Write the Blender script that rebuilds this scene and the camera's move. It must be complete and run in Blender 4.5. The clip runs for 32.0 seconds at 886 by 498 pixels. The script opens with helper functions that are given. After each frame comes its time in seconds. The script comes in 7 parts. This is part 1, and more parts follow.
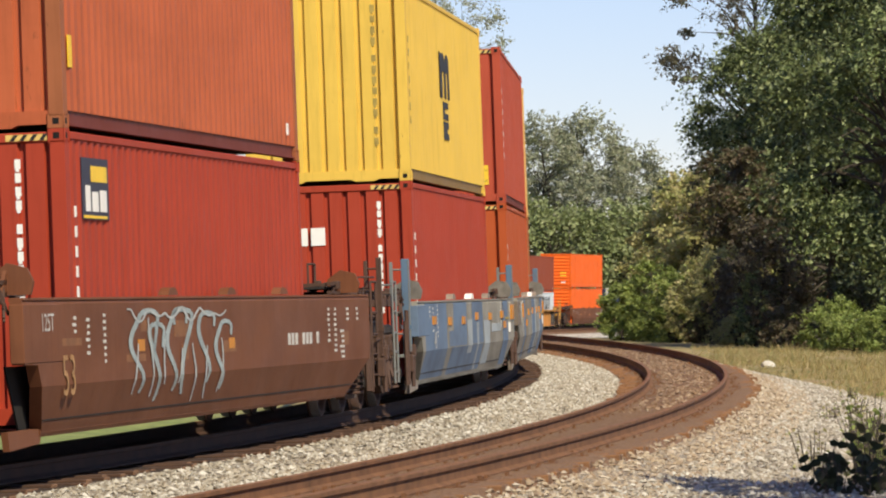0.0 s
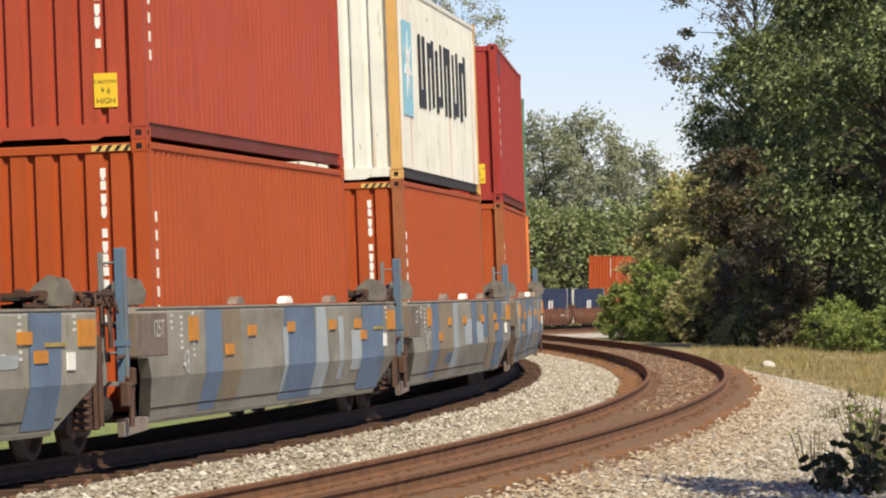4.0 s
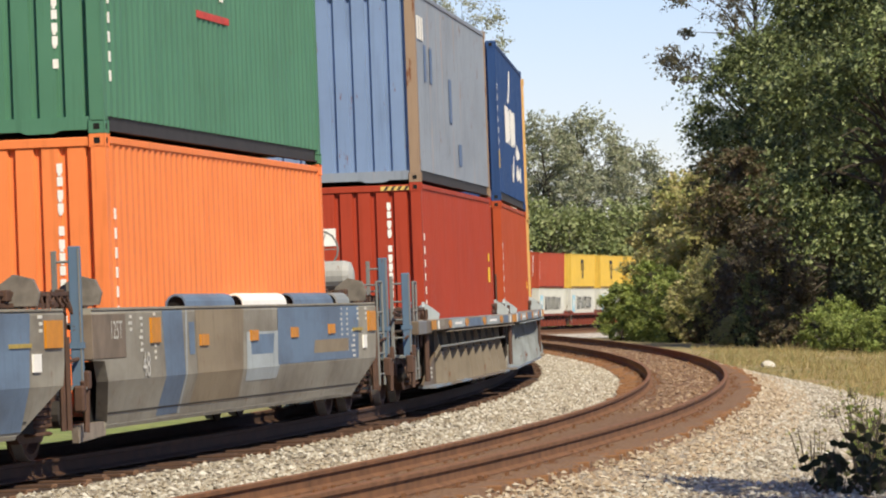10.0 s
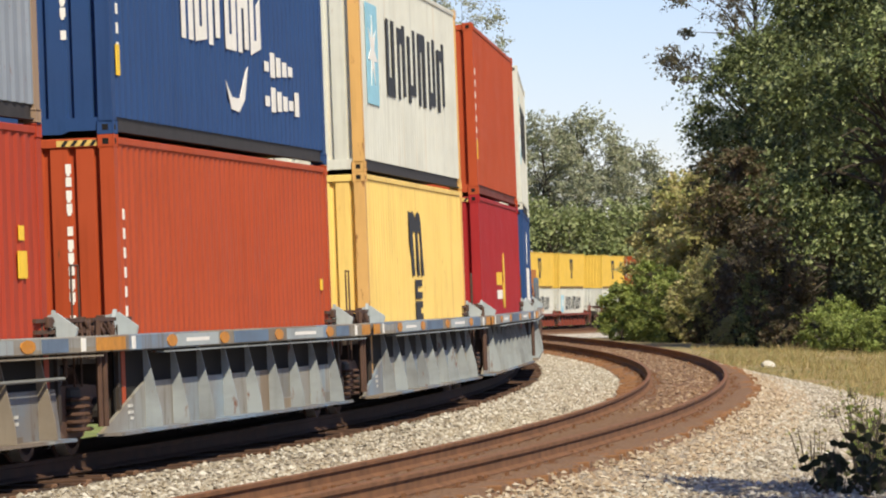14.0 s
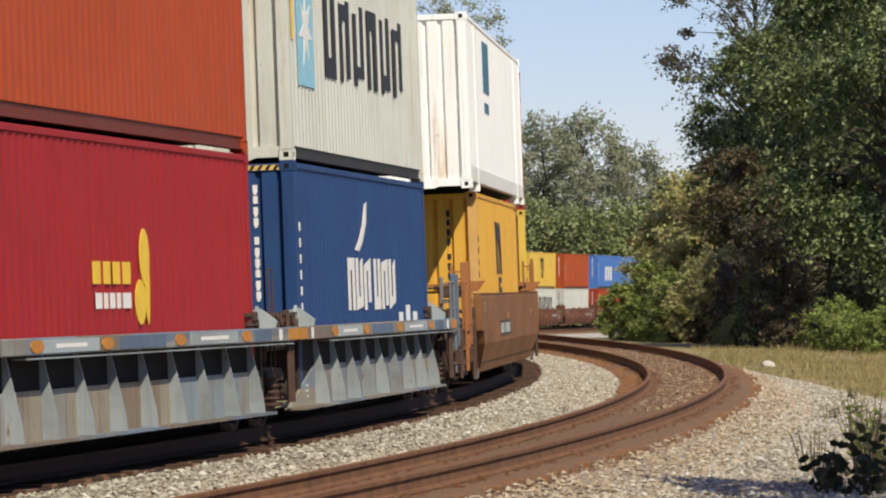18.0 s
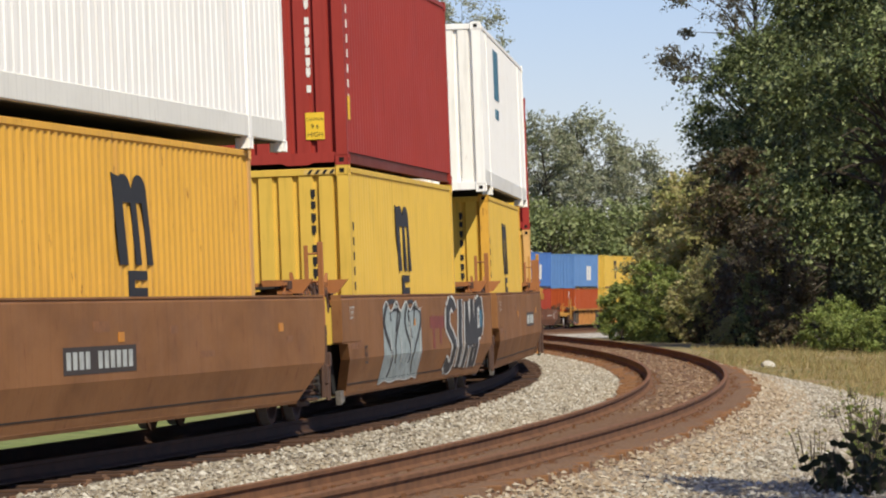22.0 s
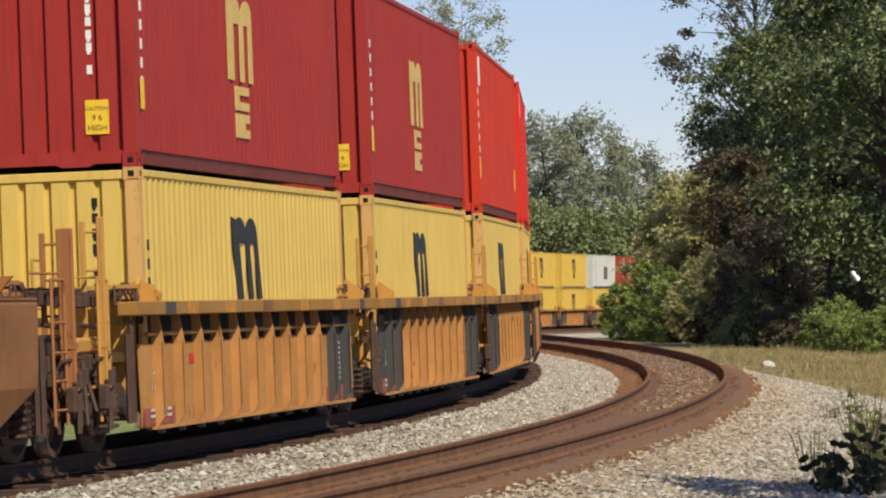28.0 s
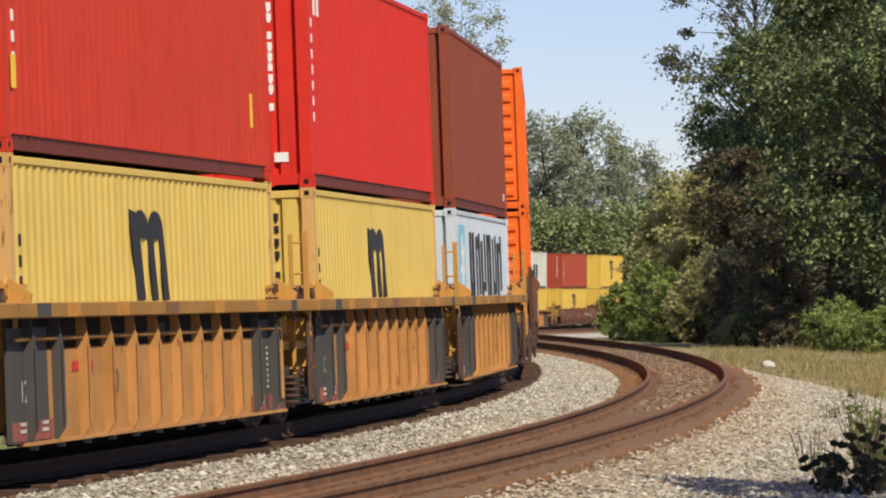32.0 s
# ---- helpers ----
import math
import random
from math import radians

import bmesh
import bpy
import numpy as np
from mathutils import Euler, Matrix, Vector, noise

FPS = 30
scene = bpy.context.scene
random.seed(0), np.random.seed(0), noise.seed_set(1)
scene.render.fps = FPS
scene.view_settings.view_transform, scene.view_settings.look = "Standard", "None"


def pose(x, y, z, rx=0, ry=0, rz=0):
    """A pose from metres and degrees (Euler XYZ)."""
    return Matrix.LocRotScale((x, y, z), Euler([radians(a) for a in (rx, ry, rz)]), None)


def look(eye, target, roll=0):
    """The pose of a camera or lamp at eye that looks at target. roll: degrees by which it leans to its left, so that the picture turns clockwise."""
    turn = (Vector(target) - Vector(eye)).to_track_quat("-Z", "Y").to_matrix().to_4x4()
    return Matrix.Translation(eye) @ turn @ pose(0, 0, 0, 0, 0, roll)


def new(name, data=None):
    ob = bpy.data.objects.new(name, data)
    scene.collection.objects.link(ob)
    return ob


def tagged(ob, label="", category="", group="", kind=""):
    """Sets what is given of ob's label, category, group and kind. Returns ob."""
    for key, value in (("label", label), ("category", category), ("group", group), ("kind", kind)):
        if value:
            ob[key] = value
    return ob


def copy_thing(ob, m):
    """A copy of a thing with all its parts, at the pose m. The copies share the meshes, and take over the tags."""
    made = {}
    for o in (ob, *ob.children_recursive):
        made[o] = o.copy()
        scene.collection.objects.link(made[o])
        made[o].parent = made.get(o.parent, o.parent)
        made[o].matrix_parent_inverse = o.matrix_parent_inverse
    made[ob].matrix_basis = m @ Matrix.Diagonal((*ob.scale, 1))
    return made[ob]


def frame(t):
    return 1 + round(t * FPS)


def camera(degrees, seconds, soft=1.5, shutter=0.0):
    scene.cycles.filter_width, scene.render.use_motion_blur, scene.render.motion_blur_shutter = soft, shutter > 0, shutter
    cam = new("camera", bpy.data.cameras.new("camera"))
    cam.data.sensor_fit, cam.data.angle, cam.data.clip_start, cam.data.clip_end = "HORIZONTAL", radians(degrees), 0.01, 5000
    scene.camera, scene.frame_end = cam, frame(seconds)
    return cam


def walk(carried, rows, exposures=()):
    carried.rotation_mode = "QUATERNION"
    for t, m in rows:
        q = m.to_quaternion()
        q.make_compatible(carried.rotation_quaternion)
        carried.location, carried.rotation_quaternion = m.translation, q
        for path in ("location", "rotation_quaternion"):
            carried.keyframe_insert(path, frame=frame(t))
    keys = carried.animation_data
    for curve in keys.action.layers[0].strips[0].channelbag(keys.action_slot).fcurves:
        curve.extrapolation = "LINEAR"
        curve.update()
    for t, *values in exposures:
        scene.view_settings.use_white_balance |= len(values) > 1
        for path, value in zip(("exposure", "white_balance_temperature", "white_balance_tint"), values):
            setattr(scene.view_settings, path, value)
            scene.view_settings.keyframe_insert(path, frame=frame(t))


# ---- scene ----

# ======================= camera =======================
EYE_H = 1.80
cam = camera(11.125, 32.0, soft=2.1)
VIEW = look((0, 0, EYE_H), (0, 100, EYE_H + 0.78), 0.19)
walk(cam, [(0, VIEW), (32, VIEW)], exposures=[(0, 0.24, 6500, 11), (9, 0.30, 6500, 11), (14.5, 0.30, 6500, 11), (16.5, 0.00, 6350, 11), (25, -0.01, 6250, 11),
                                              (28, -0.03, 6250, 11), (30, 0.08, 6250, 11), (32, 0.07, 6250, 11)])

# ======================= light =======================
SUN_EL, SUN_AZ = radians(47), radians(151)
SUN_DIR = Vector((math.cos(SUN_EL) * math.sin(SUN_AZ), math.cos(SUN_EL) * math.cos(SUN_AZ), math.sin(SUN_EL)))
world = bpy.data.worlds.new("sky")
scene.world = world
world.use_nodes = True
sky = world.node_tree.nodes.new("ShaderNodeTexSky")
sky.sky_type = "NISHITA"
sky.sun_disc = False
sky.sun_elevation, sky.sun_rotation = SUN_EL, SUN_AZ
sky.air_density, sky.dust_density, sky.ozone_density = 0.92, 0.08, 2.6
bg = world.node_tree.nodes["Background"]
bg.inputs["Strength"].default_value = 0.094
haze = world.node_tree.nodes.new("ShaderNodeMix")
haze.data_type, haze.blend_type = "RGBA", "MULTIPLY"
haze.inputs[0].default_value = 1.0
haze.inputs[7].default_value = (0.95, 0.91, 1.09, 1.0)
world.node_tree.links.new(sky.outputs[0], haze.inputs[6])
world.node_tree.links.new(haze.outputs[2], bg.inputs["Color"])
sun_data = bpy.data.lights.new("sun", "SUN")
sun_data.energy, sun_data.angle, sun_data.color = 5.0, radians(0.53), (1.0, 0.89, 0.665)
sun = new("sun", sun_data)
sun.matrix_world = look(SUN_DIR * 200, (0, 0, 0))


# ======================= materials =======================
def rgb(r, g, b):
    k = (0.3 * r + 0.59 * g + 0.11 * b) * 0.09
    r, g, b = r * 0.91 + k, g * 0.91 + k, b * 0.91 + k
    f = lambda c: c / 12.92 if c <= 0.04045 else ((c + 0.055) / 1.055) ** 2.4
    return tuple(f(c / 255) for c in (r, g, b)) + (1.0,)


class Nodes:
    """Short hand for a material's node tree."""
    def __init__(self, name):
        self.m = bpy.data.materials.new(name)
        self.m.use_nodes = True
        self.t = self.m.node_tree
        self.b = self.t.nodes["Principled BSDF"]

    def add(self, kind, **sets):
        n = self.t.nodes.new(kind)
        for k, v in sets.items():
            n.inputs[k.replace("_", " ")].default_value = v
        return n

    def link(self, a, b):
        self.t.links.new(a, b)

    def coords(self, scale=(1, 1, 1), shuffle=True):
        tc = self.add("ShaderNodeTexCoord")
        mp = self.add("ShaderNodeMapping")
        mp.inputs["Scale"].default_value = scale
        self.link(tc.outputs["Object"], mp.inputs["Vector"])
        if shuffle:
            oi = self.add("ShaderNodeObjectInfo")
            mu = self.add("ShaderNodeMath")
            mu.operation = "MULTIPLY"
            mu.inputs[1].default_value = 57.0
            self.link(oi.outputs["Random"], mu.inputs[0])
            self.link(mu.outputs[0], mp.inputs["Location"])
        return mp.outputs[0]

    def noise(self, vec, scale, detail=4.0, rough=0.6):
        n = self.add("ShaderNodeTexNoise", Scale=scale, Detail=detail, Roughness=rough)
        self.link(vec, n.inputs["Vector"])
        return n.outputs["Fac"]

    def ramp(self, fac, stops, constant=False):
        r = self.add("ShaderNodeValToRGB")
        r.color_ramp.interpolation = "CONSTANT" if constant else "LINEAR"
        el = r.color_ramp.elements
        while len(el) < len(stops):
            el.new(0.5)
        for e, (p, c) in zip(el, stops):
            e.position, e.color = p, c if not isinstance(c, (int, float)) else (c, c, c, 1)
        self.link(fac, r.inputs["Fac"])
        return r.outputs["Color"]

    def mix(self, fac, a, b, mode="MIX"):
        n = self.add("ShaderNodeMix")
        n.data_type, n.blend_type = "RGBA", mode
        for s, v in ((n.inputs[0], fac), (n.inputs[6], a), (n.inputs[7], b)):
            if isinstance(v, (int, float, tuple)):
                s.default_value = v
            else:
                self.link(v, s)
        return n.outputs[2]

    def bump(self, height, strength=0.3, dist=0.01):
        n = self.add("ShaderNodeBump", Strength=strength, Distance=dist)
        self.link(height, n.inputs["Height"])
        self.link(n.outputs[0], self.b.inputs["Normal"])

    def done(self, color, rough=0.6, metal=0.0):
        for s, v in (("Base Color", color), ("Roughness", rough), ("Metallic", metal)):
            if isinstance(v, (int, float, tuple)):
                self.b.inputs[s].default_value = v
            else:
                self.link(v, self.b.inputs[s])
        return self.m


RUST = rgb(112, 62, 36)
MATS = {}


def paint(name, col, rust=0.3, fade=0.25, rough=0.62, grime=0.15, weep=0.0):
    """Weathered paint: faded patches, vertical grime streaks, rust spots."""
    if name in MATS:
        return MATS[name]
    n = Nodes(name)
    v = n.coords()
    streak = n.noise(n.coords((5.0, 5.0, 0.35)), 2.2, 3)
    cloud = n.noise(v, 0.9, 5)
    spots = n.noise(n.coords((3.0, 3.0, 0.8)), 2.6, 6, 0.7)
    pale = tuple(min(1, c * 1.15 + 0.02) for c in col[:3]) + (1,)
    dark = tuple(c * 0.72 for c in col[:3]) + (1,)
    c = n.mix(n.ramp(cloud, ((0.35, 0.0), (0.75, fade))), col, pale)
    c = n.mix(n.ramp(streak, ((0.52, 0.0), (0.72, 0.55))), c, dark)
    soot = tuple(0.42 * a + 0.12 * b for a, b in zip(col[:3], RUST[:3])) + (1,)
    c = n.mix(n.ramp(n.noise(n.coords((0.45, 0.45, 1.0)), 1.1, 6, 0.65), ((0.42, 0.0), (0.68, grime))), c, soot)
    n.b.inputs["Specular IOR Level"].default_value = 0.2
    if rust > 0:
        k = 0.705 - 0.16 * rust
        drip = n.noise(n.coords((4.5, 4.5, 0.22)), 2.4, 4)
        c = n.mix(n.ramp(drip, ((0.69, 0.0), (0.77, min(1.0, 0.9 * rust)))), c, RUST)
        c = n.mix(n.ramp(spots, ((k, 0.0), (k + 0.07, 0.9))), c, RUST)
    if weep > 0:
        run_ = n.noise(n.coords((1.9, 1.9, 0.10)), 2.0, 5, 0.62)
        c = n.mix(n.ramp(run_, ((0.575, 0.0), (0.70, 0.9 * weep))), c, rgb(196, 142, 78))
        c = n.mix(n.ramp(n.noise(n.coords((2.4, 2.4, 0.5)), 1.9, 6, 0.7), ((0.63, 0.0), (0.70, weep))), c, rgb(134, 82, 42))
    n.bump(n.noise(v, 14, 3), 0.15, 0.01)
    MATS[name] = n.done(c, n.ramp(cloud, ((0.3, rough - 0.08), (0.8, rough + 0.15))))
    return MATS[name]


def plain(name, col, rough=0.6, metal=0.0, vary=0.25, scale=6.0):
    if name in MATS:
        return MATS[name]
    n = Nodes(name)
    v = n.coords()
    dark = tuple(c * (1 - vary) for c in col[:3]) + (1,)
    pale = tuple(min(1, c * (1 + vary)) for c in col[:3]) + (1,)
    f = n.noise(v, scale, 5)
    n.bump(f, 0.2, 0.01)
    MATS[name] = n.done(n.ramp(f, ((0.3, dark), (0.7, pale))), rough, metal)
    return MATS[name]


def patched(name, cols, k=1.0, dirty=0.78):
    """Old paint touched up in upright rectangles, dirt along the foot."""
    n = Nodes(name)
    tc = n.coords(shuffle=True)
    wob = n.add("ShaderNodeTexNoise", Scale=1.3, Detail=2.0, Roughness=0.5)
    n.link(tc, wob.inputs["Vector"])
    sc = n.add("ShaderNodeVectorMath")
    sc.operation = "MULTIPLY_ADD"
    sc.inputs[1].default_value = (0.10, 0.10, 0.10)
    n.link(wob.outputs["Color"], sc.inputs[0])
    n.link(tc, sc.inputs[2])
    sep = n.add("ShaderNodeSeparateXYZ")
    n.link(sc.outputs[0], sep.inputs[0])

    def cells(kx, kz, off):
        fl = []
        for out, k in ((sep.outputs[0], kx), (sep.outputs[2], kz)):
            m = n.add("ShaderNodeMath")
            m.operation = "MULTIPLY_ADD"
            m.inputs[1].default_value, m.inputs[2].default_value = k, off
            n.link(out, m.inputs[0])
            f = n.add("ShaderNodeMath")
            f.operation = "FLOOR"
            n.link(m.outputs[0], f.inputs[0])
            fl.append(f.outputs[0])
        cb = n.add("ShaderNodeCombineXYZ")
        n.link(fl[0], cb.inputs[0])
        n.link(fl[1], cb.inputs[1])
        w = n.add("ShaderNodeTexWhiteNoise")
        w.noise_dimensions = "2D"
        n.link(cb.outputs[0], w.inputs["Vector"])
        return w.outputs["Value"]

    step = 1.0 / len(cols)
    base = n.ramp(cells(0.48 * k, 0.55, 0.4), [(i * step, c) for i, c in enumerate(cols)], True)
    over = n.ramp(cells(0.9 * k, 1.15, 3.7), [(i * step, c) for i, c in enumerate(cols[::-1])], True)
    pick = n.ramp(cells(0.5 * k, 1.0, 9.1), ((0.0, 0.0), (0.72, 1.0)), True)
    c = n.mix(pick, base, over)
    dirt = n.noise(n.coords((0.7, 0.7, 0.9)), 1.6, 7, 0.62)
    c = n.mix(n.ramp(dirt, ((0.38, 0.10), (0.66, dirty))), c, rgb(124, 108, 88))
    run_ = n.noise(n.coords((4.0, 4.0, 0.35)), 2.0, 5, 0.6)
    c = n.mix(n.ramp(run_, ((0.50, 0.0), (0.66, 0.55))), c, rgb(96, 80, 64))
    c = n.mix(n.ramp(n.noise(n.coords((1.6, 1.6, 0.8)), 2.6, 6, 0.7), ((0.62, 0.0), (0.69, 0.8))), c, rgb(92, 66, 46))
    n.bump(n.noise(tc, 9, 4), 0.2, 0.01)
    MATS[name] = n.done(c, 0.6)
    return MATS[name]


def gravel(name, stones, dust, amount, scale=17.0):
    n = Nodes(name)
    v = n.coords(shuffle=False)
    vo = n.add("ShaderNodeTexVoronoi", Scale=scale)
    n.link(v, vo.inputs["Vector"])
    sep = n.add("ShaderNodeSeparateColor")
    n.link(vo.outputs["Color"], sep.inputs[0])
    step = 1.0 / len(stones)
    c = n.ramp(sep.outputs[0], [(i * step, s) for i, s in enumerate(stones)])
    gap = n.ramp(vo.outputs["Distance"], ((0.42, 0.0), (0.75, 0.7)))
    c = n.mix(gap, c, rgb(70, 58, 46))
    big = n.noise(v, 0.5, 5)
    c = n.mix(n.ramp(big, ((0.5 - amount * 0.5, 0.0), (0.75, amount))), c, dust)
    n.bump(vo.outputs["Distance"], 1.0, -0.05)
    MATS[name] = n.done(c, 0.9)
    return MATS[name]


def leafy(name, cols, trans=0.25):
    n = Nodes(name)
    g = n.add("ShaderNodeNewGeometry")
    step = 1.0 / max(1, len(cols) - 1)
    c = n.ramp(g.outputs["Random Per Island"], [(i * step, k) for i, k in enumerate(cols)])
    big = n.noise(n.coords(shuffle=False), 0.6, 4)
    dull = tuple(0.55 * sum(k[j] for k in cols) / len(cols) for j in range(3)) + (1,)
    c = n.mix(n.ramp(big, ((0.35, 0.6), (0.58, 0.0))), c, dull)
    n.done(c, 0.55)
    tr = n.add("ShaderNodeBsdfTranslucent")
    n.link(c, tr.inputs["Color"])
    mx = n.add("ShaderNodeMixShader", Fac=trans)
    n.link(n.b.outputs[0], mx.inputs[1])
    n.link(tr.outputs[0], mx.inputs[2])
    n.link(mx.outputs[0], n.t.nodes["Material Output"].inputs["Surface"])
    MATS[name] = n.m
    return n.m


STEEL_DARK = plain("dark_underframe_steel", rgb(40, 35, 32), 0.75)
STEEL_BROWN = plain("brown_grimy_steel", rgb(78, 53, 40), 0.75)
# grime, darkened further to hold the shade between the cars
END_GRIME_SHADE = plain("grimy_shaded_end_frame", rgb(54, 44, 37), 0.8, 0.0, 0.4, 3.0)
TREAD = plain("worn_wheel_tread", rgb(188, 186, 182), 0.35, 0.45, 0.1)
WHEEL = plain("rusty_wheel_steel", rgb(82, 56, 42), 0.8)
RAIL_RUST = plain("rusty_rail", rgb(112, 74, 45), 0.9, 0.0, 0.35, 3.0)
RAIL_TOP = plain("rusted_rail_head", rgb(120, 78, 46), 0.8, 0.0, 0.2, 2.0)
TIE_MAT = plain("dusty_wooden_tie", rgb(126, 86, 52), 0.9, 0.0, 0.35, 7.0)
TIE_END = plain("creosoted_tie_end", rgb(112, 80, 54), 0.9, 0.0, 0.35, 9.0)
BLACK = plain("black_marking", rgb(26, 26, 28), 0.6)
WHITE = plain("white_marking", rgb(232, 230, 224), 0.6, 0.0, 0.06)
YELLOW = plain("yellow_marking", rgb(238, 194, 34), 0.55, 0.0, 0.08)
GOLD = plain("pale_yellow_marking", rgb(214, 178, 92), 0.6, 0.0, 0.12)
ORANGE_REF = plain("orange_reflector", rgb(196, 122, 0), 0.5, 0.0, 0.15)
CYAN = plain("pale_blue_marking", rgb(140, 200, 222), 0.6, 0.0, 0.1)
NAVY_MARK = plain("dark_blue_marking", rgb(28, 44, 84), 0.6)
TEAL_MARK = plain("teal_marking", rgb(52, 110, 138), 0.6, 0.0, 0.2)
RED_MARK = plain("red_marking", rgb(196, 52, 36), 0.6)
# near-black colour that paints the shade of holes and hollows
RECESS_SHADE = plain("painted_recess_shade", rgb(14, 12, 11), 0.95)
# dark coating, its tone also standing for the shade under the side sheet
RAIL_DARK = plain("coated_rail_with_shade", rgb(46, 42, 42), 0.7, 0.0, 0.3)
SPRAY_WHITE = plain("white_spray", rgb(206, 208, 202), 0.6, 0.0, 0.15)
SPRAY_RED = plain("faded_red_spray", rgb(126, 52, 40), 0.65, 0.0, 0.25)
SPRAY_DARK = plain("dark_grey_spray", rgb(48, 47, 48), 0.6, 0.0, 0.3)
SILVER = plain("faded_silver_spray", rgb(176, 182, 180), 0.6, 0.0, 0.25)

# ======================= mesh helpers =======================
MESHES = {}


class Geo:
    """Gathers faces for one mesh."""
    def __init__(self):
        self.v, self.f = [], []

    def add(self, verts, faces):
        k = len(self.v)
        self.v += [tuple(map(float, p)) for p in verts]
        self.f += [tuple(i + k for i in q) for q in faces]
        return self

    def box(self, x0, x1, y0, y1, z0, z1, bev=0.0):
        if bev <= 0:
            vs = [(x, y, z) for x in (x0, x1) for y in (y0, y1) for z in (z0, z1)]
            return self.add(vs, [(0, 1, 3, 2), (4, 6, 7, 5), (0, 4, 5, 1), (2, 3, 7, 6), (0, 2, 6, 4), (1, 5, 7, 3)])
        bm = bmesh.new()
        bmesh.ops.create_cube(bm, size=1)
        for p in bm.verts:
            p.co = Vector(((x0 + x1) / 2 + p.co.x * (x1 - x0), (y0 + y1) / 2 + p.co.y * (y1 - y0), (z0 + z1) / 2 + p.co.z * (z1 - z0)))
        bmesh.ops.bevel(bm, geom=bm.edges[:], offset=bev, segments=1, affect="EDGES")
        bm.verts.index_update()
        self.add([p.co for p in bm.verts], [[p.index for p in f.verts] for f in bm.faces])
        bm.free()
        return self

    def prism(self, poly, axis, a, b):
        """A flat polygon (2D) pushed from a to b along an axis."""
        n = len(poly)
        put = {"x": lambda u, w, d: (d, u, w), "y": lambda u, w, d: (u, d, w), "z": lambda u, w, d: (u, w, d)}[axis]
        vs = [put(u, w, a) for u, w in poly] + [put(u, w, b) for u, w in poly]
        fs = [tuple(range(n))[::-1], tuple(range(n, 2 * n))] + [(i, (i + 1) % n, n + (i + 1) % n, n + i) for i in range(n)]
        return self.add(vs, fs)

    def rod(self, p, q, r, n=6):
        p, q = Vector(p), Vector(q)
        d = (q - p).normalized()
        u = d.orthogonal().normalized()
        w = d.cross(u)
        vs = []
        for c in (p, q):
            vs += [c + (u * math.cos(a) + w * math.sin(a)) * r for a in (2 * math.pi * i / n for i in range(n))]
        return self.add(vs, [tuple(range(n))[::-1], tuple(range(n, 2 * n))] + [(i, (i + 1) % n, n + (i + 1) % n, n + i) for i in range(n)])

    def lathe(self, prof, axis_pt, n=20):
        """A profile of (radius, y) turned about the y axis through axis_pt."""
        ax, ay, az = axis_pt
        vs = [(ax + r * math.cos(2 * math.pi * i / n), ay + y, az + r * math.sin(2 * math.pi * i / n)) for r, y in prof for i in range(n)]
        m = len(prof)
        fs = [(j * n + i, j * n + (i + 1) % n, (j + 1) * n + (i + 1) % n, (j + 1) * n + i) for j in range(m - 1) for i in range(n)]
        fs += [tuple(range(n)), tuple(range((m - 1) * n, m * n))[::-1]]
        return self.add(vs, fs)

    def mesh(self, name):
        me = bpy.data.meshes.new(name)
        me.from_pydata(self.v, [], self.f)
        bm = bmesh.new()
        bm.from_mesh(me)
        bmesh.ops.recalc_face_normals(bm, faces=bm.faces)
        bm.to_mesh(me)
        bm.free()
        me.materials.append(None)
        return me


def put(ob, material):
    ob.material_slots[0].link = "OBJECT"
    ob.material_slots[0].material = material
    return ob


def part(name, geo, material, parent=None, label="", key=None):
    """Links one mesh object under a thing; meshes with the same key are shared."""
    if key is not None and key in MESHES:
        me = MESHES[key]
    else:
        me = (geo() if callable(geo) else geo).mesh(name)
        if key is not None:
            MESHES[key] = me
    ob = put(new(name, me), material)
    if parent is not None:
        ob.parent = parent
    if label:
        ob["label"] = label
    return ob


# ======================= the line =======================
CX, CY, RT = -369.53, 109.49, 370.48
GAP = 4.39                       # from track to track
SPEED, SLOW = 9.056, -0.0147
S_A, S_B, S_C = -130.0, 62.0, 262.0
CANT = 0.0406


def line_points():
    arc = lambda s: (np.array([CX + RT * np.cos(s / RT), CY + RT * np.sin(s / RT)]), np.array([-np.sin(s / RT), np.cos(s / RT)]))
    (pa, ta), (pb, tb) = arc(S_A), arc(S_B)
    tc = np.array([np.sin(radians(11.2)), np.cos(radians(11.2))])
    pc, m = np.array([7.24, 369.55]), S_C - S_B
    pts = [pa + ta * d for d in np.arange(-420, 0, 4.0)] + [arc(s)[0] for s in np.arange(S_A, S_B, 2.0)]
    u = np.linspace(0, 1, 101)[:, None]
    pts += list((2 * u**3 - 3 * u**2 + 1) * pb + (u**3 - 2 * u**2 + u) * m * tb + (-2 * u**3 + 3 * u**2) * pc + (u**3 - u**2) * m * tc)
    pts += [pc + tc * d for d in np.arange(4, 560, 4.0)]
    return np.array(pts)


LINE = line_points()
LINE_S = np.concatenate([[0], np.cumsum(np.hypot(*np.diff(LINE, axis=0).T))]) + S_A - 420


def on_line(s):
    return np.array([np.interp(s, LINE_S, LINE[:, 0]), np.interp(s, LINE_S, LINE[:, 1])])


def grade(s):
    k = min(1.0, max(0.0, (s - 75) / 190))
    return -1.75 * k * k * (3 - 2 * k)


def lean(s):
    k = min(1.0, max(0.0, (s - 70) / 60))
    return CANT * (1 - k)


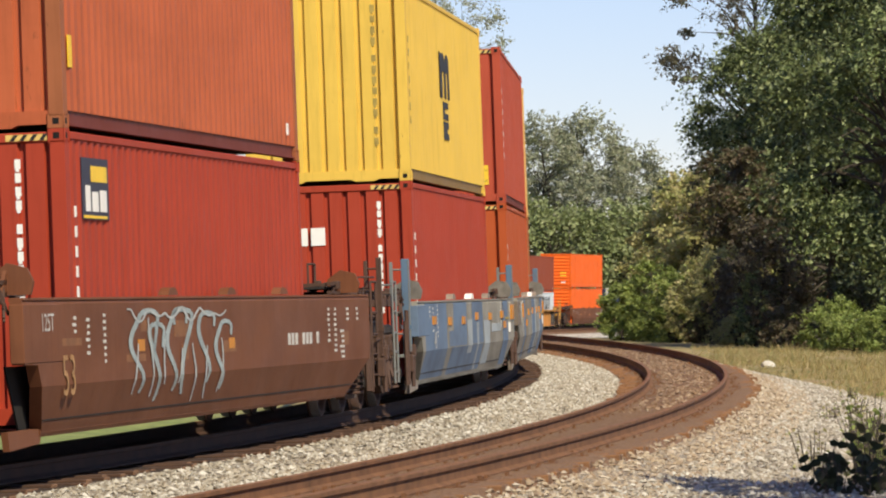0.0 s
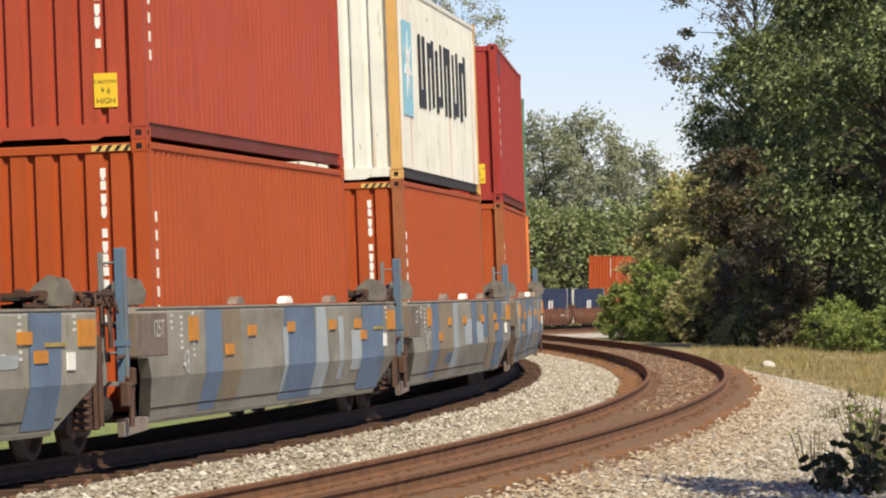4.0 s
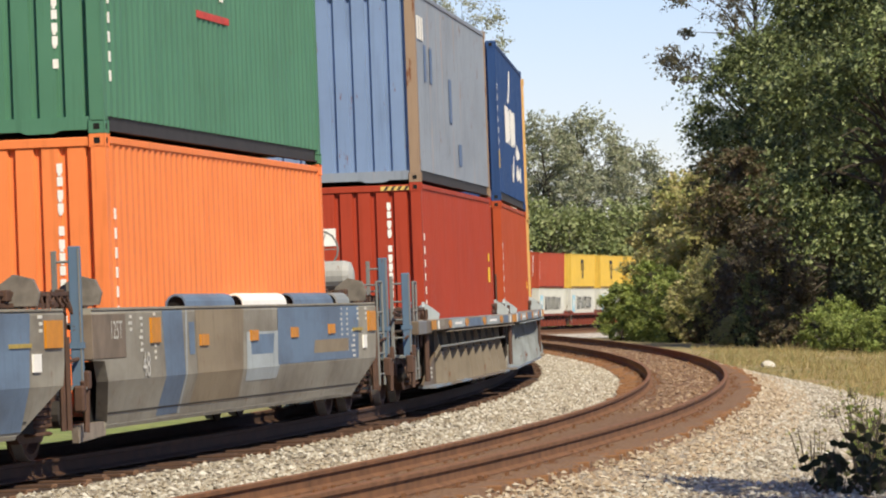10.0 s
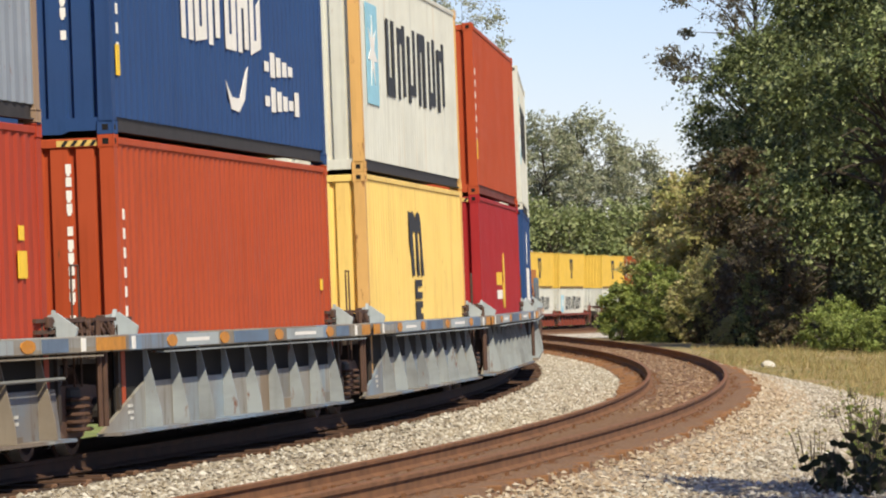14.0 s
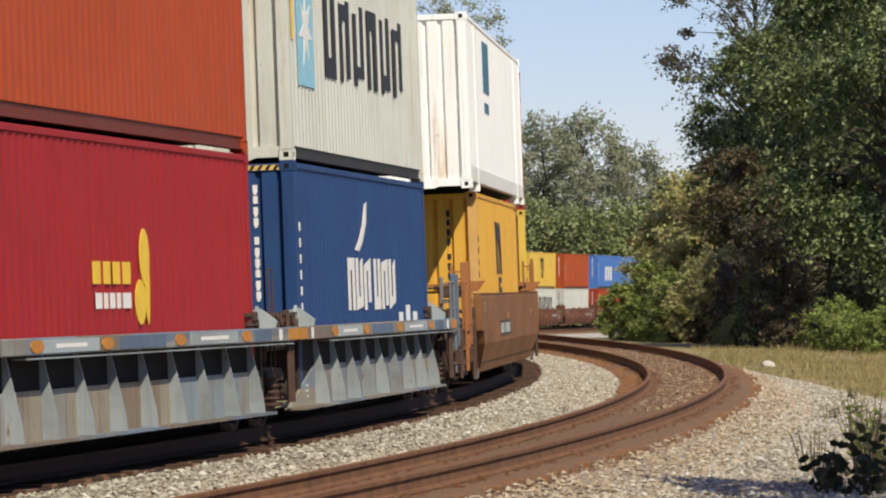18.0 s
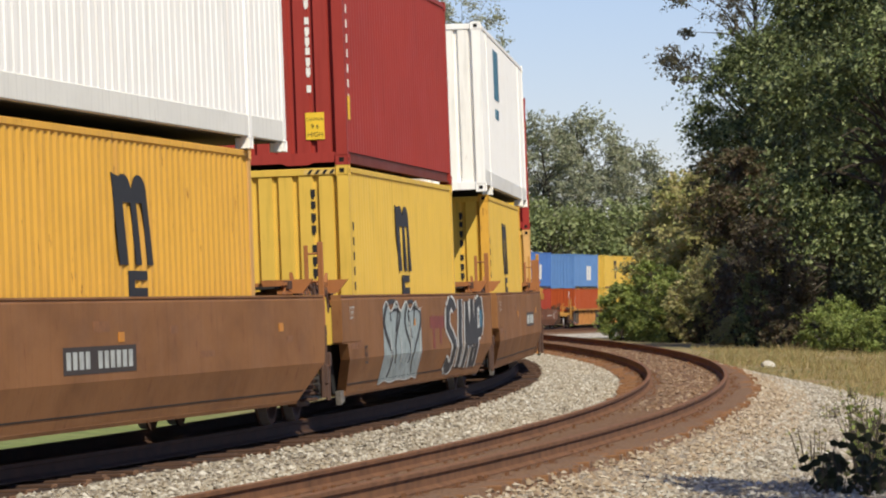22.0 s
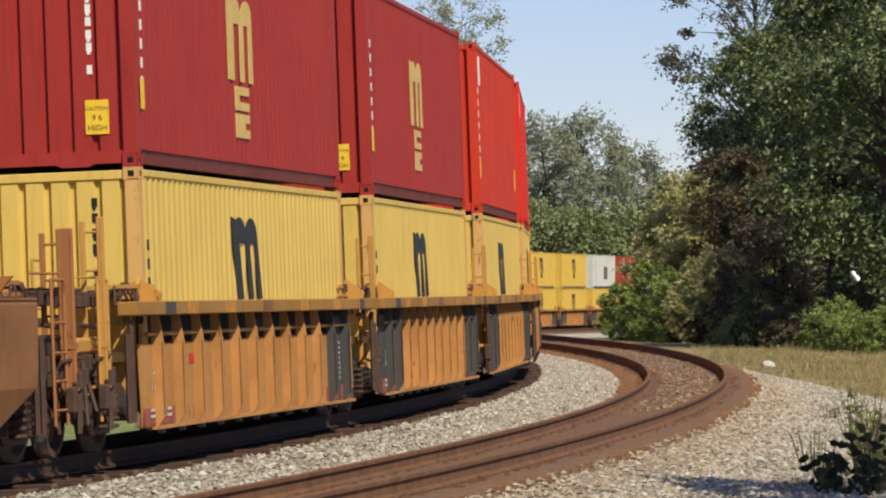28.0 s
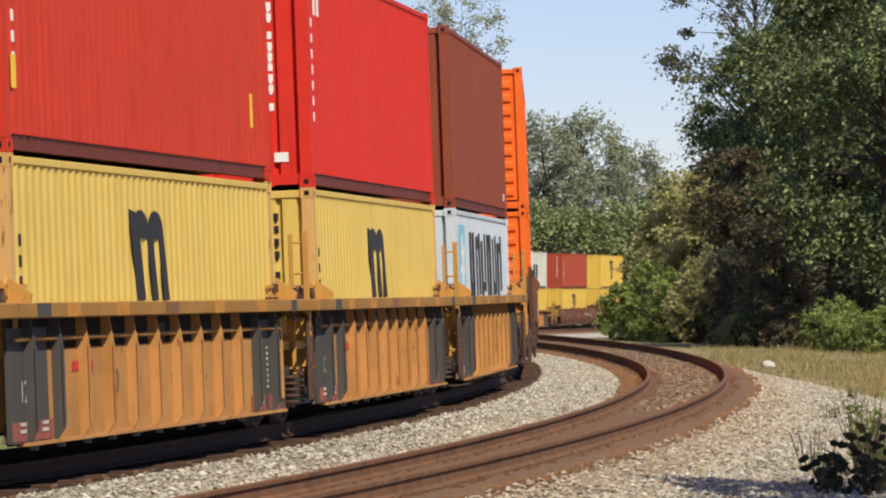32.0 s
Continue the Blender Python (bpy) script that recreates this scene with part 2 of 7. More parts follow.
def beside(s, off, z=0.0):
    """A point off metres to the outer side of the train's track."""
    d = on_line(s + 0.5) - on_line(s - 0.5)
    d /= np.hypot(*d)
    p = on_line(s) + np.array([d[1], -d[0]]) * off
    return (p[0], p[1], z + grade(s))


def train_pose(s, half):
    """A body whose ends ride half a length ahead and behind s; x forward, y to the outer side."""
    a, b = on_line(s - half), on_line(s + half)
    c, fw = (a + b) / 2, a - b
    fw /= np.hypot(*fw)
    za, zb = grade(s - half), grade(s + half)
    k = lean(s)
    pitch = math.atan2(za - zb, 2 * half)
    m = Matrix.Translation((c[0], c[1], (za + zb) / 2 + 0.755 * math.sin(k)))
    return m @ Matrix.Rotation(math.atan2(fw[1], fw[0]), 4, "Z") @ Matrix.Rotation(-pitch, 4, "Y") @ Matrix.Rotation(k, 4, "X")


def run(s16, t):
    """Where on the line a thing is at t seconds that is at s16 in mid-clip."""
    return s16 - SPEED * (t - 16) - SLOW * (t - 16) ** 2 / 2


MOVERS = []      # thing, place on the line, half wheelbase, offset in the unit's space


# ======================= ground and track =======================
GRASS = Nodes("dry_grass_ground")
_v = GRASS.coords(shuffle=False)
_f = GRASS.noise(_v, 0.6, 6)
_g = GRASS.noise(_v, 9.0, 4)
_c = GRASS.ramp(_f, ((0.34, rgb(122, 120, 66)), (0.48, rgb(162, 142, 92)), (0.56, rgb(176, 152, 106)), (0.66, rgb(148, 114, 80))))
_c = GRASS.mix(GRASS.ramp(_g, ((0.4, 0.0), (0.7, 0.5))), _c, rgb(92, 84, 48))
_x = GRASS.add("ShaderNodeSeparateXYZ")
GRASS.link(_v, _x.inputs[0])
_m = GRASS.add("ShaderNodeMapRange")
_m.inputs["From Min"].default_value, _m.inputs["From Max"].default_value = -3.0, -7.0
GRASS.link(_x.outputs[0], _m.inputs["Value"])
_c = GRASS.mix(_m.outputs[0], _c, GRASS.ramp(_f, ((0.3, rgb(104, 124, 56)), (0.7, rgb(140, 148, 76)))))
_c = GRASS.mix(GRASS.ramp(GRASS.noise(_v, 3.5, 6), ((0.42, 0.0), (0.62, 0.6))), _c, rgb(96, 94, 56))
GRASS.bump(_g, 0.6, 0.05)
GRASS = GRASS.done(_c, 0.95)
BALLAST = gravel("pale_crushed_stone", (rgb(126, 116, 98), rgb(164, 155, 138), rgb(190, 183, 168), rgb(144, 132, 114)), rgb(140, 120, 92), 0.35)
BALLAST_TAN = gravel("tan_crushed_stone", (rgb(140, 126, 106), rgb(172, 160, 140), rgb(192, 184, 168), rgb(152, 134, 110)), rgb(150, 130, 102), 0.35)
BALLAST_RUST = gravel("rust_stained_stone", (rgb(124, 93, 66), rgb(140, 109, 80), rgb(158, 130, 100), rgb(116, 86, 60)), rgb(126, 91, 62), 0.95)
# stone darkened to paint the train's shade onto the bed
BALLAST_SHADE = gravel("stone_in_painted_shade", (rgb(44, 29, 19), rgb(56, 37, 24), rgb(70, 45, 28), rgb(38, 26, 18)), rgb(52, 31, 18), 0.6)


BALLAST_FRESH = gravel("fresh_pale_stone", (rgb(186, 180, 166), rgb(206, 200, 188), rgb(222, 217, 206), rgb(196, 188, 172)), rgb(190, 178, 158), 0.2)


def ground_z(x, y):
    k = min(1.0, max(0.0, (y - 185) / 190))
    base = -0.62 - 1.75 * k * k * (3 - 2 * k)
    if y < 260:
        off = math.hypot(x - CX, y - CY) - RT
        d = min(1.0, max(0.0, (-2.6 - off) / 4.5))
        base -= 1.15 * d * d * (3 - 2 * d) * min(1.0, max(0.0, (260 - y) / 80))
    if abs(x) < 300 and -100 < y < 700:
        base += 0.10 * noise.noise((x * 0.15, y * 0.15, 0)) + 0.03 * noise.noise((x * 0.9, y * 0.9, 3))
    return base


def ground():
    xs = np.concatenate([[-4500, -1500, -500], np.arange(-200, -20, 12), np.arange(-20, 40, 1.5), np.arange(40, 220, 12), [500, 1500, 4500]])
    ys = np.concatenate([[-4500, -1500, -400], np.arange(-150, 20, 12), np.arange(20, 200, 1.5), np.arange(200, 700, 12), [1000, 2000, 4500]])
    g = Geo()
    g.v = [(float(x), float(y), ground_z(x, y)) for y in ys for x in xs]
    n = len(xs)
    g.f = [(j * n + i, j * n + i + 1, (j + 1) * n + i + 1, (j + 1) * n + i) for j in range(len(ys) - 1) for i in range(n - 1)]
    ob = part("ground", g, GRASS)
    tagged(ob, "dry yellow-green grass ground beside the railway", "ground", kind="structure")


ground()

STATIONS = list(np.arange(-150, 120, 1.5)) + list(np.arange(120, 560, 5.0))


def apron(s):
    """Width of the gravel apron beyond the outer track."""
    k = min(1.0, max(0.0, (s + 62) / 62))
    return 6.2 - 4.6 * k * k * (3 - 2 * k)


def across(s):
    """The bed's cross-section: offsets and heights."""
    k2 = 0.0765 * lean(s) / CANT
    t2 = lambda o: -0.182 + (o - GAP + 0.755) * math.sin(k2)
    t1 = lambda o: -0.225 + (o + 0.755) * math.sin(lean(s))
    a = apron(s)
    return [(-5.2, -1.95), (-1.75, t1(-1.75) - 0.22), (-1.20, t1(-1.35) - 0.06), (0.95, t1(0.95)), (1.34, t1(1.34) - 0.02), (1.95, -0.25), (GAP - 1.55, -0.27),
            (GAP - 1.32, t2(GAP - 1.32) - 0.06), (GAP - 0.7, t2(GAP - 0.7)), (GAP + 0.7, t2(GAP + 0.7)), (GAP + 1.22, t2(GAP + 1.2) - 0.02), (GAP + 1.42, t2(GAP + 1.4) - 0.12),
            (GAP + 2.2, -0.32), (GAP + 1.9 + a * 0.6, -0.44), (GAP + 1.9 + a, -0.56), (GAP + 3.2 + a, -0.95)]


def ballast_bed():
    """One bed for both tracks, in strips: rust-stained, and darkened as the train's painted shade."""
    mats = [0, 2, 3, 3, 0, 0, 0, 2, 2, 2, 2, 1, 1, 0, 0]
    rows = [[beside(s, o, z + 0.025 * noise.noise((s * 0.7, o * 2, 1))) for o, z in across(s)] for s in STATIONS]
    g = Geo()
    n = len(rows[0])
    g.v = [p for r in rows for p in r]
    g.f = [(j * n + i, j * n + i + 1, (j + 1) * n + i + 1, (j + 1) * n + i) for j in range(len(rows) - 1) for i in range(n - 1)]
    me = bpy.data.meshes.new("ballast")
    me.from_pydata(g.v, [], g.f)
    for m in (BALLAST, BALLAST_TAN, BALLAST_RUST, BALLAST_SHADE, BALLAST_FRESH):
        me.materials.append(m)
    for k, f in enumerate(me.polygons):
        fresh = STATIONS[k // (n - 1)] > 90 and k % (n - 1) in (4, 5, 6, 11, 12, 13, 14)
        f.material_index = 4 if fresh else mats[k % (n - 1)]
        f.use_smooth = True
    tagged(new("ballast", me), "pale crushed-stone ballast, rust-brown under the rails", "ballast", kind="structure")


ballast_bed()


# dark copies: the train's shade is in the colour of rail and tie
RAIL_SHADE = plain("rail_in_painted_shade", rgb(66, 40, 24), 0.85, 0.0, 0.3, 3.0)
TIE_SHADE = plain("tie_in_painted_shade", rgb(70, 46, 30), 0.9, 0.0, 0.35, 7.0)


def rail_mesh(off, top, s0=-150, s1=560):
    """A flat-bottomed rail swept along the line; top(s) is the height of its head."""
    prof = [(-0.075, -0.18), (-0.075, -0.165), (-0.015, -0.14), (-0.012, -0.05), (-0.036, -0.04), (-0.036, -0.006), (-0.028, 0.0),
            (0.028, 0.0), (0.036, -0.006), (0.036, -0.04), (0.012, -0.05), (0.015, -0.14), (0.075, -0.165), (0.075, -0.18)]
    st = [s for s in STATIONS if s0 <= s <= s1]
    n = len(prof)
    g = Geo()
    g.v = [beside(s, off + o, top(s) + z) for s in st for o, z in prof]
    g.f = [(j * n + i, j * n + (i + 1) % n, (j + 1) * n + (i + 1) % n, (j + 1) * n + i) for j in range(len(st) - 1) for i in range(n)]
    return g


def track_thing(name, off, cant, label, steel, wood):
    root = new(name)
    tagged(root, label, "railway track", kind="structure")
    for o in (-0.755, 0.755):
        h = lambda s, o=o: (o + 0.755) * math.sin(cant * lean(s) / CANT)
        ob = part("rail", rail_mesh(off + o, h), steel, root, "rusty steel rail with a worn head")
        ob.data.materials.clear()
        ob.data.materials.append(steel)
        ob.data.materials.append(RAIL_TOP)
        ob.material_slots[0].link = "DATA"
        for f in ob.data.polygons:
            if f.index % 14 == 6:
                f.material_index = 1
    rnd = random.Random(int(off * 10) + 5)
    tie = Geo().box(-0.11, 0.11, -1.3, 1.3, -0.17, 0.0, 0.012)
    plate = Geo()
    for o in (-0.755, 0.755):
        plate.box(-0.09, 0.09, o - 0.18, o + 0.18, 0.0, 0.018)
        for dx in (-0.05, 0.05):
            for dy in (-0.12, 0.12):
                plate.box(dx - 0.013, dx + 0.013, o + dy - 0.013, o + dy + 0.013, 0.018, 0.05)
    for i in range(250):
        s = -78 + i * 0.52
        k = cant * lean(s) / CANT
        x, y, z = beside(s, off)
        d = on_line(s - 0.5) - on_line(s + 0.5)
        m = Matrix.Translation((x, y, z - 0.19 + 0.755 * math.sin(k))) @ Matrix.Rotation(math.atan2(d[1], d[0]) + rnd.uniform(-0.02, 0.02), 4, "Z") @ Matrix.Rotation(k, 4, "X")
        m = m @ Matrix.Translation((0, rnd.uniform(-0.12, 0.12), rnd.uniform(-0.04, -0.006)))
        t = part("tie", tie, wood, root, key="tie")
        if len(t.data.materials) < 2:
            t.data.materials.append(TIE_END)
            for f in t.data.polygons:
                f.material_index = 1 if abs(f.normal.y) > 0.6 else 0
        t.matrix_basis = m
        if off > 1:
            part("tie_plate", plate, RAIL_RUST, t, key="tie_plate")


track_thing("railway_track", 0.0, CANT, "rusty railway track under the moving train, coloured for its shade", RAIL_SHADE, TIE_SHADE)
track_thing("railway_track", GAP, 0.0765, "empty rust-brown railway track in a long curve", RAIL_RUST, TIE_MAT)


def loose_stones():
    """Crushed stones lying on the bed, in one mesh a strip."""
    rnd = np.random.RandomState(4)
    shapes = []
    for k in range(8):
        d = rnd.normal(size=(6, 3)) * 0.18
        o = np.array([(1, 0, 0), (-1, 0, 0), (0, 1, 0), (0, -1, 0), (0, 0, 0.7), (0, 0, -0.7)]) + d
        shapes.append(o * rnd.uniform(0.7, 1.3, 3))
    tri = np.array([(0, 2, 4), (2, 1, 4), (1, 3, 4), (3, 0, 4), (2, 0, 5), (1, 2, 5), (3, 1, 5), (0, 3, 5)])
    strips = [("stones", 1.36, GAP - 1.38, -76, 40, 26000, BALLAST_STONE), ("stones", GAP + 1.9, GAP + 8.0, -76, 0, 52000, BALLAST_STONE), ("stones", GAP + 1.30, GAP + 2.3, -76, 12, 9000, BALLAST_BROWN), ("stones", GAP - 0.5, GAP + 0.55, -40, 24, 1300, BALLAST_RUSTY)]
    for name, o0, o1, s0, s1, n, mat in strips:
        vs, fs = [], []
        for i in range(n):
            s = s0 + (s1 - s0) * rnd.rand()
            o = o0 + (o1 - o0) * rnd.rand()
            if o > GAP + 2.2 + apron(s) + 0.9 * noise.noise((s * 0.5, o * 0.7, 5)):
                continue
            q = across(s)
            z = float(np.interp(o, [p[0] for p in q], [p[1] for p in q]))
            r = 0.022 + 0.026 * rnd.rand() ** 2
            c, sn = math.cos(6.28 * rnd.rand()), math.sin(6.28 * rnd.rand())
            p = shapes[i % 8] * r
            p = np.stack([p[:, 0] * c - p[:, 1] * sn, p[:, 0] * sn + p[:, 1] * c, p[:, 2]], -1)
            fs.append(tri + 6 * len(vs))
            vs.append(p + np.array(beside(s, o, z + r * 0.25)))
        me = bpy.data.meshes.new(name)
        me.from_pydata(np.concatenate(vs).tolist(), [], np.concatenate(fs).tolist())
        me.materials.append(mat)
        tagged(new(name, me), "loose angular crushed stones of the ballast", "gravel", kind="stuff")


def stone_mat(name, cols):
    n = Nodes(name)
    g = n.add("ShaderNodeNewGeometry")
    step = 1.0 / (len(cols) - 1)
    return n.done(n.ramp(g.outputs["Random Per Island"], [(i * step, c) for i, c in enumerate(cols)]), 0.9)


BALLAST_STONE = stone_mat("loose_pale_stone", (rgb(108, 99, 85), rgb(170, 164, 149), rgb(140, 127, 105), rgb(198, 193, 181), rgb(120, 107, 87)))
BALLAST_BROWN = stone_mat("loose_tan_stone", (rgb(132, 112, 88), rgb(172, 156, 130), rgb(148, 126, 98), rgb(190, 178, 158), rgb(126, 104, 82)))
BALLAST_RUSTY = stone_mat("loose_rusty_stone", (rgb(126, 98, 72), rgb(142, 114, 88), rgb(168, 148, 124), rgb(120, 94, 70), rgb(140, 112, 88)))
loose_stones()


# ======================= containers =======================
def corrugated(length, z0, z1, y, pitch, flat, slope, depth, axis="x", mid=0.0):
    """An upright corrugated sheet from -length/2 to length/2, ribs proud towards +y (axis x) or +x (axis y)."""
    n = max(1, round(length / pitch))
    p = length / n
    cols = []
    for i in range(n):
        a = -length / 2 + i * p
        cols += [(a, 0.0), (a + flat * p, 0.0), (a + (flat + slope) * p, -depth), (a + (1 - slope) * p, -depth)]
    cols.append((length / 2, 0.0))
    g = Geo()
    sg = 1 if y > 0 else -1
    for u, d in cols:
        for z in (z0, z1):
            g.v.append((u, y + sg * d, z) if axis == "x" else (y + sg * d, u + mid, z))
    g.f = [(2 * i, 2 * i + 2, 2 * i + 3, 2 * i + 1) for i in range(len(cols) - 1)]
    return g


def castings(L, W, H):
    for x in (-1, 1):
        for y in (-1, 1):
            for z in (0, H - 0.118):
                g = Geo().box(x * L / 2, x * (L / 2 - 0.178), y * W / 2, y * (W / 2 - 0.162), z, z + 0.118, 0.01)
                yield (x, y, z), g


def shipping_container(look_, L, W, H, label, group=""):
    """A dry-freight container, floor at z = 0. look_: dict of materials and marks."""
    root = new("shipping_container")
    tagged(root, label, "container", group or "containers on the train")
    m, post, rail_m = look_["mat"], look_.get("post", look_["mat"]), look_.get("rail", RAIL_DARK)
    k = (L, W, H)
    big = L > 14
    xc = 6.096 - 0.09
    inner = L - 0.30
    # side sheets
    for y in (1, -1):
        if big:
            part("side_wall", lambda: corrugated(inner, 0.37, H - 0.10, y * (W / 2 - 0.012), 0.30, 0.62, 0.10, 0.012), m, root, key=("side", y) + k)
        else:
            part("side_wall", lambda: corrugated(inner, 0.17, H - 0.07, y * (W / 2 - 0.012), 0.278, 0.27, 0.22, 0.019), m, root, key=("side", y) + k)
        part("top_rail", lambda: Geo().box(-inner / 2, inner / 2, y * (W / 2 - 0.07), y * (W / 2), H - 0.09, H - 0.015, 0.008), m, root, key=("trail", y) + k)
        if big:
            part("bottom_rail", lambda: Geo().box(-inner / 2, inner / 2, y * (W / 2 - 0.09), y * (W / 2 - 0.004), 0.11, 0.375, 0.012), look_.get("rail", m), root, key=("brail", y) + k)
        else:
            part("bottom_rail", lambda: Geo().box(-inner / 2, inner / 2, y * (W / 2 - 0.11), y * (W / 2 - 0.042), 0.03, 0.19).box(-inner / 2, inner / 2, y * (W / 2 - 0.11), y * (W / 2 - 0.012), 0.02, 0.036), rail_m, root, "bottom rail coloured darker than the side sheet", key=("brail", y) + k)
    # front wall, seen by the camera
    if look_.get("end") == "ribs":
        def ribs():
            return Geo().prism([(L / 2 - 0.05, -0.10), (L / 2 - 0.005, -0.05), (L / 2 - 0.005, 0.05), (L / 2 - 0.05, 0.10)], "y", -W / 2 + 0.25, W / 2 - 0.25)
        wall = part("front_wall", lambda: Geo().box(L / 2 - 0.09, L / 2 - 0.05, -W / 2 + 0.1, W / 2 - 0.1, 0.2, H - 0.1), look_.get("front", m), root, key=("front_r",) + k)
        for i in range(9):
            part("wall_rib", ribs, look_.get("front", m), wall, key=("rib_r",) + k).location = (0, 0, 0.35 + i * (H - 0.7) / 8)
    else:
        part("front_wall", lambda: corrugated(W - 0.26, 0.16, H - 0.10, L / 2 - 0.03, 0.27, 0.66, 0.07, 0.05, "y"), look_.get("front", m), root, key=("front",) + k)
    part("front_sill", lambda: Geo().prism([(-W / 2 + 0.1, 0.03), (-0.75, 0.03), (-0.68, -0.0), (-0.4, 0.0), (-0.33, 0.03), (0.33, 0.03), (0.4, 0.0), (0.68, 0.0), (0.75, 0.03), (W / 2 - 0.1, 0.03), (W / 2 - 0.1, 0.165), (-W / 2 + 0.1, 0.165)], "x", L / 2 - 0.11, L / 2 - 0.012), m, root, key=("fsill",) + k)
    head = part("front_header", lambda: Geo().box(L / 2 - 0.11, L / 2 - 0.012, -W / 2 + 0.1, W / 2 - 0.1, H - 0.115, H - 0.02, 0.008), m, root, key=("fhead",) + k)
    if look_.get("hazard"):
        def stripes():
            g = Geo()
            for i in range(4):
                y = W / 2 - 0.26 - i * 0.10
                g.prism([(y, H - 0.100), (y + 0.045, H - 0.100), (y + 0.09, H - 0.040), (y + 0.045, H - 0.040)], "x", L / 2 - 0.014, L / 2 - 0.008)
            return g
        part("hazard_marking", stripes, BLACK, head, "black height stripes", key=("stripe",) + k)["kind"] = "stuff"
        part("hazard_band", lambda: Geo().box(L / 2 - 0.014, L / 2 - 0.010, W / 2 - 0.60, W / 2 - 0.16, H - 0.102, H - 0.038), GOLD, head, "yellow height band", key=("band",) + k)
    # rear doors
    for y in (1, -1):
        d = part("door", lambda: Geo().box(-L / 2 + 0.04, -L / 2 + 0.10, y * 0.01, y * (W / 2 - 0.14), 0.16, H - 0.12), m, root, key=("door", y) + k)
        part("locking_bar", lambda: Geo().rod((-L / 2 + 0.02, y * 0.35, 0.08), (-L / 2 + 0.02, y * 0.35, H - 0.1), 0.018).rod((-L / 2 + 0.02, y * 0.85, 0.08), (-L / 2 + 0.02, y * 0.85, H - 0.1), 0.018), post, d, key=("bar", y) + k)
    part("roof", lambda: Geo().box(-L / 2 + 0.1, L / 2 - 0.1, -W / 2 + 0.06, W / 2 - 0.06, H - 0.05, H - 0.02), m, root, key=("roof",) + k)
    part("floor", lambda: Geo().box(-L / 2 + 0.1, L / 2 - 0.1, -W / 2 + 0.1, W / 2 - 0.1, 0.10, 0.16), STEEL_DARK, root, "dark underside", key=("floor",) + k)
    # posts at the corners, and at the 40 foot points of long boxes
    spots = [(x, y, L / 2) for x in (1, -1) for y in (1, -1)]
    for x, y, h in spots:
        part("corner_post", lambda: Geo().prism([(x * h, y * W / 2), (x * h, y * (W / 2 - 0.15)), (x * (h - 0.06), y * (W / 2 - 0.15)), (x * (h - 0.06), y * (W / 2 - 0.06)), (x * (h - 0.17), y * (W / 2 - 0.06)), (x * (h - 0.17), y * W / 2)], "z", 0.11, H - 0.11), post, root, key=("post", x, y) + k)
    if big:
        for x in (1, -1):
            for y in (1, -1):
                part("lifting_post", lambda: Geo().box(x * 6.096, x * 5.93, y * (W / 2 - 0.06), y * (W / 2 + 0.002), 0.10, H - 0.1), m, root, key=("lpost", x, y) + k)
                part("lifting_casting", lambda: Geo().box(x * 6.096, x * 5.92, y * W / 2, y * (W / 2 - 0.16), -0.02, 0.1, 0.008), post, root, key=("lcast", x, y) + k)
    for (x, y, z), g in castings(L, W, H):
        c = part("corner_casting", g, post, root, key=("cast", x, y, z) + k)
        if x > 0 and y > 0:
            # no opening here: the hole's shade is a near-black patch on the casting
            part("casting_hole", lambda: Geo().box(L / 2 - 0.002, L / 2 + 0.002, W / 2 - 0.115, W / 2 - 0.05, z + 0.028, z + 0.09).box(L / 2 - 0.12, L / 2 - 0.055, W / 2 - 0.002, W / 2 + 0.002, z + 0.03, z + 0.088), RECESS_SHADE, c, "near-black patch painted as a lifting hole", key=("hole", z) + k)["kind"] = "stuff"
    for mark in look_.get("marks", ()):
        mark(root, L, W, H)
    return root


# ---- marks on containers: plain shapes ----
def side_plate(g, x0, x1, z0, z1, W, lift=0.001):
    """A flat patch on the visible long side; x runs back from the front end."""
    g.box(x0, x1, W / 2 - 0.011, W / 2 - 0.004 + lift, z0, z1)


def number_column(mat, n=11, top=0.28, size=0.095, gap=0.135):
    """An unreadable upright number on the front wall, and a short one on the side."""
    def f(root, L, W, H):
        g = Geo()
        for i in range(n):
            z = H - top - i * gap - (0.10 if i > 3 else 0) - (0.10 if i > 9 else 0)
            if z < 0.45:
                break
            g.box(L / 2 - 0.03, L / 2 - 0.024, W / 2 - 0.52, W / 2 - 0.52 + size * 0.62, z - size, z)
            if i % 3 != 1:
                g.box(L / 2 - 0.03, L / 2 - 0.022, W / 2 - 0.51, W / 2 - 0.475, z - size * 1.3, z - size * 0.7)
        part("number_column", g, mat, root, "column of small unreadable characters")["kind"] = "stuff"
        g = Geo()
        for i in range(7):
            z = H - 0.75 - i * 0.20
            side_plate(g, L / 2 - 0.42, L / 2 - 0.34, z - 0.11, z, W)
        part("number_column", g, mat, root, "column of small unreadable characters")["kind"] = "stuff"
    return f


def patch(root, mat, x0, x1, z0, z1, W, label=""):
    g = Geo()
    side_plate(g, x0, x1, z0, z1, W)
    part("mark", g, mat, root, label)


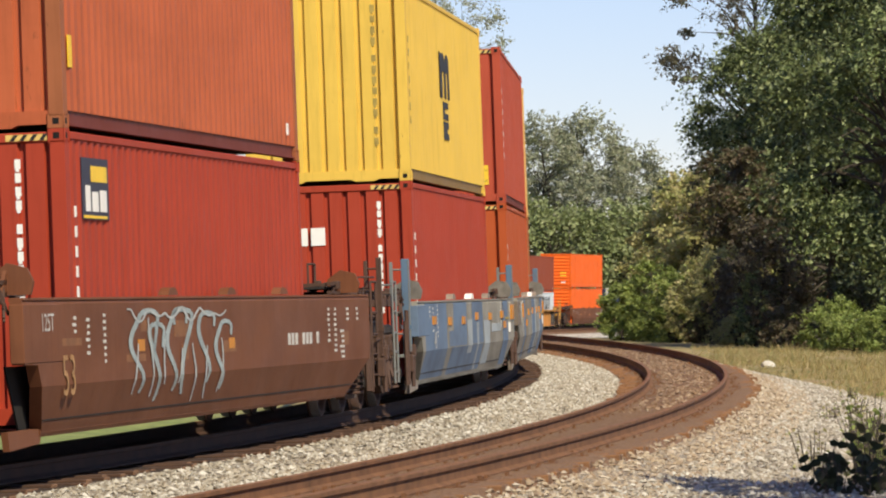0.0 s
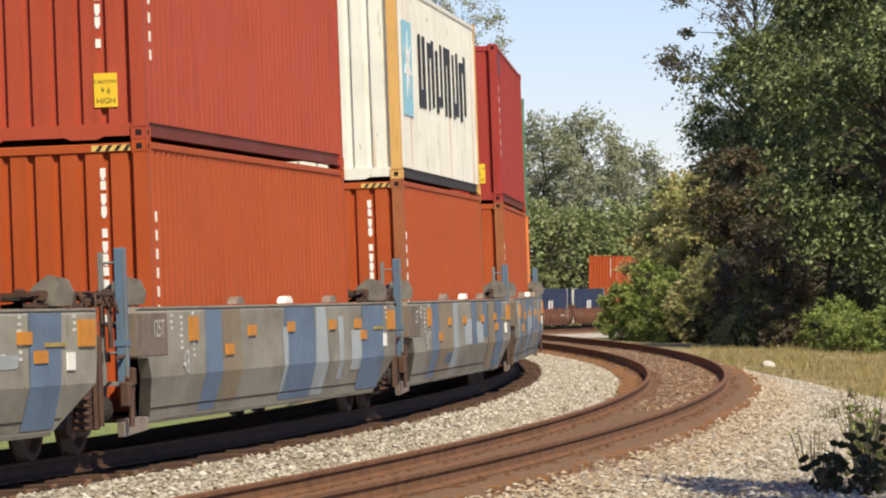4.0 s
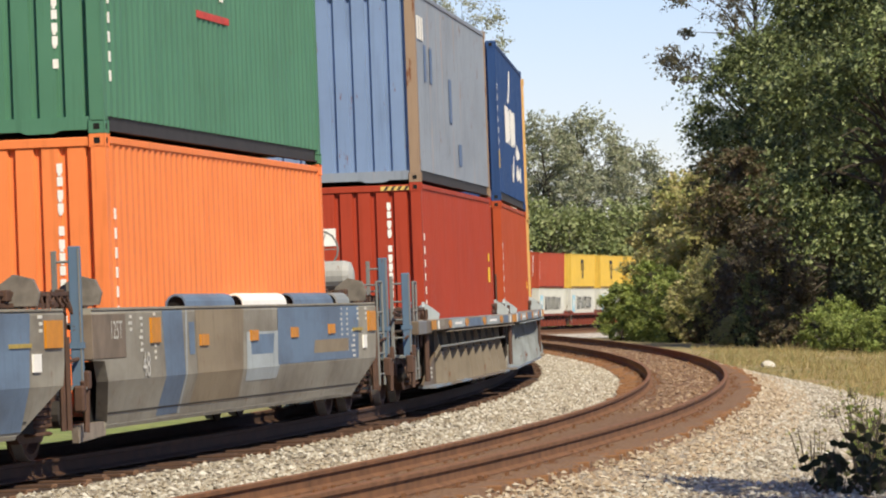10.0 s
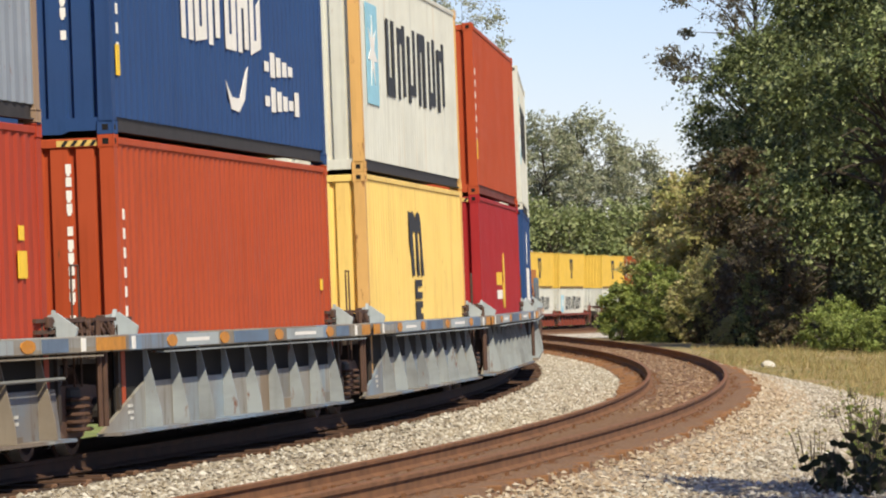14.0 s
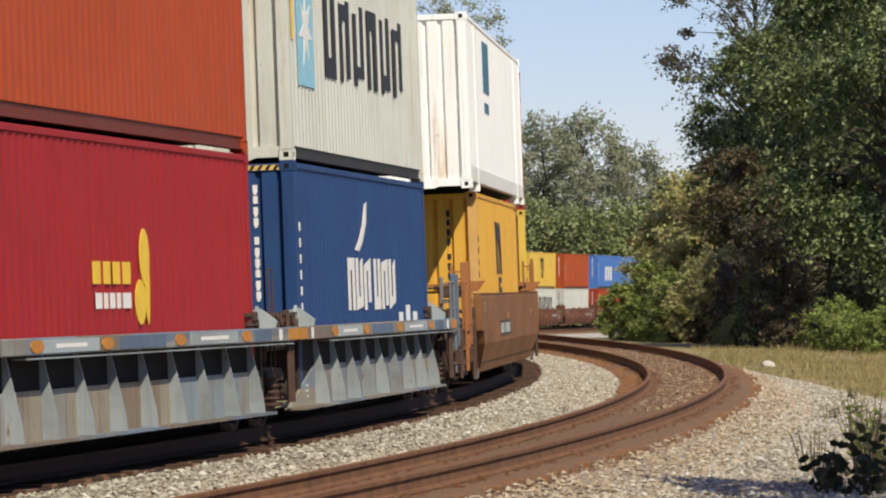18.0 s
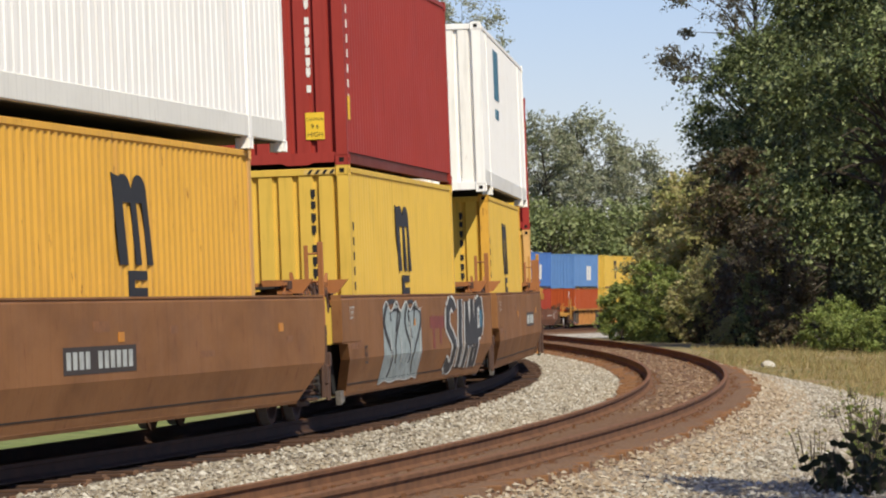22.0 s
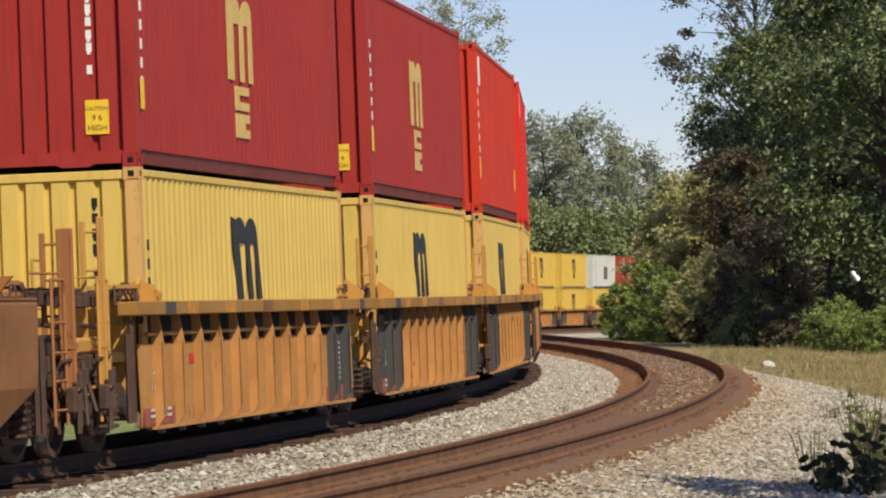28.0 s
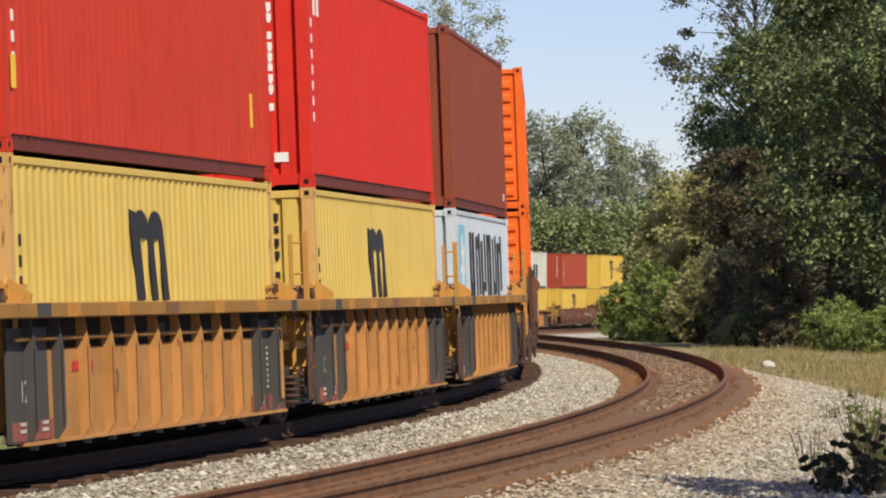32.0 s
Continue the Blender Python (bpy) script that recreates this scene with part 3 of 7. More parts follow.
def bold_m(mat, tall=0.95, z0=0.5, x=0.3, slant=0.28):
    """Three joined uprights with round shoulders over two small blocks: a plain bold mark."""
    def f(root, L, W, H):
        zt = H - z0
        y0, y1 = W / 2 - 0.011, W / 2 - 0.003
        out = [(x + 0.78, zt - tall), (x + 0.78, zt)]
        for cx in (x + 0.28, x - 0.40):
            out += [(cx + 0.30 * math.cos(a), zt - 0.16 + 0.16 * math.sin(a)) for a in np.linspace(0.9, math.pi, 6)]
        out += [(x - 0.72, zt - tall), (x - 0.46, zt - tall), (x - 0.46, zt - 0.3), (x - 0.20, zt - 0.3), (x - 0.20, zt - tall), (x + 0.06, zt - tall), (x + 0.06, zt - 0.3), (x + 0.40, zt - 0.3), (x + 0.40, zt - tall)]
        if slant:
            out = [(px + slant * (pz - zt + tall), pz) for px, pz in out]
        part("mark", Geo().prism(out, "y", y0, y1), mat, root, "bold upright three-legged mark")
        for i in range(2):
            z = zt - tall - 0.06 - i * 0.32
            if z - 0.28 < 0.2:
                break
            s = 1 if i == 0 else -1
            part("mark", Geo().prism([(x + 0.42, z), (x - 0.42, z), (x - 0.42, z - 0.10), (x + 0.16 * s, z - 0.10), (x + 0.16 * s, z - 0.18), (x - 0.42, z - 0.18), (x - 0.42, z - 0.28), (x + 0.42, z - 0.28)], "y", y0, y1), mat, root, "small block shape")
    return f


def star_and_bars(root, L, W, H):
    """A pale blue square with a white star, and six bold dark shapes beside it."""
    g = Geo()
    side_plate(g, L / 2 - 2.0, L / 2 - 0.75, 0.95, 2.35, W)
    part("mark", g, CYAN, root, "pale blue square")
    c = Geo()
    cx, cz, pts = L / 2 - 1.38, 1.68, []
    for i in range(14):
        r = 0.52 if i % 2 == 0 else 0.2
        pts.append((cx + r * math.sin(math.pi * i / 7), cz + r * math.cos(math.pi * i / 7)))
    c.prism(pts, "y", W / 2 - 0.006, W / 2 + 0.002)
    part("mark", c, WHITE, root, "white star")
    for i in range(6):
        x = L / 2 - 3.0 - i * 1.28
        k = 0.06 * (i % 3)
        lo, hi = (1.15 + k, 1.42) if i % 2 == 0 else (1.98, 2.25 - k)
        g = [(x, 1.15), (x, 2.25 - k), (x - 0.28, 2.25 - k), (x - 0.28, hi), (x - 0.62, hi), (x - 0.62, 2.25), (x - 0.92, 2.25), (x - 0.92, 1.15 + k), (x - 0.62, 1.15 + k), (x - 0.62, lo), (x - 0.28, lo), (x - 0.28, 1.15)]
        part("mark", Geo().prism(g, "y", W / 2 - 0.011, W / 2 - 0.002), BLACK, root, "bold dark shape")


def white_blocks(z0, z1, xs, mat=WHITE):
    """A row of broad upright blocks on the side."""
    def f(root, L, W, H):
        for a, b in xs:
            patch(root, mat, L / 2 - b, L / 2 - a, z0, z1, W, "plain block shape")
    return f


def curl_low(root, L, W, H):
    """A hooked white stroke and two rows of small white blocks."""
    y0, y1 = W / 2 - 0.011, W / 2 - 0.003
    x = L / 2 - 5.9
    part("mark", Geo().prism([(x, 0.80), (x - 0.35, 0.62), (x - 0.8, 0.62), (x - 1.2, 0.95), (x - 1.35, 1.02), (x - 1.1, 0.62), (x - 0.75, 0.46), (x - 0.3, 0.48)], "y", y0, y1), WHITE, root, "white curled stroke")
    for z, n in ((1.02, 5), (0.60, 6)):
        for i in range(n):
            k = 0.04 * ((i * 3) % 4)
            part("mark", Geo().box(L / 2 - 8.55 - i * 0.38, L / 2 - 8.3 - i * 0.38, y0, y1, z - k * 0.5, z + 0.12 + k), WHITE, root, "small white block")


def curl_blocks(root, L, W, H, x=4.3, up=0.0):
    """White letters' blocks with a curled stroke above and small blocks below."""
    y0, y1 = W / 2 - 0.011, W / 2 - 0.003
    x, a, b = L / 2 - x, 1.03 + up, 1.73 + up
    for i in range(6):
        xx = x - i * 0.74 - (0.2 if i > 2 else 0)
        k = 0.05 * (i % 3)
        m = b - 0.17 if i % 2 == 0 else a + 0.18
        if i % 2 == 0:
            g = [(xx, a), (xx, b - k), (xx - 0.60, b), (xx - 0.60, a + k), (xx - 0.38, a + k), (xx - 0.38, m), (xx - 0.20, m), (xx - 0.20, a)]
        else:
            g = [(xx, a), (xx, b), (xx - 0.20, b), (xx - 0.20, m), (xx - 0.38, m), (xx - 0.38, b - k), (xx - 0.60, b), (xx - 0.60, a + k)]
        part("mark", Geo().prism(g, "y", y0, y1), WHITE, root, "white block shape")
    for i in range(3 if up == 0 else 0):
        part("mark", Geo().box(L / 2 - 9.5 - i * 0.75, L / 2 - 9.1 - i * 0.75, y0, y1, 0.80, 0.98 + 0.10 * (i % 2)), WHITE, root, "small white block")
    px, pz = L / 2 - 5.0, 1.84 + up
    part("mark", Geo().prism([(px, pz), (px - 0.35, pz + 0.12), (px - 0.75, pz + 0.34), (px - 1.0, pz + 0.62), (px - 1.2, pz + 0.66), (px - 1.12, pz + 0.38), (px - 0.7, pz + 0.10), (px - 0.35, pz - 0.02)], "y", y0, y1), WHITE, root, "white curled stroke")


def figure_mark(root, L, W, H):
    """A tall yellow mark of two ovals on a stroke."""
    y0, y1 = W / 2 - 0.011, W / 2 - 0.003
    for cx, cz, rx, rz in ((L / 2 - 6.85, 1.66, 0.22, 0.30), (L / 2 - 6.62, 1.18, 0.24, 0.24), (L / 2 - 6.95, 1.40, 0.10, 0.46)):
        part("mark", Geo().prism([(cx + rx * math.cos(a), cz + rz * math.sin(a)) for a in np.linspace(0, 2 * math.pi, 14)[:-1]], "y", y0, y1 + 0.001 * rx), YELLOW, root, "yellow rounded shape")


def placard(mat, x, z, w, h, on_front=False, words=()):
    """A small coloured plate on the side or the front wall."""
    def f(root, L, W, H):
        if on_front:
            g = Geo().box(L / 2 - 0.028, L / 2 - 0.016, W / 2 - x - w, W / 2 - x, z, z + h)
        else:
            g = Geo().box(L / 2 - x - w, L / 2 - x, W / 2 - 0.010, W / 2 + 0.001, z, z + h)
        p = part("placard", g, mat, root, "small coloured warning plate")
        for i, word in enumerate(words):
            t = text_mesh(word, min(h / (len(words) + 1.2), 1.5 * w / len(word)))
            ob = put(new("lettering", t), BLACK)
            ob.parent = p
            ob.matrix_basis = Matrix.Translation((L / 2 - 0.014, W / 2 - x - w / 2, z + h - (i + 1) * h / (len(words) + 0.35))) @ Matrix.Rotation(radians(90), 4, "Z") @ Matrix.Rotation(radians(90), 4, "X")
    return f


def text_mesh(word, size):
    key = ("text", word, round(size, 3))
    if key not in MESHES:
        cu = bpy.data.curves.new("lettering", "FONT")
        cu.body, cu.size, cu.align_x = word, size, "CENTER"
        ob = bpy.data.objects.new("lettering", cu)
        scene.collection.objects.link(ob)
        bpy.context.view_layer.update()
        me = bpy.data.meshes.new_from_object(ob.evaluated_get(bpy.context.evaluated_depsgraph_get()))
        bpy.data.objects.remove(ob)
        me.materials.clear()
        me.materials.append(None)
        MESHES[key] = me
    return MESHES[key]


# ======================= well cars =======================
def u_rail(g, x, y, z0, z1, w, r=0.016):
    """A thin bent handrail: two uprights and a top bar."""
    g.rod((x, y, z0), (x, y, z1), r).rod((x - w, y, z0), (x - w, y, z1), r).rod((x, y, z1), (x - w, y, z1), r)
    g.rod((x, y, (z0 + z1) / 2), (x - w, y, (z0 + z1) / 2), r * 0.8)


def stanchion(root, mat, x, y, z0, z1, broad=0.12):
    """An upright end ladder: a broad stile, a slim one further in, and rungs between."""
    thin = {POST_BLUE: POST_GREY, STEEL_BROWN: STEEL_BROWN}.get(mat, mat)
    p = part("stanchion", Geo().box(x - 0.03, x + 0.03, y - broad, y, z0, z1, 0.008).box(x - 0.05, x + 0.04, y - broad - 0.02, y + 0.012, z0 + 0.42, z0 + 0.48), mat, root, "painted upright post at the car's end")
    part("edge_strip", Geo().box(x + 0.03, x + 0.036, y - 0.022, y - 0.004, z0 + 0.1, z1 - 0.02), thin, p)
    part("stile", Geo().box(x - 0.02, x + 0.03, y - broad - 0.17, y - broad - 0.12, z0 - 0.05, z1 - 0.04, 0.006), thin, p, "slim grimy ladder stile")
    for i in range(5):
        z = z0 + 0.05 + i * (z1 - z0 - 0.2) / 4
        part("rung", Geo().rod((x + 0.01, y - broad - 0.15, z), (x + 0.01, y - broad, z), 0.014), thin, p)
    part("step", Geo().box(x - 0.05, x + 0.06, y - broad - 0.2, y + 0.03, z0 + 0.02, z0 + 0.045), thin, p, "small bent step")
    g = Geo()
    g.box(x - 0.10, x + 0.02, y - 0.03, y + 0.05, z0 + 0.02, z0 + 0.2, 0.015).box(x + 0.05, x + 0.17, y - 0.08, y + 0.03, z0 - 0.2, z0 + 0.06, 0.02)
    g.rod((x + 0.10, y, z0 + 0.1), (x - 0.12, y - 0.02, z0 - 0.34), 0.022).rod((x - 0.06, y + 0.01, z0 + 0.1), (x - 0.02, y, z0 - 0.4), 0.03)
    g.rod((x - 0.3, y - 0.05, z0 + 0.34), (x + 0.35, y - 0.05, z0 + 0.30), 0.02).rod((x - 0.4, y - 0.2, z0 + 0.62), (x + 0.4, y - 0.2, z0 + 0.66), 0.025)
    part("brake_rigging", g, STEEL_BROWN, p, "dark valves, hoses and pipes")


def smooth_side(h, y, top=1.47):
    """A tall smooth side sheet with a kink: cut back over the lead truck, slanted off towards the tail."""
    rows = [(top, 1.41, -0.35, 1.1), (top - 0.05, 1.43, -0.35, 1.1), (0.955, 1.43, -0.38, 1.1), (0.945, 1.43, -0.38, 1.6), (0.74, 1.43, -0.45, 1.72), (0.30, 1.30, -1.55, 2.15), (0.27, 1.20, -1.6, 2.15)]
    g = Geo()
    n = 9
    for sh in (0.0, 0.12):
        base = len(g.v)
        for z, yy, tail, lead in rows:
            a, b = -h - tail, h - lead
            for i in range(n):
                g.v.append((a + (b - a) * i / (n - 1), y * (yy - sh), z))
        for j in range(len(rows) - 1):
            for i in range(n - 1):
                q = base + j * n + i
                g.f.append((q, q + 1, q + n + 1, q + n))
    m = len(rows) * n
    for i in range(n - 1):
        g.f.append((i, i + 1, m + i + 1, m + i))
        q = (len(rows) - 1) * n + i
        g.f.append((q, q + 1, m + q + 1, m + q))
    for j in range(len(rows) - 1):
        for i in (0, n - 1):
            q = j * n + i
            g.f.append((q, q + n, m + q + n, m + q))
    return g


def well_car(kind, pitch, mats, lead, tail, label, group):
    """One unit of an articulated well car; its ends ride on trucks at +-pitch/2. lead, tail: ends with couplers."""
    root = new("well_car")
    tagged(root, label, "railcar", group)
    h = pitch / 2
    m, trim, end = mats["side"], mats["trim"], mats["end"]
    kk = (kind, pitch)
    top = mats.get("top", 1.20 if kind == "fins" else 1.47 if kind == "smooth" else 1.53)
    foot = 1.75 if mats.get("flap") else 0.95
    for y in (1, -1):
        if kind == "smooth":
            part("side_panel", lambda: smooth_side(h, y, top), m, root, key=("sp", y, top) + kk)
            part("side_sill", lambda: Geo().box(-h + 0.37, h - 1.12, y * 1.29, y * 1.433, top - 0.015, top + 0.012, 0.004), trim, root, key=("ss", y, top) + kk)
            part("end_box", lambda: Geo().box(h - 2.55, h - 1.08, y * 1.30, y * 1.437, 0.965, top - 0.05, 0.006), mats.get("box", end), root, "grimy brown box at the end of the side", key=("ebox", y, top) + kk)
            part("foot_plate", lambda: Geo().prism([(h - 2.2, 0.34), (h - foot, 0.34), (h - foot - 0.05, 0.16), (h - 2.15, 0.20)], "y", y * 1.22, y * 1.285), mats.get("foot", END_RUST), root, "bent plate below the opening over the truck", key=("foot", y, foot) + kk)
            part("bottom_chord", lambda: Geo().prism([(y * 1.298, 0.33), (y * 1.302, 0.30), (y * 1.285, 0.26), (y * 1.12, 0.26), (y * 1.12, 0.30)], "x", -h + 1.6, h - 2.1), m, root, key=("bc", y) + kk)
            part("seam", lambda: Geo().prism([(y * 1.343, 0.425), (y * 1.338, 0.41), (y * 1.32, 0.41), (y * 1.32, 0.425)], "x", -h + 1.4, h - 2.05), STEEL_DARK, root, "dark weld seam", key=("seam", y) + kk)
        else:
            fin = kind == "fins"
            st, sb, pt = (1.20, 1.035, 0.70) if fin else (1.53, 1.385, 1.09)
            part("side_sill", lambda: Geo().box(-h + 0.15, h - 0.15, y * 1.24, y * 1.46, sb, st, 0.012), trim, root, key=("ss", y) + kk)
            if mats.get("piped") and lead:
                part("end_sill", lambda: Geo().box(h - 0.14, h + 1.8, y * 1.24, y * 1.45, sb - 0.04, st - 0.01, 0.012), m, root, "grimy sill reaching out over the end truck", key=("es", y) + kk)
            if fin:
                part("sill_ledge", lambda: Geo().box(-h + 0.5, h - 2.6, y * 1.30, y * 1.485, sb - 0.038, sb - 0.022), mats.get("fin", m), root, "thin ledge under the sill", key=("ledge", y) + kk)
                panel = [(h - 2.42, pt), (-h + 1.5, pt), (-h + 1.35, 0.22), (h - 0.35, 0.22)]
            else:
                panel = [(h - 1.1, pt), (-h + 1.7, pt), (-h + 1.7, 0.22), (h - 1.2, 0.22)]
            part("side_panel", lambda: Geo().prism(panel, "y", y * 1.225, y * 1.262), m, root, key=("sp", y) + kk)
            # wall coloured near-black to give the hollow its shade
            part("inner_wall", lambda: Geo().box(-h + 1.2, h - 1.2, y * 1.20, y * 1.215, 0.2, sb), RECESS_SHADE, root, "near-black wall with the shade of the hollow painted in", key=("iw", y) + kk)
            part("bottom_chord", lambda: Geo().box(-h + 1.4, h - (0.5 if fin else 1.6), y * 1.18, y * (1.44 if fin else 1.31), 0.19, 0.222), trim if fin else m, root, key=("bc", y) + kk)
            nf = 8 if fin else 11
            for i in range(nf + 1):
                x = (h - 2.42 - i * (2 * h - 4.5) / nf) if fin else h - 1.7 - i * (2 * h - 3.8) / nf
                poly = [(y * 1.25, sb), (y * 1.25, 0.225), (y * 1.44, 0.225), (y * 1.425, 0.40), (y * 1.285, sb)] if fin else [(y * 1.25, sb), (y * 1.25, 0.225), (y * 1.30, 0.225), (y * 1.375, 0.33), (y * 1.375, 1.16), (y * 1.335, sb)]
                grey = not fin and (i < 2 and not mats.get("plain_lead") or i > nf - 2)
                mf = mats.get("fin_end") if grey else mats.get("fin", m)
                f = part("fin", lambda: Geo().prism(poly, "x", -0.016, 0.016), mf, root, key=("fin", kind, y))
                f.location = (x, 0, 0)
                if y > 0:
                    # feet coloured near-black, as if in the car's shade
                    part("fin_foot", lambda: Geo().box(-0.05, 0.05, 1.30, 1.36, 0.15, 0.19), RECESS_SHADE, f, key=("finfoot", kind))
                    if not fin:
                        part("rib_flange", lambda: Geo().box(-0.032, 0.032, 1.375, 1.381, 0.36, 1.12), mf, f, key=("flange", kind))
            if not fin:
                for ex in (1, -1):
                    if ex > 0 and mats.get("plain_lead"):
                        continue
                    part("end_panel", lambda: Geo().prism([(y * 1.262, 1.3), (y * 1.268, 0.23), (y * 1.235, 0.23), (y * 1.235, 1.3)], "x", ex * (h - (1.08 if ex > 0 else 1.68)), ex * (h - (2.55 if ex > 0 else 3.0))), mats.get("fin_end", m), root, "dark grey end panel", key=("endp", y, ex) + kk)
                part("brake_pipe", lambda: Geo().rod((-h + 1.6, y * 1.31, 1.19), (h - 1.2, y * 1.31, 1.19), 0.022), mats.get("trim", STEEL_BROWN), root, key=("bp", y) + kk)
            elif mats.get("piped"):
                part("brake_pipe", lambda: Geo().rod((-h + 1.6, y * 1.385, 0.80), (h - 2.0, y * 1.385, 0.78), 0.018), POST_GREY, root, key=("bp", y) + kk)
                for i in range(7):
                    part("pipe_bracket", lambda: Geo().prism([(-0.42, 0.70), (0.30, 0.70), (0.42, 0.80), (0.36, 0.80), (0.26, 0.735), (-0.42, 0.735)], "y", y * 1.30, y * 1.34), STEEL_DARK, root, key=("pbr", y)).location = (h - 3.1 - i * (2 * h - 4.5) / nf, 0, 0)
    # added plates, near-black as painted shade, behind openings over the trucks; rusty corner plates
    for sx in (1, -1):
        for y in (1, -1):
            if kind == "smooth" and sx > 0:
                part("wheel_shield", lambda: Geo().prism([(h - 2.6, 0.30), (h - 1.75, 0.30), (h - 1.3, 0.94), (h - 2.6, 0.94)], "y", y * 1.17, y * 1.19), RECESS_SHADE, root, "added near-black plate painted as shade over the truck", key=("open_shade", sx, y) + kk)
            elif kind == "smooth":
                part("wheel_shield", lambda: Geo().box(sx * (h - 2.5), sx * (h - 0.75), y * 1.19, y * 1.21, 0.30, top - 0.04), RECESS_SHADE, root, "added near-black plate painted as shade over the truck", key=("open_shade", sx, y, top) + kk)
            else:
                part("corner_plate", lambda: Geo().prism([(sx * (h - 1.75), 0.50 if kind == "fins" else 0.95), (sx * (h - 1.75), 0.22), (sx * (h - 1.05), 0.22)], "y", y * 1.18, y * 1.22), END_RUST, root, "rusty brown corner plate", key=("cplate", sx, y) + kk)
    # well floor
    part("well_floor", lambda: Geo().box(-h + 1.9, h - 1.9, -1.22, 1.22, 0.29, 0.31).box(-h + 2.2, -h + 2.6, -1.24, 1.24, 0.28, 0.335).box(h - 2.6, h - 2.2, -1.24, 1.24, 0.28, 0.335).box(-0.2, 0.2, -1.24, 1.24, 0.28, 0.335), STEEL_DARK, root, key=("wf",) + kk)
    # ends
    for sx, coupler in ((1, lead), (-1, tail)):
        hx = h + (1.55 if coupler else 0.0)
        part("end_platform", lambda: Geo().box(sx * (h - 1.3), sx * (hx - 0.12), -1.1, 1.1, 0.92, 1.02).box(sx * (h - 1.35), sx * (h - 1.25), -(0.8 if kind == "smooth" else 1.25), (0.8 if kind == "smooth" else 1.25), 0.35, 1.3), end, root, key=("ep", sx, coupler) + kk)
        part("centre_sill", lambda: Geo().box(sx * (h - 1.4), sx * hx, -0.35, 0.35, 0.62, 0.95), STEEL_BROWN, root, key=("cs", sx, coupler) + kk)
        zt = 2.38 if kind == "ribs" else 2.25 if mats.get("flap") and not (coupler and sx > 0) else min(top + 0.68, 2.08)
        if sx > 0 or coupler:
            off = mats["lead_off"][0 if coupler else 1] if sx > 0 else 1.1
            if sx > 0 and not coupler and kind == "fins":
                g = Geo()
                u_rail(g, h + 0.25, 1.15, 0.7, zt + 0.02, 0.3, 0.011)
                part("handrail", g, STEEL_BROWN, root, "thin bent pipe handrail")
            else:
                stanchion(root, mats["post"], sx * (h + off), 1.36, 0.66, zt, 0.12 if mats["post"] is POST_BLUE else 0.16 if mats.get("flap") and coupler else 0.07)
        if sx < 0 or coupler:
            part("side_ladder", lambda: Geo().rod((sx * (h - 0.25), 1.36, 0.3), (sx * (h - 0.25), 1.36, 1.35), 0.03).rod((sx * (h - 0.05), 1.36, 0.3), (sx * (h - 0.05), 1.36, 1.2), 0.03), STEEL_BROWN, root, key=("sl", sx, coupler) + kk)
        for y in (1, -1):
            gx = sx * (h - 1.32)
            gz = top + (0.04 if kind == "smooth" else 0.0)
            poly = [(y * 1.06, gz), (y * 1.46, gz), (y * 1.49, gz + 0.12), (y * 1.43, gz + 0.25), (y * 1.24, gz + 0.30), (y * 1.07, gz + 0.18)] if kind == "smooth" and not mats.get("flap") else [(y * 0.92, gz), (y * 1.36, gz), (y * 1.50, gz + 0.17), (y * 0.84, gz + 0.17)] if mats.get("flap") else [(y * 1.10, gz), (y * 1.44, gz), (y * 1.46, gz + 0.08), (y * 1.26, gz + 0.23), (y * 1.12, gz + 0.20)]
            part("container_guide", lambda: Geo().prism(poly, "x", gx - 0.03, gx + 0.03).prism([(gx, gz), (gx + sx * 0.28, gz), (gx, gz + 0.26)], "y", y * 1.24, y * 1.20), mats.get("guide", m), root, "bent container guide plate", key=("guide", sx, y, bool(mats.get("flap"))) + kk)
        def cage():
            g = Geo()
            for z in (top + 0.16, top + 0.05):
                g.box(sx * (h - 2.0), sx * (h - 0.25), 1.18, 1.24, z - 0.02, z + 0.02)
                g.box(sx * (h - 1.3), sx * (h - 1.24), -1.2, 1.24, z - 0.02, z + 0.02)
            g.rod((sx * (h - 0.9), 1.2, top - 0.4), (sx * (h - 0.9), 1.2, top + 0.18), 0.025)
            g.rod((sx * (h - 1.7), 1.2, top - 0.1), (sx * (h - 1.7), 1.2, top + 0.18), 0.025)
            return g
        def valves():
            g = Geo()
            rnd = random.Random(17 if sx > 0 else 29)
            for k in range(16):
                x0, y0 = sx * (h - rnd.uniform(0.15, 1.7)), rnd.uniform(0.75, 1.26)
                z0, a, b = top + rnd.uniform(0.0, 0.10), rnd.uniform(0.03, 0.10), rnd.uniform(0.04, 0.13)
                g.box(x0 - a, x0 + a, y0 - 0.05, y0 + 0.03, z0, z0 + b, 0.01)
            for k in range(9):
                x0 = sx * (h - rnd.uniform(0.1, 1.5))
                g.rod((x0, 1.22, top + 0.16), (x0 + rnd.uniform(-0.3, 0.3), 1.28, top - rnd.uniform(0.02, 0.25)), 0.014)
            return g
        part("brake_valve", valves, STEEL_BROWN, root, "grimy brake valves and pipes on the end walkway", key=("valves", sx) + kk)["kind"] = "stuff"
        part("walkway_rail", cage, STEEL_BROWN if mats["post"] is POST_BLUE else mats["post"], root, "thin bars of the end walkway", key=("cage", sx) + kk)
        part("grating", lambda: Geo().box(sx * (h - 1.95), sx * (h - 0.35), 0.55, 1.16, top + 0.10, top + 0.13), STEEL_DARK, root, key=("grat", sx) + kk)
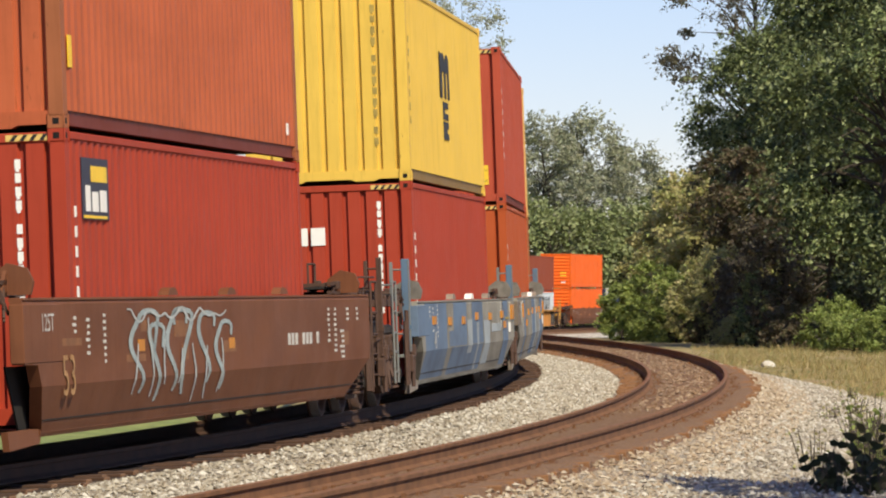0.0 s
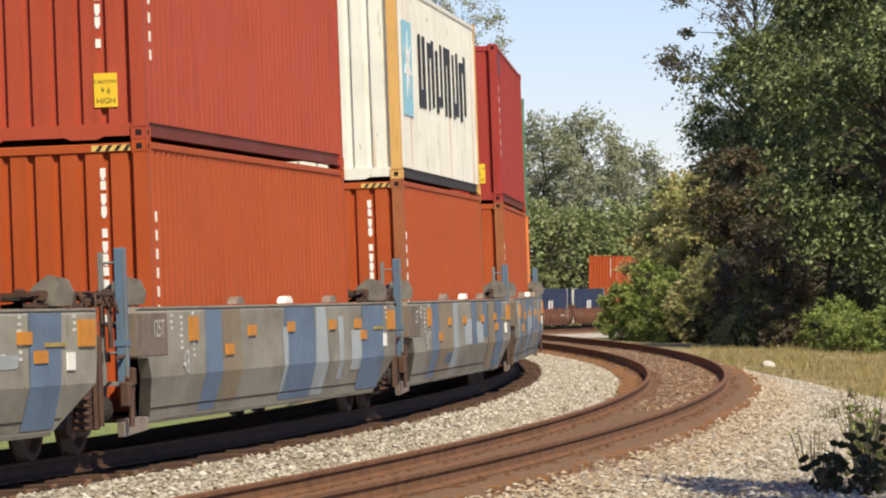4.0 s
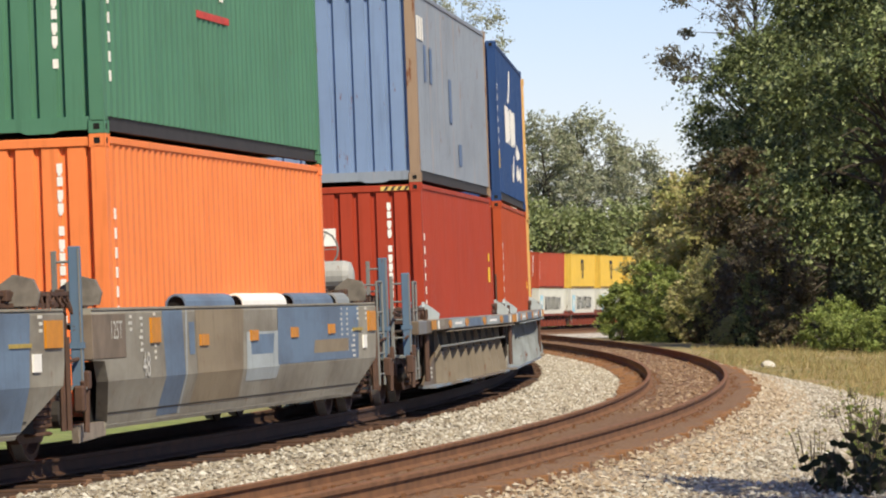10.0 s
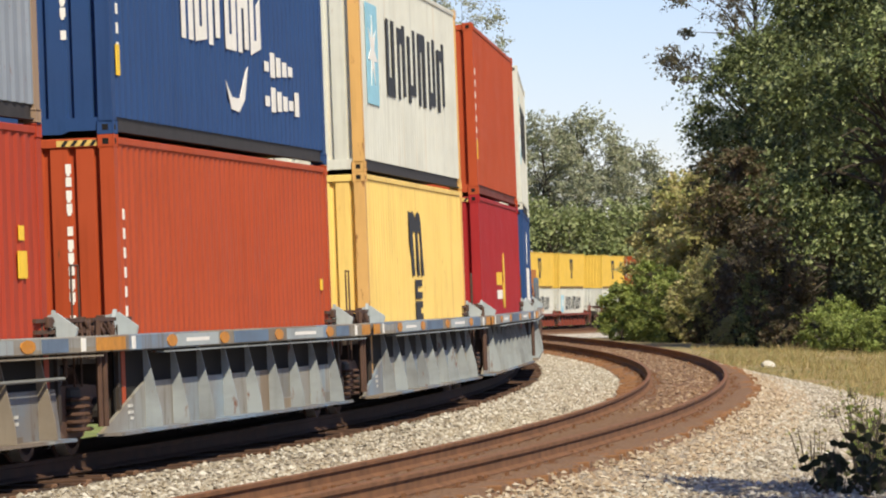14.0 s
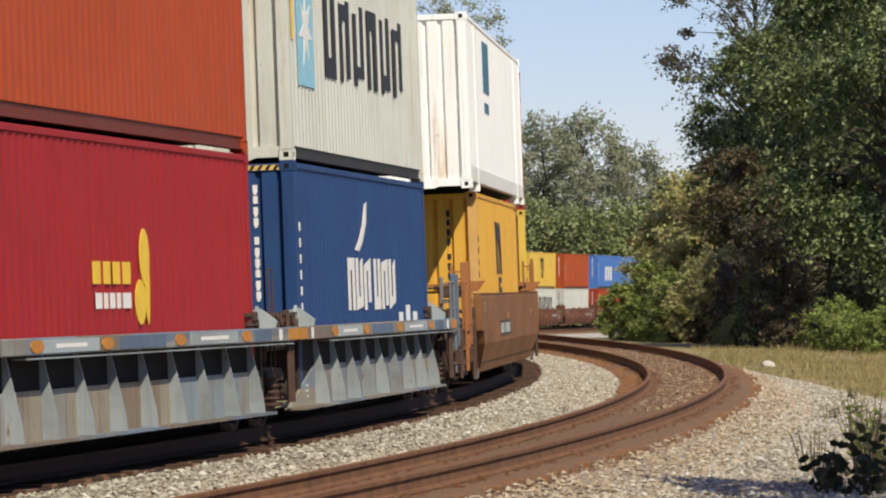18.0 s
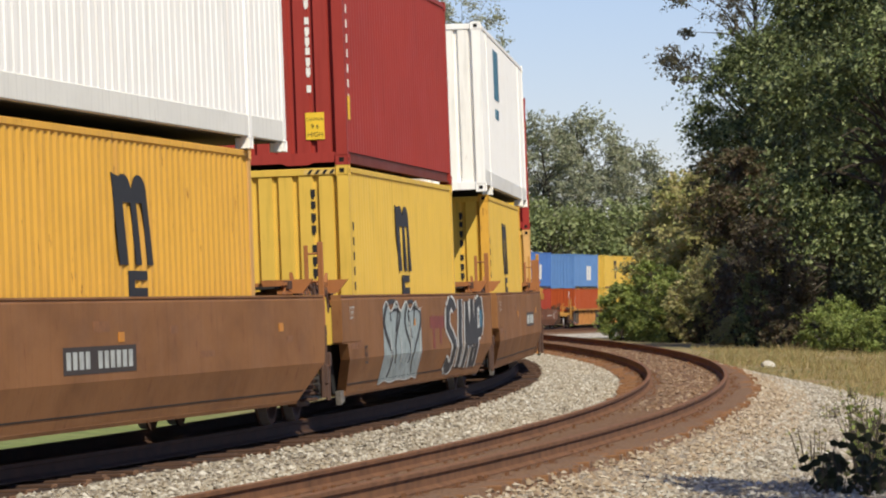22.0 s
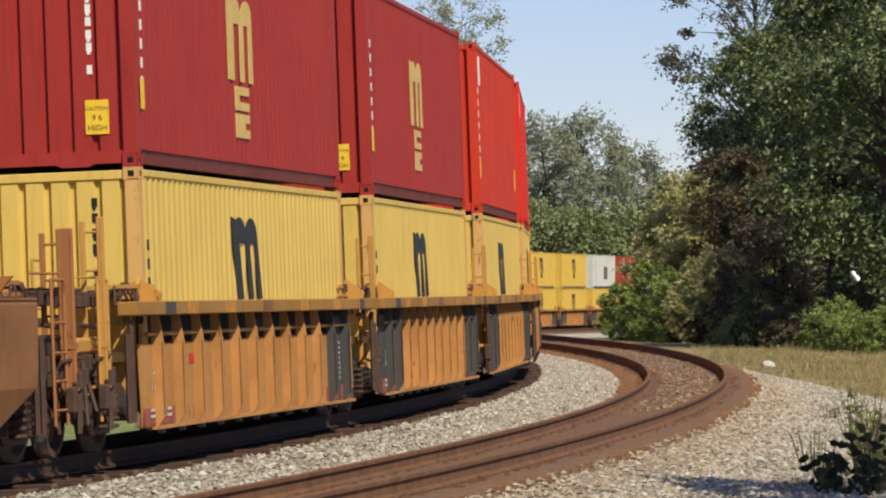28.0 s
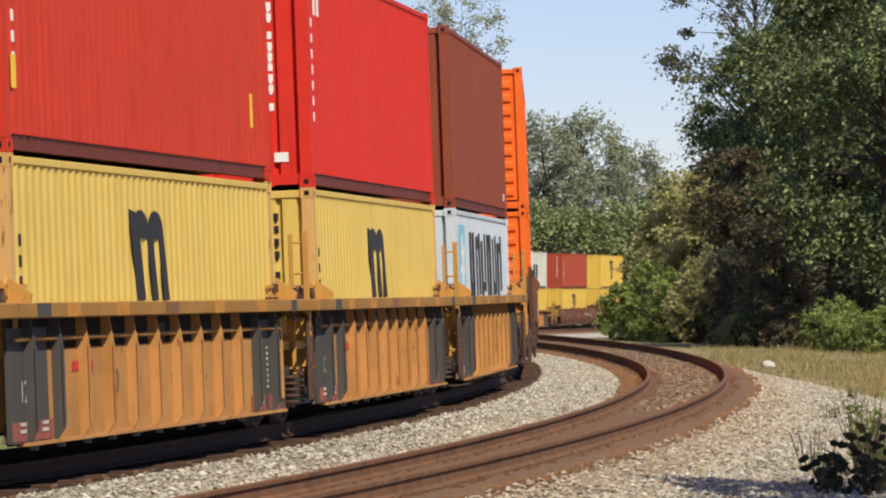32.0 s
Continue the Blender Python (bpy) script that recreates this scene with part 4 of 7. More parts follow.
        if coupler:
            c = part("coupler", lambda: Geo().box(sx * h, sx * (hx + 0.75), -0.09, 0.09, 0.70, 0.88, 0.02).box(sx * (hx + 0.55), sx * (hx + 0.80), -0.16, 0.14, 0.62, 0.95, 0.04), STEEL_BROWN, root, key=("coup", sx) + kk)
            thin = POST_GREY if mats["post"] is POST_BLUE else mats["post"]
            def hoop():
                g = Geo()
                u_rail(g, sx * (h + 0.95), 1.30, 0.35, 1.75, sx * 0.42, 0.018)
                return g
            lad = part("end_ladder", hoop, thin, root, "thin pipe ladder at the car's end", key=("lad", sx) + kk)
            for z in (0.5, 0.78, 1.34):
                part("rung", lambda: Geo().rod((sx * (h + 0.95), 1.30, 0), (sx * (h + 0.53), 1.30, 0), 0.014), thin, lad, key=("ladrung", sx) + kk).location = (0, 0, z)
            def hoop_2():
                g = Geo()
                u_rail(g, sx * (h + 0.55), 0.55, 1.0, top + 0.45, sx * 0.5, 0.016)
                return g
            part("handrail", hoop_2, thin, root, "thin bent pipe handrail", key=("lad2", sx) + kk)
            part("grab_rail", lambda: Geo().rod((sx * (h + 0.2), 1.2, top + 0.25), (sx * (h + 1.4), 1.2, top + 0.25), 0.014), thin, root, key=("lad3", sx) + kk)
            def hoses():
                g = Geo()
                for k in range(7):
                    x0 = sx * (h + 0.15 + 0.2 * k)
                    g.rod((x0, 1.22 - 0.1 * (k % 3), 0.95), (x0 + sx * 0.12, 1.28 - 0.05 * (k % 2), 0.45 - 0.06 * (k % 4)), 0.022)
                    g.box(x0 - 0.06, x0 + 0.06, 1.12, 1.27, 0.72 + 0.07 * (k % 3), 0.88 + 0.07 * (k % 3), 0.012)
                for k in range(5):
                    x0 = sx * (h + 0.1 + 0.28 * k)
                    g.box(x0, x0 + sx * 0.16, 0.95, 1.22, top - 0.05, top + 0.06 + 0.05 * (k % 2), 0.012)
                return g
            part("brake_gear", hoses, STEEL_BROWN, root, "dark brake valves and hoses", key=("hoses", sx) + kk)["kind"] = "stuff"
            if sx < 0 and kind == "smooth" and mats["post"] is POST_BLUE:
                tx, tz = -h + 0.45, top + 0.38
                part("air_tank", lambda: Geo().lathe([(0.08, 0.30), (0.18, 0.34), (0.205, 0.42), (0.205, 1.05), (0.18, 1.13), (0.08, 1.17)], (tx, 0, tz), 18), TANK_GREY, root, "round pale grey air tank", key=("tank",) + kk)
                part("tank_bracket", lambda: Geo().prism([(0.55, top), (1.1, top), (1.0, tz), (0.65, tz)], "x", tx - 0.2, tx - 0.16), GUIDE_GREY, root, key=("tankb",) + kk)
                def ring():
                    g = Geo()
                    p = [(tx, 0.72 + 0.25 * math.cos(a), tz + 0.36 + 0.25 * math.sin(a)) for a in np.linspace(0, 2 * math.pi, 17)]
                    for a, b in zip(p, p[1:]):
                        g.rod(a, b, 0.014, 5)
                    for k in (0, 3, 6, 10, 13):
                        g.rod((tx, 0.72, tz + 0.36), p[k], 0.010, 4)
                    return g
                part("brake_wheel", ring, POST_GREY, root, "spoked hand brake wheel", key=("bwheel",) + kk)["kind"] = "stuff"
            part("brake_housing", lambda: Geo().box(sx * (h + 0.2), sx * (h + 1.45), 0.4, 1.2, 1.02, 1.0 + 0.35 * (top - 1.0), 0.03), end, root, key=("bh", sx) + kk)
    if kind == "smooth":
        for i in range(0 if mats.get("tubes") or mats.get("flap") else 3):
            g = part("sill_guide", lambda: Geo().prism([(0.24 * math.cos(a), 1.495 + 0.085 * math.sin(a)) for a in np.linspace(0, math.pi, 9)], "y", 1.33, 1.44), WHITE if i == 1 and mats.get("lump") else mats.get("lump", mats.get("guide", m)), root, "small rounded guide on the sill", key=("lump", kind))
            g.location = (2.4 - i * 3.05, 0, top - 1.47)
    for i in range(4 if mats.get("tubes") else 0):
        ring = [(1.31 + r * math.cos(a), 1.47 + r * 1.15 * math.sin(a)) for r, q in ((0.12, 1), (0.10, -1)) for a in np.linspace(0.0, 3.14, 9)[::q]]
        k = 1.3 if i < 3 else 0.45
        g = part("sill_guide", lambda: Geo().prism(ring, "x", -k, k), (PAINT_BLUE, WHITE, PAINT_BLUE, FIN_GREY)[i], root, "long half-round guide on the sill", key=("tube", k))
        g.location = (2.1 - i * 3.12 if i < 3 else -6.2, 0, 0)
        # near-black disc painted as the shade inside the tube
        part("dark_end", lambda: Geo().prism([(1.31 + 0.1 * math.cos(a), 1.47 + 0.115 * math.sin(a)) for a in np.linspace(0.0, 3.14, 9)], "x", k - 0.06, k - 0.05), RECESS_SHADE, g, key=("tube_end", k))
    for fn in mats.get("marks", ()):
        fn(root, h, top)
    return root


def side_y(z):
    """How far out the smooth side lies at a height."""
    return float(np.interp(z, [0.30, 0.74], [1.30, 1.43]))


def stripe(root, x0, x1, z0, z1, mat, lift=0.003, label="touched-up paint patch"):
    """A patch of paint on the smooth side, bent over its kink, with a slightly uneven outline."""
    rnd = random.Random(int(x0 * 91 + z1 * 37))
    zs = [z1] + ([0.742] if z0 < 0.70 < z1 else []) + [z0]
    g = Geo()
    for z in zs:
        a, b = x0 + rnd.uniform(-0.07, 0.07), x1 + rnd.uniform(-0.07, 0.07)
        g.v += [(a, side_y(z) + lift, z), (b, side_y(z) + lift, z)]
    g.f = [(2 * i, 2 * i + 1, 2 * i + 3, 2 * i + 2) for i in range(len(zs) - 1)]
    part("paint_patch", g, mat, root, label)


def patchwork(stripes, plates):
    """Upright strips of touch-up paint and the small reflector plates between them."""
    def f(root, h, top):
        for i, (x0, x1, z0, z1, c) in enumerate(stripes):
            stripe(root, x0, x1, z0, min(z1, top - 0.03), {"B": PAINT_BLUE, "P": PAINT_PALE, "G": PAINT_GREY, "T": PAINT_TAN}[c], 0.002 + 0.0006 * i)
        for x, z in plates:
            part("reflector", Geo().box(x - 0.22, x + 0.22, 1.43, 1.452, z - 0.06, z + 0.06), ORANGE_REF, root, "orange reflector plate")
        for x, w in ((-h + 0.75, 0.28), (5.05, 0.22))[:1 if stripes[0][0] > 6 else 2]:
            part("reflector", Geo().box(x - w, x + w, 1.43, 1.453, 1.1, 1.36), ORANGE_REF, root, "large orange reflector plate")
        part("rating_plate", Geo().box(-h + 1.5, -h + 2.2, 1.43, 1.45, 1.11, 1.15), FADED, root, "yellowish rating plate")
        part("stencil_patch", Geo().box(-h + 1.2, -h + 1.45, 1.43, 1.45, 0.88, 1.05), WHITE, root, "small white stencil patch")
    return f


def reflectors(places, z=1.0, size=0.17, mat=None):
    def f(root, h, top):
        for x in places:
            g = Geo().box(x * h - size * 1.2, x * h + size * 1.2, 1.43, 1.437, z + 0.08 * math.sin(x * 40), z + size + 0.08 * math.sin(x * 40))
            part("reflector", g, mat or ORANGE_REF, root, "orange reflector plate")
    return f


def sill_marks(z, cols):
    """Painted plates on the sill, and rounded orange reflectors."""
    def f(root, h, top):
        for x, w, mat in cols:
            if mat is ORANGE_REF:
                g = Geo().prism([(x * h + 0.25 * math.cos(a), z + 0.08 + 0.064 * math.sin(a)) for a in np.linspace(0, 2 * math.pi, 13)[:-1]], "y", 1.455, 1.468)
                part("reflector", g, mat, root, "rounded orange reflector")
            else:
                t = 0.04 if mat is WHITE and w > 1 else 0.13
                part("sill_plate", Geo().box(x * h - w / 2, x * h + w / 2, 1.455, 1.466 if t > 0.1 else 1.4675, z + 0.08 - t / 2, z + 0.08 + t / 2), mat, root, "painted plate on the sill")
    return f


def big_number(word, x, z, size, mat=WHITE):
    def f(root, h, top):
        ob = put(new("lettering", text_mesh(word, size)), mat)
        ob.parent = root
        ob["label"] = "stencilled number " + word
        ob.matrix_basis = Matrix.Translation((x * h, 1.274 if top > 1.5 and top < 1.55 else 1.442, z)) @ Matrix.Rotation(math.pi, 4, "Z") @ Matrix.Rotation(radians(90), 4, "X")
    return f


def stencil_bars(places, mat=None, y=1.43):
    """Unreadable small stencils: stacked short bars."""
    def f(root, h, top):
        rnd = random.Random(len(places))
        for x, z, w, rows in places:
            g = Geo()
            for i in range(rows):
                g.box(x * h - w * 0.7, x * h - w * 0.7 + 1.4 * w * rnd.uniform(0.5, 1.0), y, y + 0.006, z - i * 0.065, z - i * 0.065 + 0.032)
            part("stencil", g, mat or STENCIL_PALE, root, "small unreadable stencilled lines")["kind"] = "stuff"
    return f


def red_stroke(x, z0, z1):
    """A broad red bar on two legs, sprayed on the side."""
    def f(root, h, top):
        c = x * h
        part("spray_stroke", Geo().prism([(c - 0.9, z1), (c + 0.9, z1), (c + 0.9, z1 - 0.18), (c + 0.55, z1 - 0.18), (c + 0.55, z0), (c + 0.3, z0), (c + 0.3, z1 - 0.18), (c - 0.3, z1 - 0.18), (c - 0.3, z0 + 0.05), (c - 0.55, z0 + 0.05), (c - 0.55, z1 - 0.18), (c - 0.9, z1 - 0.18)], "y", 1.43, 1.4335), SPRAY_RED, root, "faded red sprayed mark")
    return f


def framed_number(x, z, w, h_):
    """A dark painted box with pale unreadable characters."""
    def f(root, h, top):
        p = part("number_panel", Geo().box(x * h - w / 2, x * h + w / 2, 1.43, 1.434, z, z + h_), BLACKISH, root, "dark painted number panel")
        g = Geo()
        rnd = random.Random(3)
        for i in range(11):
            if i == 4:
                continue
            a = x * h + w / 2 - 0.12 - i * (w - 0.2) / 11
            b = a - (w - 0.2) / 11 * 0.62
            g.box(b, a, 1.434, 1.438, z + h_ * 0.18, z + h_ * 0.82)
        part("lettering", g, SILVER, p, "pale unreadable characters")["kind"] = "stuff"
    return f


def stencil_blocks(x, z, n):
    """A row of pale unreadable characters sprayed on the side."""
    def f(root, h, top):
        g = Geo()
        for i in range(n):
            if i in (3, n - 2):
                continue
            g.box(x * h - i * 0.23 - 0.15, x * h - i * 0.23, 1.43, 1.434, z, z + 0.14)
        part("lettering", g, STENCIL_PALE, root, "pale unreadable characters")["kind"] = "stuff"
    return f


def faint_patches(seed, n, mat):
    """Small touched-up paint patches scattered over a smooth side."""
    def f(root, h, top):
        rnd = random.Random(seed)
        for i in range(n):
            x, z = rnd.uniform(-0.8, 0.8) * h, rnd.uniform(0.85, 1.25)
            w, t = rnd.uniform(0.15, 0.5), rnd.uniform(0.06, 0.18)
            part("paint_patch", Geo().box(x - w, x + w, 1.43, 1.4325, z, z + t), mat, root, "touched-up paint patch")
    return f


GLYPHS = {"S": ((0.95, 0.88), (0.5, 1.0), (0.1, 0.88), (0.12, 0.62), (0.6, 0.5), (0.9, 0.36), (0.85, 0.08), (0.4, 0.0), (0.02, 0.1)), "I": ((0.5, 1.0), (0.42, 0.5), (0.5, 0.0)),
          "M": ((0.05, 0.0), (0.12, 0.96), (0.5, 0.3), (0.85, 1.0), (0.95, 0.0)), "P": ((0.2, 0.0), (0.12, 0.96), (0.7, 1.0), (0.98, 0.76), (0.7, 0.5), (0.25, 0.46))}


def letter_piece(word, x0, x1, z0, z1, fill, rim, accent):
    """Tall sprayed letters, dark with pale outlines, from x0 on towards x1."""
    def f(root, h, top):
        step = (x1 - x0) / len(word)
        dark, pale = Geo(), Geo()
        for i, ch in enumerate(word):
            q = np.array(GLYPHS[ch])
            t = np.concatenate([[0], np.cumsum(np.hypot(*np.diff(q, axis=0).T))])
            k = np.linspace(0, t[-1], 44)
            us = x0 + step * (i + 0.08 + 0.84 * np.interp(k, t, q[:, 0]) + 0.03 * np.sin(k * 9))
            vs = z0 + (z1 - z0) * (0.07 + 0.85 * np.interp(k, t, q[:, 1]) + 0.02 * np.sin(k * 7 + i))
            for g, wide, lift in ((pale, 0.122, 0.006), (dark, 0.078, 0.010)):
                for j in range(43):
                    dx, dz = (us[j + 1] - us[j]) * 0.22, vs[j + 1] - vs[j]
                    d = math.hypot(dx, dz) or 1.0
                    nx, nz = -dz / d * wide * 3.0, dx / d * wide
                    ex, ez = (us[j + 1] - us[j]) * 0.5, dz * 0.5
                    pts = [(us[j] - ex + nx, vs[j] - ez + nz), (us[j + 1] + ex + nx, vs[j + 1] + ez + nz), (us[j + 1] + ex - nx, vs[j + 1] + ez - nz), (us[j] - ex - nx, vs[j] - ez - nz)]
                    pts = [(u, min(z1, max(z0, v))) for u, v in pts]
                    g.add([(u, side_y(v) + lift + 0.00004 * j, v) for u, v in pts], [(0, 1, 2, 3)])
        part("spray_outline", pale, rim, root, "pale outline of the sprayed letters")["kind"] = "stuff"
        part("spray_filling", dark, fill, root, "dark sprayed letters")["kind"] = "stuff"
        part("spray_accent", Geo().box(x0 + step * 3.86, x0 + step * 3.64, 1.43, 1.444, 1.02, 1.3), accent, root, "blue sprayed accent")
    return f


def spray_piece(x0, x1, z0, z1, seed, body, line, rim, n):
    """A sprayed piece: a wavy-edged body, curled strokes in it and a pale rim, running over the kink of the side."""
    def ribbon(g, pts, wide, lift):
        for k, ((ax, az), (bx, bz)) in enumerate(zip(pts, pts[1:])):
            w = wide * (0.6 + 0.5 * math.sin(3.1 * (k + 1) / len(pts)))
            d = math.hypot((bx - ax) * 0.25, bz - az) or 1
            nx, nz = -(bz - az) / d * w * 3.2, (bx - ax) * 0.25 / d * w
            q = [(ax + nx, az + nz), (bx + nx, bz + nz), (bx - nx, bz - nz), (ax - nx, az - nz)]
            g.add([(u, side_y(v) + lift, v) for u, v in q], [(0, 1, 2, 3)])

    def f(root, h, top):
        rnd = random.Random(seed)
        cut = lambda z: min(z1, max(z0, z))
        m = 28
        ph = [rnd.uniform(0, 6.28) for _ in range(6)]
        xs = [x0 + (x1 - x0) * i / m for i in range(m + 1)]
        up = [cut(z1 - 0.05 - 0.10 * abs(math.sin(i * n * 0.11 + ph[0])) - 0.04 * math.sin(i * 0.9 + ph[1])) for i in range(m + 1)]
        lo = [cut(z0 + 0.02 + 0.03 * abs(math.sin(i * n * 0.10 + ph[2])) + 0.02 * math.sin(i * 0.7 + ph[3])) for i in range(m + 1)]
        if body is not None:
            g = Geo()
            for i in range(m):
                a = [lo[i], max(lo[i], 0.742), up[i]]
                b = [lo[i + 1], max(lo[i + 1], 0.742), up[i + 1]]
                for k in range(2):
                    g.add([(xs[i], side_y(a[k]) + 0.006, a[k]), (xs[i + 1], side_y(b[k]) + 0.006, b[k]), (xs[i + 1], side_y(b[k + 1]) + 0.006, b[k + 1]), (xs[i], side_y(a[k + 1]) + 0.006, a[k + 1])], [(0, 1, 2, 3)])
            part("spray_filling", g, body, root, "wavy-edged filling of the sprayed piece")
        g = Geo()
        for i in range(n):
            c = x0 + (x1 - x0) * (i + 0.5) / n
            w = (x1 - x0) / n * rnd.uniform(0.5, 0.9)
            a, b = z0 + rnd.uniform(0.08, 0.3), z1 - rnd.uniform(0.1, 0.28)
            sg, wav = rnd.choice((-1, 1)), rnd.uniform(0.7, 1.5)
            pts = []
            for j in range(13):
                t = j / 12
                pts.append((c + sg * w * 0.5 * math.sin(wav * 4.2 * t + 0.6), a + (b - a) * t))
            pts += [(pts[-1][0] + sg * w * 0.75 * (1 - math.cos(q)), b + 0.07 * math.sin(q)) for q in (0.6, 1.2, 1.8, 2.4, 3.0)]
            pts += [(pts[-1][0] - sg * 0.1 * w * k, b - 0.09 * k) for k in range(1, rnd.randint(2, 5))]
            ribbon(g, [(p, cut(q)) for p, q in pts], rnd.uniform(0.018, 0.034) if body else 0.026, 0.009)
        part("spray_stroke", g, line, root, "curled sprayed strokes")["kind"] = "stuff"
        g = Geo()
        ribbon(g, list(zip(xs, up)), 0.012, 0.011)
        if body is not None:
            ribbon(g, list(zip(xs, lo)), 0.009, 0.011)
        for i in range(2, m, max(2, m // n)):
            ribbon(g, [(xs[i] + 0.1 * math.sin(5 * t + i), lo[i] + (up[i] - lo[i]) * t) for t in np.linspace(rnd.uniform(0, 0.4), rnd.uniform(0.6, 1), 8)], 0.010, 0.012)
        part("spray_outline", g, rim, root, "pale outline of the sprayed piece")["kind"] = "stuff"
    return f


# ======================= trucks =======================
def rail_truck():
    root = new("rail_truck")
    tagged(root, "grimy brown two-axle truck with coil springs under the train", "railcar truck", "trucks under the train")
    for y in (1, -1):
        sf = part("side_frame", Geo().prism([(-1.15, 0.62), (-0.95, 0.70), (-0.45, 0.72), (0.45, 0.72), (0.95, 0.70), (1.15, 0.62), (1.15, 0.42), (0.95, 0.40), (0.55, 0.30), (0.4, 0.20), (-0.4, 0.20), (-0.55, 0.30), (-0.95, 0.40), (-1.15, 0.42)], "y", y * 0.94, y * 1.06), STEEL_BROWN, root)
        for dx in (-0.14, 0.14):
            g = Geo()
            for i in range(5):
                g.lathe([(0.09, 0), (0.115, 0.012), (0.115, 0.03), (0.09, 0.042)], (0, 0, 0), 10)
                k = 4 * 10
                for j in range(len(g.v) - k, len(g.v)):
                    x, yy, z = g.v[j]
                    g.v[j] = (x + dx, z + y * 1.12, yy + 0.26 + i * 0.075)
            part("coil_spring", g, STEEL_BROWN, sf, "stack of coil spring turns")
        for x in (-0.88, 0.88):
            part("bearing_cap", Geo().lathe([(0.13, 0), (0.13, 0.08), (0.07, 0.12), (0.0001, 0.12)], (x, 0, 0.45), 12) if y > 0 else Geo().lathe([(0.13, 0), (0.13, -0.08), (0.07, -0.12), (0.0001, -0.12)], (x, 0, 0.45), 12), STEEL_DARK, sf).location = (0, y * 1.05, 0)
    part("bolster", Geo().box(-0.22, 0.22, -1.1, 1.1, 0.45, 0.70, 0.03), STEEL_DARK, root)
    for x in (-0.88, 0.88):
        ax = part("wheel_set", Geo().rod((0, -1.0, 0), (0, 1.0, 0), 0.07, 10), STEEL_DARK, root, "axle with two worn steel wheels")
        ax.location = (x, 0, 0.45)
        for y in (1, -1):
            prof = [(0.08, 0.05), (0.15, 0.06), (0.34, -0.01), (0.38, 0.065), (0.445, 0.065), (0.45, -0.04), (0.478, -0.055), (0.478, -0.075), (0.37, -0.075), (0.33, -0.04), (0.15, -0.03), (0.08, -0.05)]
            part("wheel", Geo().lathe([(r, y * (0.755 + d)) for r, d in prof], (0, 0, 0), 28), WHEEL, ax, "rusty steel wheel with a bright tread")
            me = ax.children[-1].data
            me.materials.clear()
            me.materials.append(WHEEL)
            me.materials.append(TREAD)
            ax.children[-1].material_slots[0].link = "DATA"
            for f in me.polygons:
                f.material_index = 1 if 28 * 4 <= f.index < 28 * 5 else 0
    return root


# ======================= the train =======================
P = {k: paint("paint_" + k, rgb(*v[0]), *v[1:]) for k, v in {
    "rust_orange": ((184, 90, 52), 0.4, 0.4, 0.62, 0.3), "deep_red": ((168, 58, 35), 0.15), "yellow": ((222, 182, 70), 0.2), "red": ((176, 72, 48), 0.15), "brick": ((176, 76, 32), 0.2),
    "old_white": ((226, 225, 214), 0.5, 0.1, 0.62, 0.2, 0.7), "maroon": ((162, 54, 46), 0.15), "wine": ((166, 48, 42), 0.1), "green": ((74, 124, 98), 0.15, 0.35), "orange": ((240, 128, 66), 0.1), "grey_blue": ((132, 142, 156), 0.5, 0.3, 0.62, 0.25, 0.34), "blue_front": ((116, 140, 178), 0.5),
    "navy": ((38, 70, 122), 0.05), "cream": ((236, 200, 108), 0.35, 0.25, 0.62, 0.15, 0.45), "vermilion": ((176, 70, 34), 0.15), "crimson": ((164, 34, 38), 0.05), "grey_white": ((206, 208, 198), 0.25, 0.1, 0.62, 0.2, 0.3),
    "reefer_white": ((250, 250, 247), 0.12, 0.05, 0.62, 0.05, 0.12), "streaked_white": ((250, 248, 242), 0.3, 0.05, 0.62, 0.1, 0.95), "amber": ((224, 168, 58), 0.45, 0.25, 0.62, 0.2, 0.5), "pale_yellow": ((217, 184, 88), 0.25, 0.25, 0.62, 0.15, 0.18), "scarlet": ((206, 54, 30), 0.08), "bright_red": ((220, 44, 30), 0.05),
    "chestnut": ((142, 66, 44), 0.2), "light_grey": ((196, 206, 214), 0.1), "hot_orange": ((244, 100, 22), 0.02), "ink_blue": ((40, 52, 84), 0.1), "sky_blue": ((74, 120, 196), 0.1), "steel_blue": ((96, 140, 200), 0.1),
    "rust_post": ((160, 92, 56), 0.6, 0.3, 0.62, 0.3, 0.5), "rusty_grey": ((150, 126, 104), 0.7), "rusty_white": ((214, 166, 96), 0.6, 0.1, 0.62, 0.2, 0.9)}.items()}
WHITE_RAIL = paint("paint_white_rail", rgb(228, 228, 222), 0.3)
NUM_W, NUM_B = number_column(WHITE), number_column(BLACK, 12, 0.3, 0.10, 0.16)
CAUTION = placard(YELLOW, 0.30, 0.34, 0.25, 0.36, True, ("CAUTION", "9 6", "HIGH"))
TALL = placard(YELLOW, 0.28, 0.60, 0.15, 0.32)
TAG = placard(WHITE, 11.5, 0.30, 0.10, 0.14)

DECAL = plain("dark_purple_decal", rgb(38, 32, 50), 0.5)
FADED = plain("faded_olive_marking", rgb(158, 136, 60), 0.6)
PATCH_BLUE = plain("blue_touch_up_paint", rgb(84, 108, 146), 0.6, 0.0, 0.15)
STD, HC = 2.591, 2.896


def placard_over(mat, x, z, w, h):
    """A patch on top of a larger plate on the side."""
    def f(root, L, W, H):
        part("mark", Geo().box(L / 2 - x - w, L / 2 - x, W / 2 - 0.004, W / 2 + 0.005, z, z + h), mat, root, "plain shape on the dark plate")
    return f



